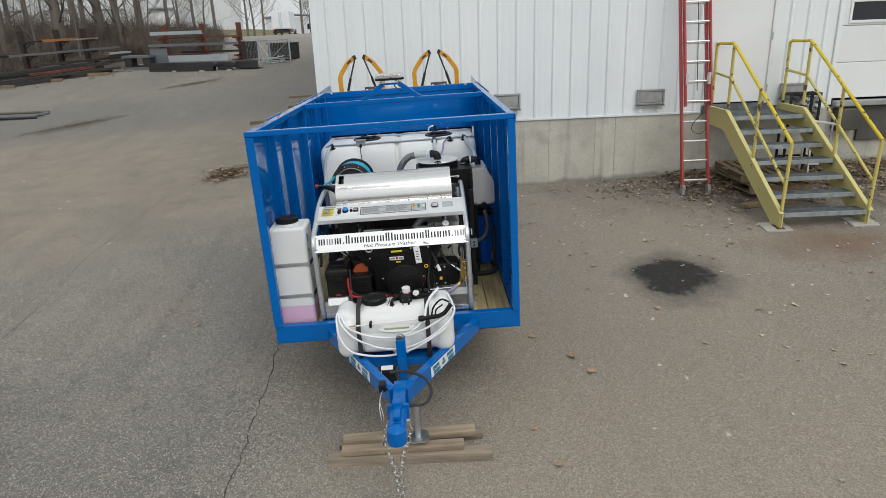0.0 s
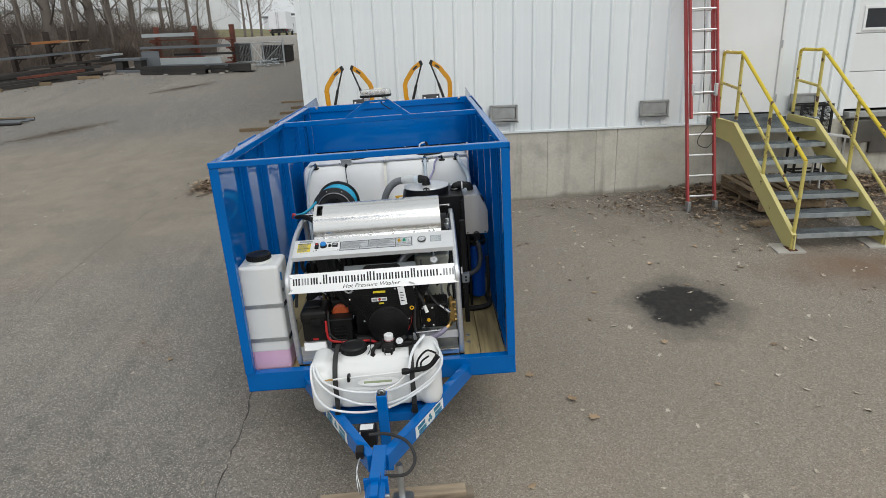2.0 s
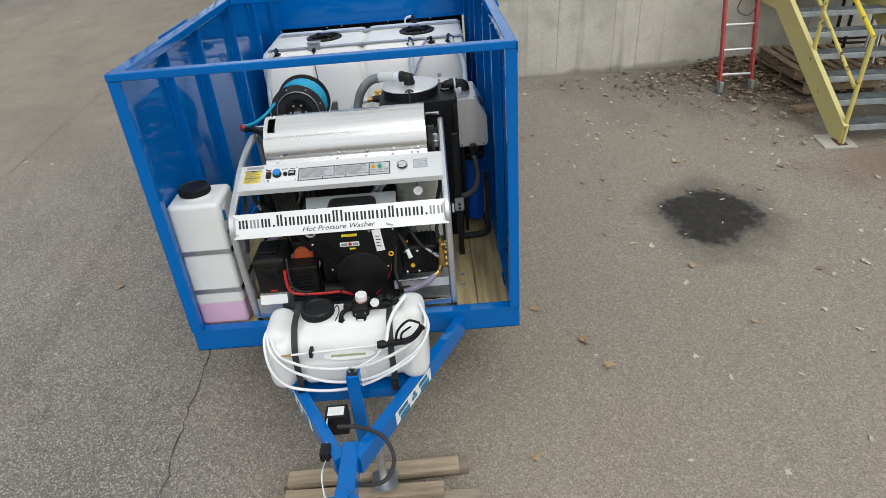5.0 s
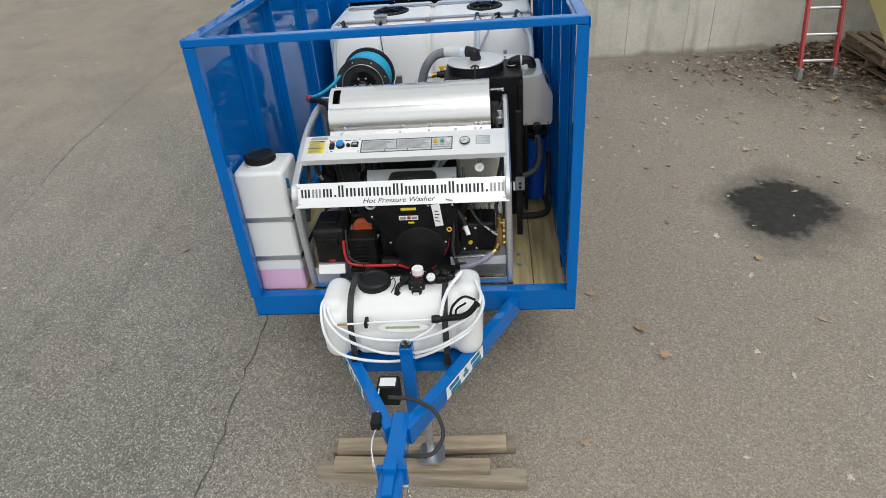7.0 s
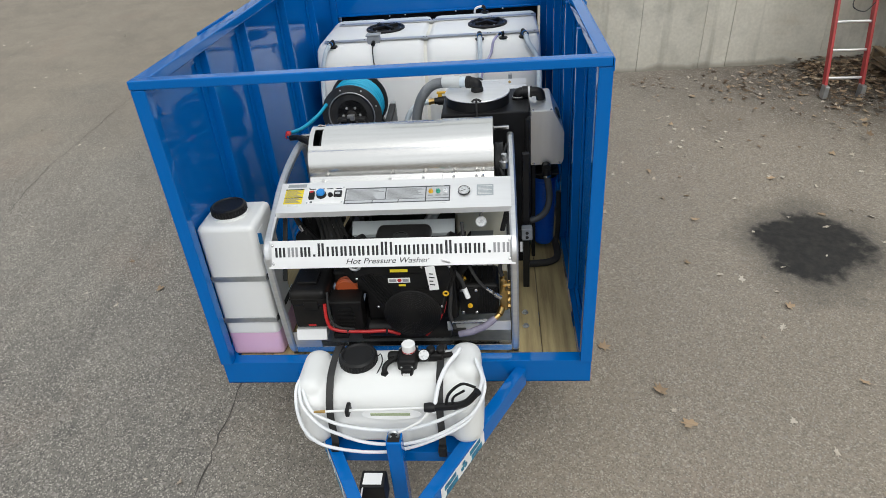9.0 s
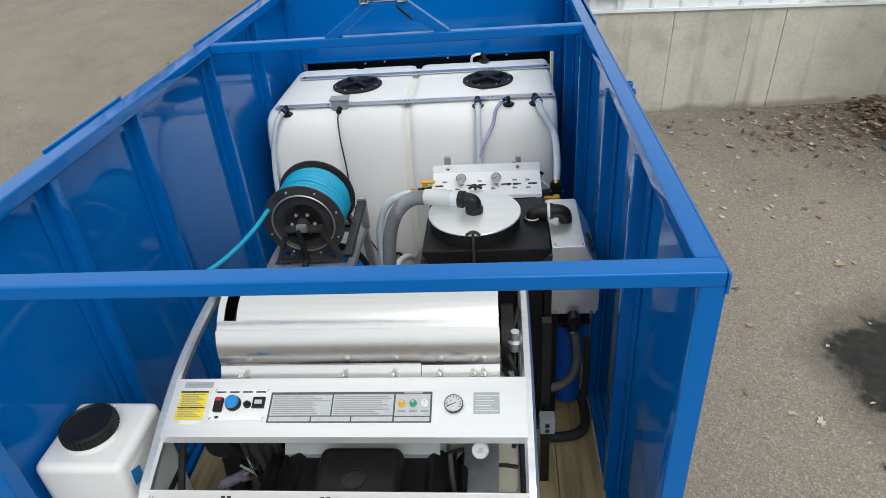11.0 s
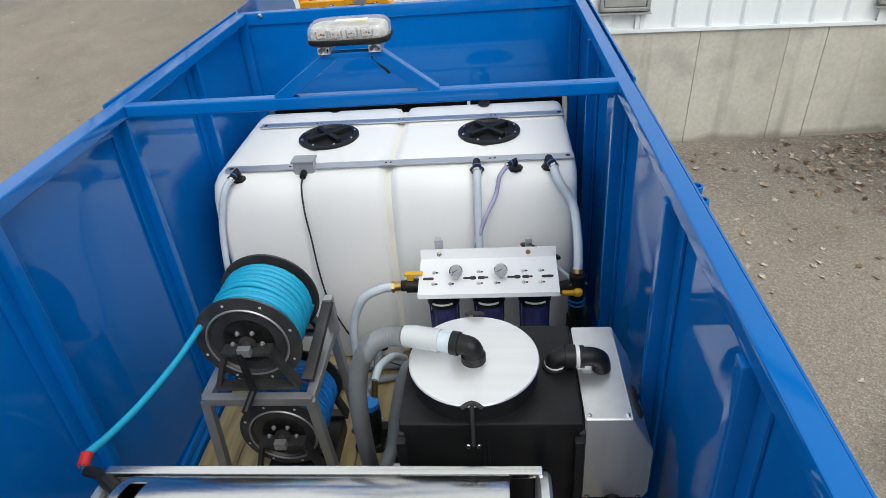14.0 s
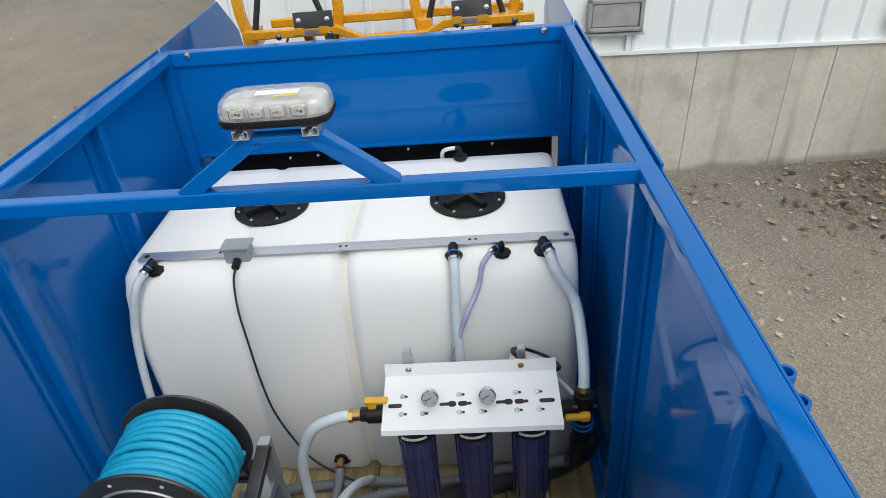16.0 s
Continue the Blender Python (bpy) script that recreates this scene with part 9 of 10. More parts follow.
bars(LEFT, [
    (0.66, 2.70, -0.40, 3.245, 0.16, 0.10, "orange", "faded orange beam on the rack"),
    (-0.35, 4.30, -0.25, 3.245, 0.07, 0.06, "darksteel", "dark pipe on the rack"),
    (2.2, 3.9, -0.50, 3.245, 0.05, 0.05, "oldwood", "old brown batten on the rack"),
    (-1.26, 5.20, -0.50, 2.745, 0.10, 0.085, "greysteel", "long grey bar on the rack"),
    (-1.6, 2.6, -0.30, 2.745, 0.12, 0.10, "darksteel", "long dark bar on the rack"),
    (-0.05, 4.75, -0.45, 2.275, 0.13, 0.10, "browned", "long brown-grey bar low on the rack"),
    (0.5, 5.1, -0.25, 2.275, 0.10, 0.07, "darksteel", "long dark bar low on the rack"),
    (0.15, 5.10, -0.70, 2.02, 0.10, 0.07, "rustpost", "rusty beam low on the rack"),
    (-0.6, 4.9, -0.85, 1.90, 0.14, 0.09, "darksteel", "dark steel beam near the ground"),
    (-0.35, 4.40, -1.05, 1.76, 0.12, 0.10, "browned", "brown-grey steel beam near the ground"),
    (-1.9, 2.2, -1.25, 1.68, 0.20, 0.11, "darksteel", "dark steel beam near the ground"),
    (3.75, 5.25, -0.95, 2.50, 0.30, 0.09, "palesteel", "pale steel section on the rack"),
    (3.7, 5.0, -0.95, 2.28, 0.30, 0.20, "darksteel", "dark steel section under a pale one"),
    (0.3, 3.6, -1.45, 1.68, 0.10, 0.07, "darksteel", "dark pipe near the ground")])
HEAP = Matrix.Translation((-15.95, 21.45, gz(-15.95, 21.45))) @ tilt(0, -3.8, 42).to_4x4()
bars(HEAP, [
    (-0.2, 3.3, 0.10, 0.0, 0.26, 0.12, "darksteel", "dark steel beam lying at the yard's edge"),
    (-1.6, 1.5, -0.22, 0.0, 0.24, 0.14, "darksteel", "dark steel beam lying in front of a stack"),
    (-1.2, 2.3, 0.02, 0.145, 0.24, 0.10, "browned", "brown-grey beam across two others"),
    (0.5, 4.0, 0.42, 0.0, 0.26, 0.12, "darksteel", "dark steel beam lying beside another"),
    (-0.9, 2.9, 0.74, 0.0, 0.26, 0.14, "darksteel", "long dark steel beam lying on the ground"),
    (1.1, 4.3, 0.28, 0.125, 0.30, 0.10, "browned", "brown-grey steel beam on a low stack"),
    (-0.4, 3.1, 0.66, 0.145, 0.24, 0.10, "darksteel", "dark steel beam on a low stack"),
    (0.9, 3.4, 0.62, 0.25, 0.20, 0.10, "rustpost", "rusty steel beam on a low stack"),
    (-0.8, 3.9, 1.10, 0.0, 0.28, 0.30, "darksteel", "deep dark steel beam lying on edge"),
    (-0.5, 4.2, 1.05, 0.305, 0.24, 0.11, "darksteel", "dark steel beam on a deep one"),
    (-0.2, 3.6, 1.12, 0.42, 0.22, 0.09, "browned", "brown-grey steel beam on top of a stack")])
for q, (x, y) in enumerate(((-13.35, 23.4), (-14.7, 22.2), (-15.9, 20.95))):
    solo("dunnage", box(B(), (x - 0.42, y - 0.07, gz(x, y) - 0.02), (x + 0.42, y + 0.07, gz(x, y) + 0.12), 0.01, 2, tilt(0, 0, 14)), "pallet", "brown timber lying at the yard's edge", "timber", (x, y, gz(x, y)), group="edge timbers")
for k in range(9):
    x, y = -11.75 + 0.03 * (k % 4), 14.55 + 0.10 * k
    solo("steel_pipe", rod(B(), (x - 1.6, y, gz(x, y) + 0.05 + 0.03 * (k % 2)), (x + 0.55 - 0.07 * (k % 3), y + 0.1 - 0.03 * (k % 2), gz(x, y) + 0.05 + 0.03 * (k % 2)), 0.032, 8), ("darksteel", "greysteel", "pallet", "greysteel", "darksteel")[k % 5], "short length lying in a loose bundle on the asphalt", "pipe", (x, y, gz(x, y)), group="loose pipes")
cr_ = thing("steel_crate", "dark steel crate by the fence", "crate", (0, 0, 0), place(-7.75, 26.45, 5))
part("side", box(B(), (-0.30, -0.30, 0.03), (0.30, 0.30, 0.78), 0.02), "darksteel", cr_)
part("rim", box(B(), (-0.32, -0.32, 0.785), (0.32, 0.32, 0.82), 0.01), "greysteel", cr_)
cr_ = thing("steel_bin", "wide dark steel bin by the fence", "bin", (0, 0, 0), place(-6.05, 25.75, -20))
part("side", box(B(), (-0.60, -0.35, 0.03), (0.60, 0.35, 0.66), 0.03), "darksteel", cr_)
part("rim", box(B(), (-0.63, -0.38, 0.665), (0.63, 0.38, 0.71), 0.01), "darksteel", cr_)
rnd = random.Random(31)
scrap = B()
for k in range(40):
    x, y = -6.25 + rnd.uniform(-0.45, 0.45), 24.35 + rnd.uniform(-0.25, 0.25)
    a = Vector((x, y, gz(x, y) + rnd.uniform(0.03, 0.25)))
    rod(scrap, a, a + Vector((rnd.uniform(-0.3, 0.3), rnd.uniform(-0.2, 0.2), rnd.uniform(-0.03, 0.08))), 0.018, 5)
solo("scrap_metal", scrap, "palesteel", "small heap of pale scrap metal on the ground", "scrap", kind="stuff")
FENCE = Matrix.Translation((-7.606, 25.96, 2.12)) @ tilt(0, 0, -38.55).to_4x4()
fence = thing("fence", "galvanised pipe and wire fence at the yard's edge", "fence", (1, 0, 0), FENCE)
for x, top in ((-0.52, 0.93), (0.57, 0.86), (1.37, 0.95), (2.70, 1.0)):
    part("post", rod(B(), (x, 0, -0.25), (x, 0, top), 0.032, 10), "galv", fence)
for z in (0.10, 0.88):
    part("rail", rod(B(), (-0.52, 0, z), (2.70, 0, z + 0.03), 0.018, 8), "galv", fence)
part("stay", rod(B(), (1.40, 0, 0.12), (2.66, 0, 0.86), 0.016, 8), "galv", fence)
part("stay", rod(B(), (0.6, 0, 0.86), (1.34, 0, 0.12), 0.014, 8), "galv", fence)
wire = B()
for k in range(30):
    x = -0.45 + 3.05 * k / 29
    rod(wire, (x, 0, 0.1), (x + 0.08, 0, 0.88), 0.003, 4)
    rod(wire, (x, 0, 0.1), (x - 0.08, 0, 0.88), 0.003, 4)
part("wire", wire, "galv", fence)


def truck():
    t = thing("box_truck", "white box truck parked on the far lane", "truck", (0, 0, 0), place(-16.1, 76.0, 3) @ Matrix.Scale(0.8, 4))
    part("cargo_box", box(B(), (-1.25, -3.0, 0.95), (1.25, 2.6, 3.35), 0.05), "truckwhite", t)
    for x in (-0.6, 0.6):
        part("rear_door", box(B(), (x - 0.58, -3.04, 1.05), (x + 0.58, -3.005, 3.25), 0.02), "truckwhite", t)
    part("door_bar", rod(rod(B(), (-0.12, -3.06, 1.1), (-0.12, -3.06, 3.2), 0.03, 6), (0.12, -3.06, 1.1), (0.12, -3.06, 3.2), 0.03, 6), "galv", t)
    part("cab", box(box(B(), (-1.1, 2.75, 0.6), (1.1, 4.6, 2.6), 0.2, 3), (-1.05, 4.3, 0.6), (1.05, 5.5, 1.7), 0.15, 3), "truckwhite", t)
    part("chassis", box(B(), (-0.6, -2.9, 0.55), (0.6, 4.5, 0.94), 0.03), "darksteel", t)
    part("bumper", box(B(), (-1.2, -3.2, 0.45), (1.2, -3.05, 0.65), 0.02), "darksteel", t)
    for y in (-1.9, 3.8):
        for x in (-1.0, 1.0):
            w = part("tyre", lathe(B(), [(0.25, -0.13), (0.45, -0.14), (0.48, 0), (0.45, 0.14), (0.25, 0.13)], (x, y, 0.48), (1, 0, 0), 20), "rubber", t)
            part("rim", lathe(B(), [(0.05, -0.15), (0.25, -0.12), (0.25, 0.12), (0.05, 0.15)], (x, y, 0.48), (1, 0, 0), 16), "galv", w)
    for x in (-1.15, 1.15):
        part("tail_light", box(B(), (x - 0.08, -3.09, 0.75), (x + 0.08, -3.05, 0.92), 0.01), "red", t)


truck()

# ---------------------------------------------------------------- winter trees, brush, bank and far buildings
def bare_tree(x, y, height, girth, seed, lean=0.0):
    rnd = random.Random(seed)
    t = thing("tree", "bare grey-barked winter tree with a fine twiggy crown", "tree", (0, 0, 0), place(x, y), "winter trees")
    trunk, limbs, twigs = B(), B(), B()
    top = Vector((lean * height, rnd.uniform(-0.3, 0.3), height * 0.62))
    pts = [Vector((0, 0, -0.4)), Vector((rnd.uniform(-0.1, 0.1), 0, height * 0.2)), Vector((lean * height * 0.4, rnd.uniform(-0.2, 0.2), height * 0.42)), top]
    line = smooth_path(pts, 5)
    sweep(trunk, line, [girth * (1.25 if i == 0 else 1) * (1 - 0.62 * i / (len(line) - 1)) for i in range(len(line))], 9)

    def grow(p, d, length, r, level):
        q = p
        pts = [p]
        for _ in range(4):
            d = (d + Vector((rnd.uniform(-0.28, 0.28), rnd.uniform(-0.28, 0.28), rnd.uniform(-0.08, 0.22)))).normalized()
            q = q + d * length / 4
            pts.append(q)
        sweep(limbs if level < 2 else twigs, pts, [r * (1 - 0.17 * k) for k in range(5)], 5 if level < 2 else 3)
        if level >= 4:
            return
        for _ in range((4, 4, 4, 3)[level]):
            k = rnd.randint(1, 4)
            side = Vector((rnd.uniform(-1, 1), rnd.uniform(-1, 1), rnd.uniform(-0.2, 0.9))).normalized()
            grow(pts[k], (d * 0.55 + side * 0.8).normalized(), length * rnd.uniform(0.48, 0.72), r * 0.50, level + 1)

    n = 10
    for k in range(n):
        i = int(len(line) * (0.20 + 0.78 * k / n))
        a = rnd.uniform(0, 2 * math.pi)
        grow(line[min(i, len(line) - 1)], Vector((math.cos(a), math.sin(a), rnd.uniform(0.35, 1.1))).normalized(), height * rnd.uniform(0.20, 0.34), girth * 0.20, 1)
    grow(top, Vector((0, 0, 1)), height * 0.3, girth * 0.36, 1)
    part("trunk", trunk, "bark", t, sharp=80)
    part("limb", limbs, "bark", t, sharp=80)
    part("crown", twigs, "twig", t, sharp=80)
    return t


for k, (x, y, h, g_, ln) in enumerate([
        (-20.9, 30.0, 12, 0.24, 0.03), (-18.8, 31.5, 14, 0.36, -0.02), (-17.65, 33.5, 13, 0.34, -0.03), (-17.3, 35.0, 13, 0.28, 0.03), (-16.85, 37.0, 12, 0.19, 0.0),
        (-17.7, 44.0, 12, 0.17, 0.02), (-25.3, 40.0, 13, 0.22, 0.02), (-22.6, 42.0, 13, 0.22, 0.03), (-26.4, 48.0, 13, 0.22, -0.03), (-17.9, 50.0, 13, 0.16, 0.0),
        (-24.0, 36.0, 12, 0.20, 0.02), (-21.0, 47.0, 13, 0.18, -0.02), (-24.0, 90.0, 14, 0.22, 0.0), (-24.1, 100.0, 15, 0.24, 0.02), (-17.5, 104.0, 13, 0.30, 0.05), (-26.5, 104.0, 13, 0.22, -0.04), (-14.5, 108.0, 13, 0.28, 0.0), (-21.0, 116.0, 14, 0.3, 0.0), (-28.0, 52.0, 13, 0.2, 0.0)]):
    bare_tree(x, y, h, 0.86 * g_, 100 + k, ln)


for k, (x, y, h, g_) in enumerate([(-20.2, 27.5, 6.5, 0.06), (-18.6, 28.5, 7.5, 0.07), (-17.0, 29.5, 6.0, 0.05), (-15.6, 31.0, 7.0, 0.07), (-14.4, 32.0, 6.0, 0.05), (-13.2, 33.0, 7.0, 0.06),
                                  (-22.4, 29.0, 7.5, 0.08), (-19.6, 33.0, 8.0, 0.08), (-21.6, 35.0, 8.0, 0.07), (-16.4, 34.5, 7.0, 0.06), (-12.6, 36.0, 6.5, 0.06), (-23.6, 32.5, 8.0, 0.08), (-14.9, 38.0, 8.0, 0.08), (-25.0, 35.0, 8.0, 0.08)]):
    bare_tree(x, y, h, g_, 300 + k, 0.05 * (-1) ** k)


def thicket(seed, n, span, name, label, hmin, hmax):
    """Tangled bare stems, forked into thin twigs, along the yard's edge."""
    rnd = random.Random(seed)
    verts, faces = [], []

    def stem(p, d, h, w, steps, droop):
        prev, out = None, []
        for k in range(steps):
            s = Vector((1, rnd.uniform(-0.6, 0.6), 0)).normalized() * w * (1 - 0.7 * k / steps)
            i = len(verts)
            verts.extend((tuple(p - s), tuple(p + s)))
            if prev is not None:
                faces.append((prev, prev + 1, i + 1, i))
            prev = i
            out.append(p)
            p = p + d * h / (steps - 1)
            d = (d + Vector((rnd.uniform(-0.4, 0.4), rnd.uniform(-0.4, 0.4), rnd.uniform(-droop, 0.1)))).normalized()
        return out

    for _ in range(n):
        x, y = rnd.uniform(*span[0]), rnd.uniform(*span[1])
        x -= (y - span[1][0]) * span[2]
        h = rnd.uniform(hmin, hmax) * (0.75 + 0.5 * noise.noise((x * 0.4, y * 0.4, 0)))
        pts = stem(Vector((x, y, gz(x, y) - 0.1)), Vector((rnd.uniform(-0.5, 0.5), rnd.uniform(-0.4, 0.4), 1)).normalized(), h, rnd.uniform(0.006, 0.018), 5, 0.25)
        for _ in range(4):
            stem(rnd.choice(pts[1:]), Vector((rnd.uniform(-1, 1), rnd.uniform(-0.8, 0.8), rnd.uniform(-0.1, 1))).normalized(), h * rnd.uniform(0.2, 0.45), 0.005, 3, 0.3)
    me = bpy.data.meshes.new(name)
    me.from_pydata(verts, [], faces)
    me.materials.append(M["brush"])
    tagged(new(name, me), label, "brush", kind="stuff")


thicket(1, 7000, ((-27, -18.3), (23.0, 36), -0.12), "brush", "tangled bare winter brush along the yard's edge", 0.9, 1.9)
thicket(2, 6500, ((-16.6, -9.8), (29.4, 40), 0.32), "brush", "tangled bare winter brush behind the steel racks", 0.8, 1.7)
thicket(3, 6000, ((-38, -20), (34, 60), 0.12), "brush", "tangled bare winter brush behind the trees", 1.6, 3.4)


def leaf_floor():
    """Dull leaf-covered soil under the brush, a low uneven bank."""
    def z_at(x, y):
        back = min(-0.698 * (x + 16.0) + 0.716 * (y - 20.8), y - 24.6 - 3.8 * max(0.0, min(1.0, (x + 12.8) / 0.8)))
        back = min(back, -9.6 - 0.32 * max(0.0, y - 29.4) - x)
        edge = max(0.0, min(1.0, back / 0.8))
        return gz(x, y) - 0.06 + 0.075 * edge + max(0.0, min(1.0, (back - 4.5) / 3)) * (0.25 + 0.18 * noise.noise((x * 0.5, y * 0.5, 1)))
    xs, ys = [-58 + 0.8 * k for k in range(63)], [18 + 0.8 * k for k in range(60)]
    verts = [(x, y, z_at(x, y)) for y in ys for x in xs]
    n = len(xs)
    faces = [(j * n + i, j * n + i + 1, (j + 1) * n + i + 1, (j + 1) * n + i) for j in range(len(ys) - 1) for i in range(n - 1)]
    me = bpy.data.meshes.new("leaf_mould")
    me.from_pydata(verts, [], faces)
    me.shade_smooth()
    me.materials.append(M["soil"])
    tagged(new("leaf_mould", me), "leaf-covered brown soil under bare brush", "soil", kind="structure")


M["soil"] = surf("leaf_covered_soil", (0.090, 0.066, 0.048), 0.95, 0, (0.055, 0.042, 0.033), 0.8, bump=0.8, bscale=5)
leaf_floor()


def grass_bank():
    """Rough grass rising from the edge of the far lane."""
    verts, faces, n = [], [], 28
    for j in range(20):
        y = 90 + 2.0 * j
        edge = -31.4 + (y - 90) * 0.262
        for i in range(n):
            x = edge - 2.2 * i
            verts.append((x, y, gz(x, y) + 0.05 + 1.4 * min(i, 4) / 4 + 0.12 * noise.noise((x * 0.3, y * 0.3, 3))))
    faces = [(j * n + i + 1, j * n + i, (j + 1) * n + i, (j + 1) * n + i + 1) for j in range(19) for i in range(n - 1)]
    me = bpy.data.meshes.new("grass_bank")
    me.from_pydata(verts, [], faces)
    me.shade_smooth()
    me.materials.append(M["grass"])
    tagged(new("grass_bank", me), "dull winter grass bank beyond the yard", "grass", kind="structure")


grass_bank()


def far_building(x, y, w, d, h, rz, mat, label, windows=0, roof=True, doors=0):
    b = thing("building", label, "building", (0, 0, 0), place(x, y, rz), "far buildings")
    part("wall", box(B(), (-w / 2, 0, -1), (w / 2, d, h)), mat, b)
    if roof:
        part("roof", prism(B(), [(-w / 2 - 0.4, h), (0, h + w * 0.05), (w / 2 + 0.4, h), (w / 2 + 0.4, h + 0.25), (0, h + w * 0.05 + 0.25), (-w / 2 - 0.4, h + 0.25)], -0.5, d + 0.5, "y"), "farroof", b)
    for k in range(int(w / 2.2)):
        part("wall_rib", box(B(), (-w / 2 + 1.1 + 2.2 * k, -0.06, 0), (-w / 2 + 1.2 + 2.2 * k, -0.005, h)), mat, b)
    for k in range(windows):
        xx = -w / 2 + (k + 0.7) * w / (windows + 0.4)
        part("window", box(B(), (xx - 0.5, -0.05, 1.4), (xx + 0.5, -0.01, 2.6), 0.02), "glassdark", b)
    for k in range(doors):
        xx = w / 2 - 5.5 - 8.6 * k
        d = part("loading_door", box(B(), (xx - 1.9, -0.14, 1.2), (xx + 1.9, -0.07, 5.6), 0.02), "truckwhite", b)
        part("door_canopy", box(B(), (xx - 2.3, -0.9, 5.65), (xx + 2.3, -0.07, 5.95), 0.03), "farroof", d)


far_building(-65, 122, 44, 20, 14, 18, "farwall", "pale metal-clad hall behind the bare trees", doors=4)
far_building(-29, 150, 12, 9, 4.0, 6, "farwall", "small white house among far trees", 3)
far_building(-8, 160, 26, 12, 4.5, 0, "farwall", "low pale building at the end of the lane", 5)
silo = thing("silo", "pale steel storage silo beyond the bank", "silo", (0, 0, 0), place(-38.5, 127))
part("barrel", lathe(B(), [(4.2, -1), (4.2, 11), (4.0, 11.3), (0.4, 13.0)], (0, 0, 0), (0, 0, 1), 36), "farwall", silo)
pole = thing("utility_pole", "dark wooden utility pole with a crossarm", "pole", (0, 0, 0), place(-18.4, 57.0))
part("shaft", rod(B(), (0, 0, -0.5), (0, 0, 9), 0.15, 10, 0.10), "bark", pole)
part("crossarm", box(B(), (-1.2, -0.08, 8.1), (1.2, 0.08, 8.28), 0.01), "bark", pole)

# ---------------------------------------------------------------- fallen leaves
def leaf_shape(rnd, size):
    """The outline of a lobed dry leaf, longer than wide, folded up along its rib and curled at the tip."""
    n = 13
    pts = []
    fold, curl, wide = rnd.uniform(-0.25, 0.55), rnd.uniform(-0.10, 0.30), rnd.uniform(0.40, 0.72)
    for k in range(n):
        t = 2 * math.pi * k / n
        r = size * (0.50 if k % 2 else 1.0) * rnd.uniform(0.7, 1.15)
        x, y = wide * r * math.cos(t), r * math.sin(t)
        pts.append(Vector((x, y, fold * abs(x) + curl * y * y / size)))
    return pts


def litter(seed, n, where, name, label, size, lift=0.006, mat="litter"):
    rnd = random.Random(seed)
    verts, faces = [], []
    for _ in range(n):
        x, y, zz = where(rnd)
        s = rnd.uniform(*size)
        pts = leaf_shape(rnd, s)
        m = Euler((rnd.uniform(-0.28, 0.28), rnd.uniform(-0.28, 0.28), rnd.uniform(0, 6.3))).to_matrix()
        c = Vector((x, y, gz(x, y) + zz + lift + s * 0.05))
        i = len(verts)
        verts.append(tuple(c))
        verts += [tuple(c + m @ p) for p in pts]
        faces += [(i, i + 1 + k, i + 1 + (k + 1) % len(pts)) for k in range(len(pts))]
    me = bpy.data.meshes.new(name)
    me.from_pydata(verts, [], faces)
    me.materials.append(M[mat])
    tagged(new(name, me), label, "leaves", kind="stuff")


def wall_y(x):
    return 5.753 + 0.0354 * x


def by_wall(rnd):
    while True:
        x = rnd.triangular(2.3, 9.0, 4.6)
        d = abs(rnd.gauss(0, 0.70))
        dens = 0.10 + 0.90 * max(0.0, min(1.0, (x - 3.0) / 1.8))
        if rnd.random() < dens and d < 2.6:
            return x, wall_y(x) - 0.06 - d, rnd.uniform(0, 0.03)


def under_stairs(rnd):
    return rnd.uniform(4.3, 8.2), wall_y(6) - abs(rnd.gauss(0.3, 0.8)) - 0.05, rnd.uniform(0, 0.07)


def small_pile(rnd):
    return rnd.gauss(-3.68, 0.19), rnd.gauss(7.62, 0.22), rnd.uniform(0, 0.07)


def clump(rnd):
    return rnd.gauss(3.35, 0.30), rnd.gauss(5.1, 0.20), rnd.uniform(0, 0.03)


def strewn(rnd):
    while True:
        x, y = rnd.uniform(1.2, 8.5), rnd.uniform(-4.0, 5.6)
        if rnd.random() < 0.12 + 0.88 * max(0, min(1, (y - 0.5) / 5)) ** 1.5:
            return x, y, 0


def left_yard(rnd):
    return rnd.uniform(-9, -1.2), rnd.uniform(-3, 16), 0


litter(11, 1250, by_wall, "fallen_leaves", "brown dry leaves drifted along the building", (0.018, 0.055))
litter(12, 2600, under_stairs, "fallen_leaves", "thick brown dry leaves under the stairs", (0.025, 0.065))
litter(13, 480, small_pile, "fallen_leaves", "small heap of brown leaves on the asphalt", (0.035, 0.07))
litter(14, 48, clump, "fallen_leaves", "clump of brown leaves on the asphalt", (0.03, 0.055))
litter(15, 560, strewn, "fallen_leaves", "scattered pale dry leaves on the asphalt", (0.022, 0.05), mat="litter_pale")
litter(16, 210, left_yard, "fallen_leaves", "few scattered dry leaves across the yard", (0.022, 0.045), mat="litter_pale")
litter(17, 420, lambda rnd: (lambda a, b: (-16.0 + 0.716 * a - 0.698 * b, 20.8 + 0.698 * a + 0.716 * b, 0.01))(rnd.uniform(-1.5, 5.8), rnd.gauss(0.6, 0.7)), "fallen_leaves", "brown leaves gathered at the yard's edge", (0.05, 0.09))
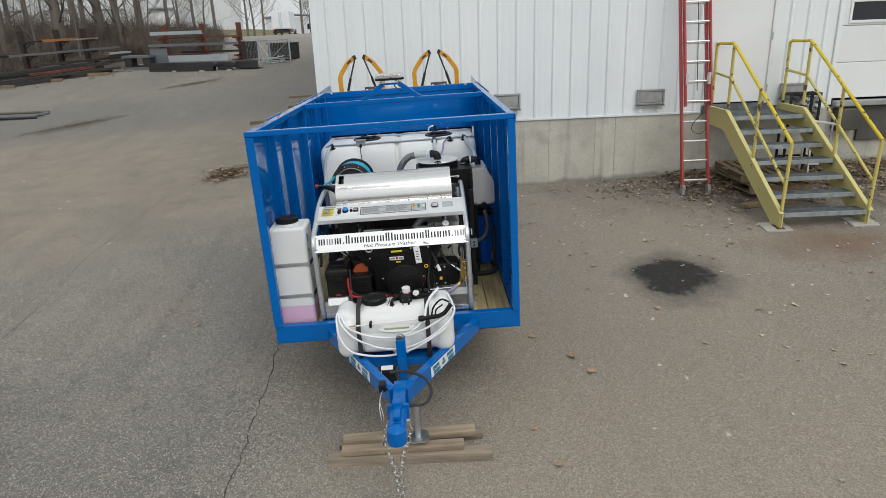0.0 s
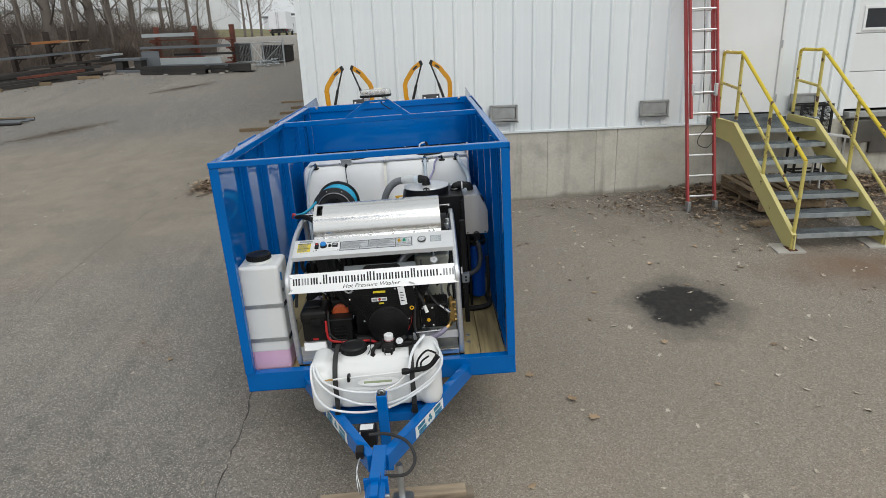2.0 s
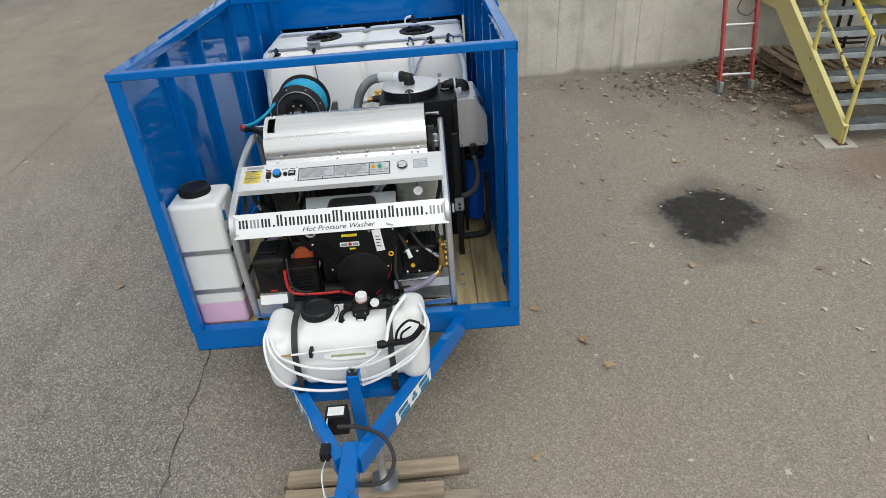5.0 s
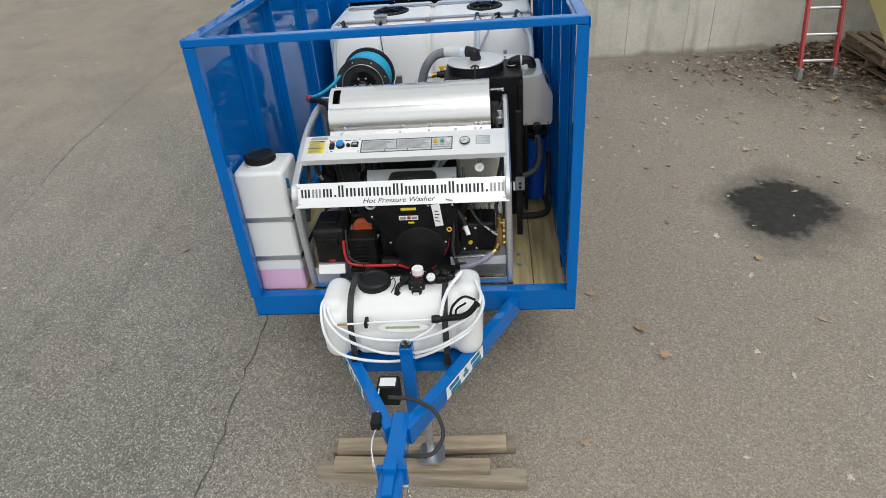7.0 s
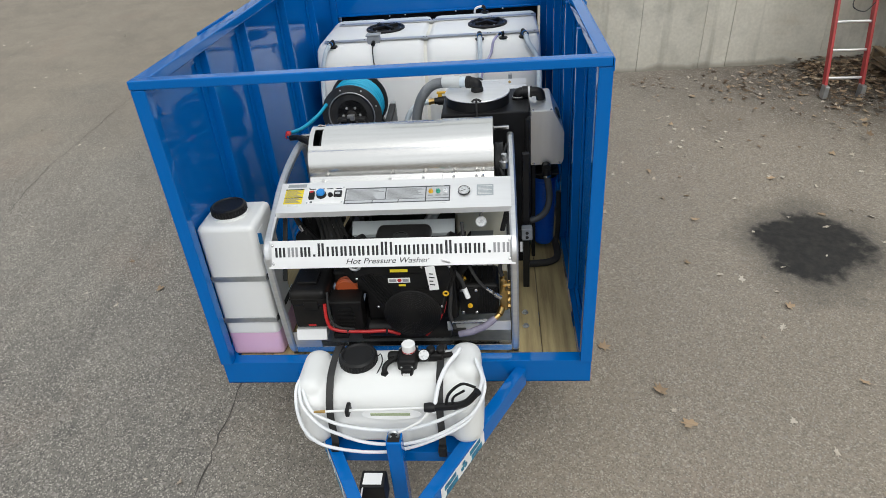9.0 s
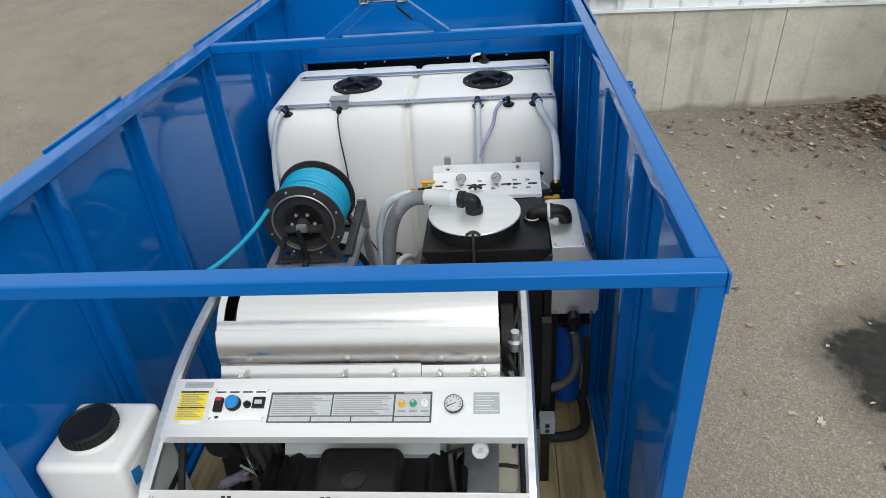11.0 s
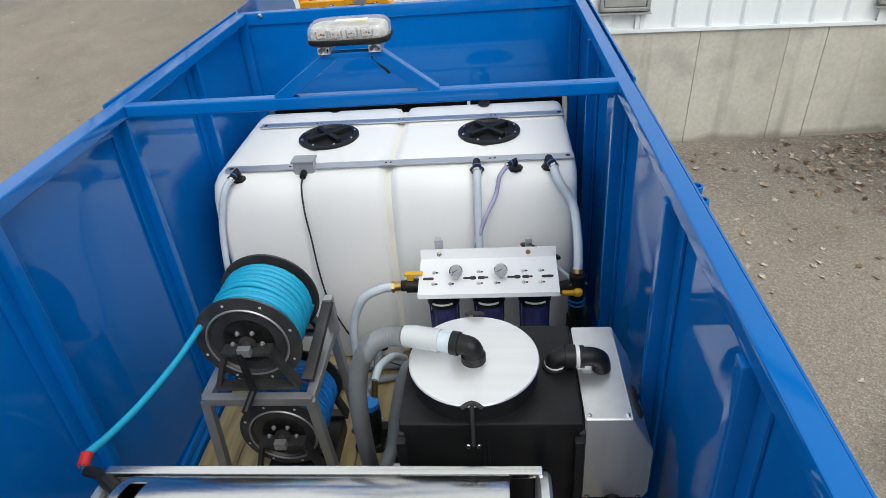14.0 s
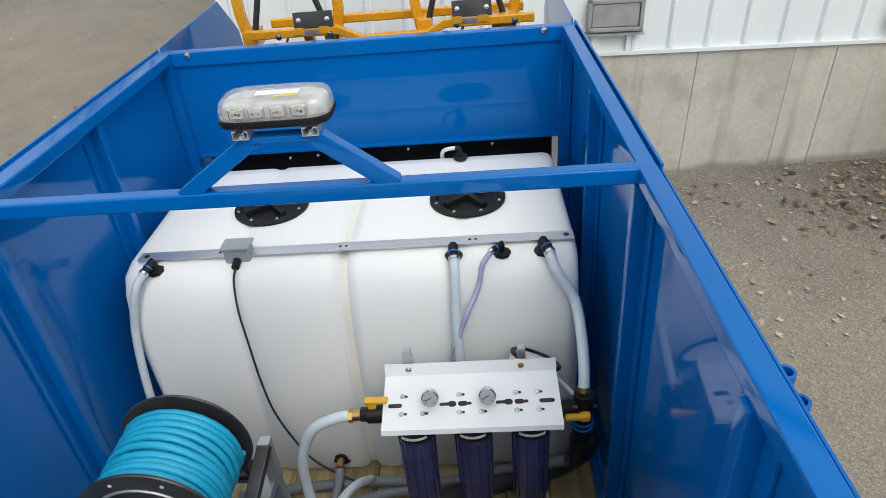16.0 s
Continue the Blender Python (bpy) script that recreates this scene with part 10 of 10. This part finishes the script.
# single larger leaves that lie alone
for k, (x, y, s) in enumerate([(2.72, 1.36, 0.060), (3.40, 2.54, 0.055), (3.16, 3.14, 0.06), (2.47, 4.33, 0.065), (1.62, 0.55, 0.085), (1.75, 0.28, 0.075), (1.10, -0.45, 0.06), (2.05, 3.35, 0.06), (2.95, 0.62, 0.05), (3.75, 1.2, 0.055), (-2.35, 1.65, 0.06), (1.30, 0.95, 0.07), (2.3, 2.5, 0.05), (3.9, 3.6, 0.06), (2.1, 1.9, 0.045), (4.2, 2.9, 0.06), (1.22, -0.9, 0.05)]):
    rnd = random.Random(900 + k)
    bm = B()
    c = Vector((x, y, gz(x, y) + 0.008 + 0.08 * s))
    mid = bm.verts.new(c)
    ring = [bm.verts.new(c + Euler((rnd.uniform(-0.1, 0.1), 0.05, 0.9 * k)).to_matrix() @ p) for p in leaf_shape(rnd, s)]
    for j in range(len(ring)):
        bm.faces.new((mid, ring[j], ring[(j + 1) % len(ring)]))
    solo("dry_leaf", bm, "leaf", "single curled brown oak leaf on the asphalt", "leaf", (x, y, gz(x, y)), group="single leaves")
# loose timbers left along the foot of the building's far corner
for x0, x1, y, h, rz in ((-4.31, -3.5, 12.19, 0.08, 1), (-3.75, -3.0, 13.05, 0.08, 3), (-3.68, -3.0, 14.12, 0.06, 3), (-3.5, -2.9, 14.8, 0.06, 4), (-3.96, -3.2, 15.76, 0.05, 0)):
    c = (x0 + x1) / 2
    solo("timber_block", box(B(), (x0, y - 0.06, gz(c, y) - 0.01), (x1, y + 0.06, gz(c, y) + h), 0.006, 2, tilt(0, -1.3, rz)), "pallet", "short brown timber lying on the asphalt yard", "timber", (c, y, gz(c, y)), group="yard timbers")
dirt = B()
rnd = random.Random(77)
for cx, cy, sx, sy in ((-8.3, 19.85, 1.0, 0.30), (-9.45, 13.4, 1.1, 0.30)):
    for _ in range(320):
        x = rnd.gauss(cx, sx * 0.5)
        y = rnd.gauss(cy, sy * 0.5) + 1.0 * (x - cx)
        s = rnd.uniform(0.008, 0.028)
        a = [dirt.verts.new((x + s * math.cos(t), y + s * math.sin(t), gz(x, y) + 0.006)) for t in (0.3, 2.2, 4.4)]
        top = dirt.verts.new((x, y, gz(x, y) + s * 0.7))
        for j in range(3):
            dirt.faces.new((a[j], a[(j + 1) % 3], top))
solo("soil_crumbs", dirt, "soil", "streaks of dark soil and twigs on the asphalt", "soil", kind="stuff")
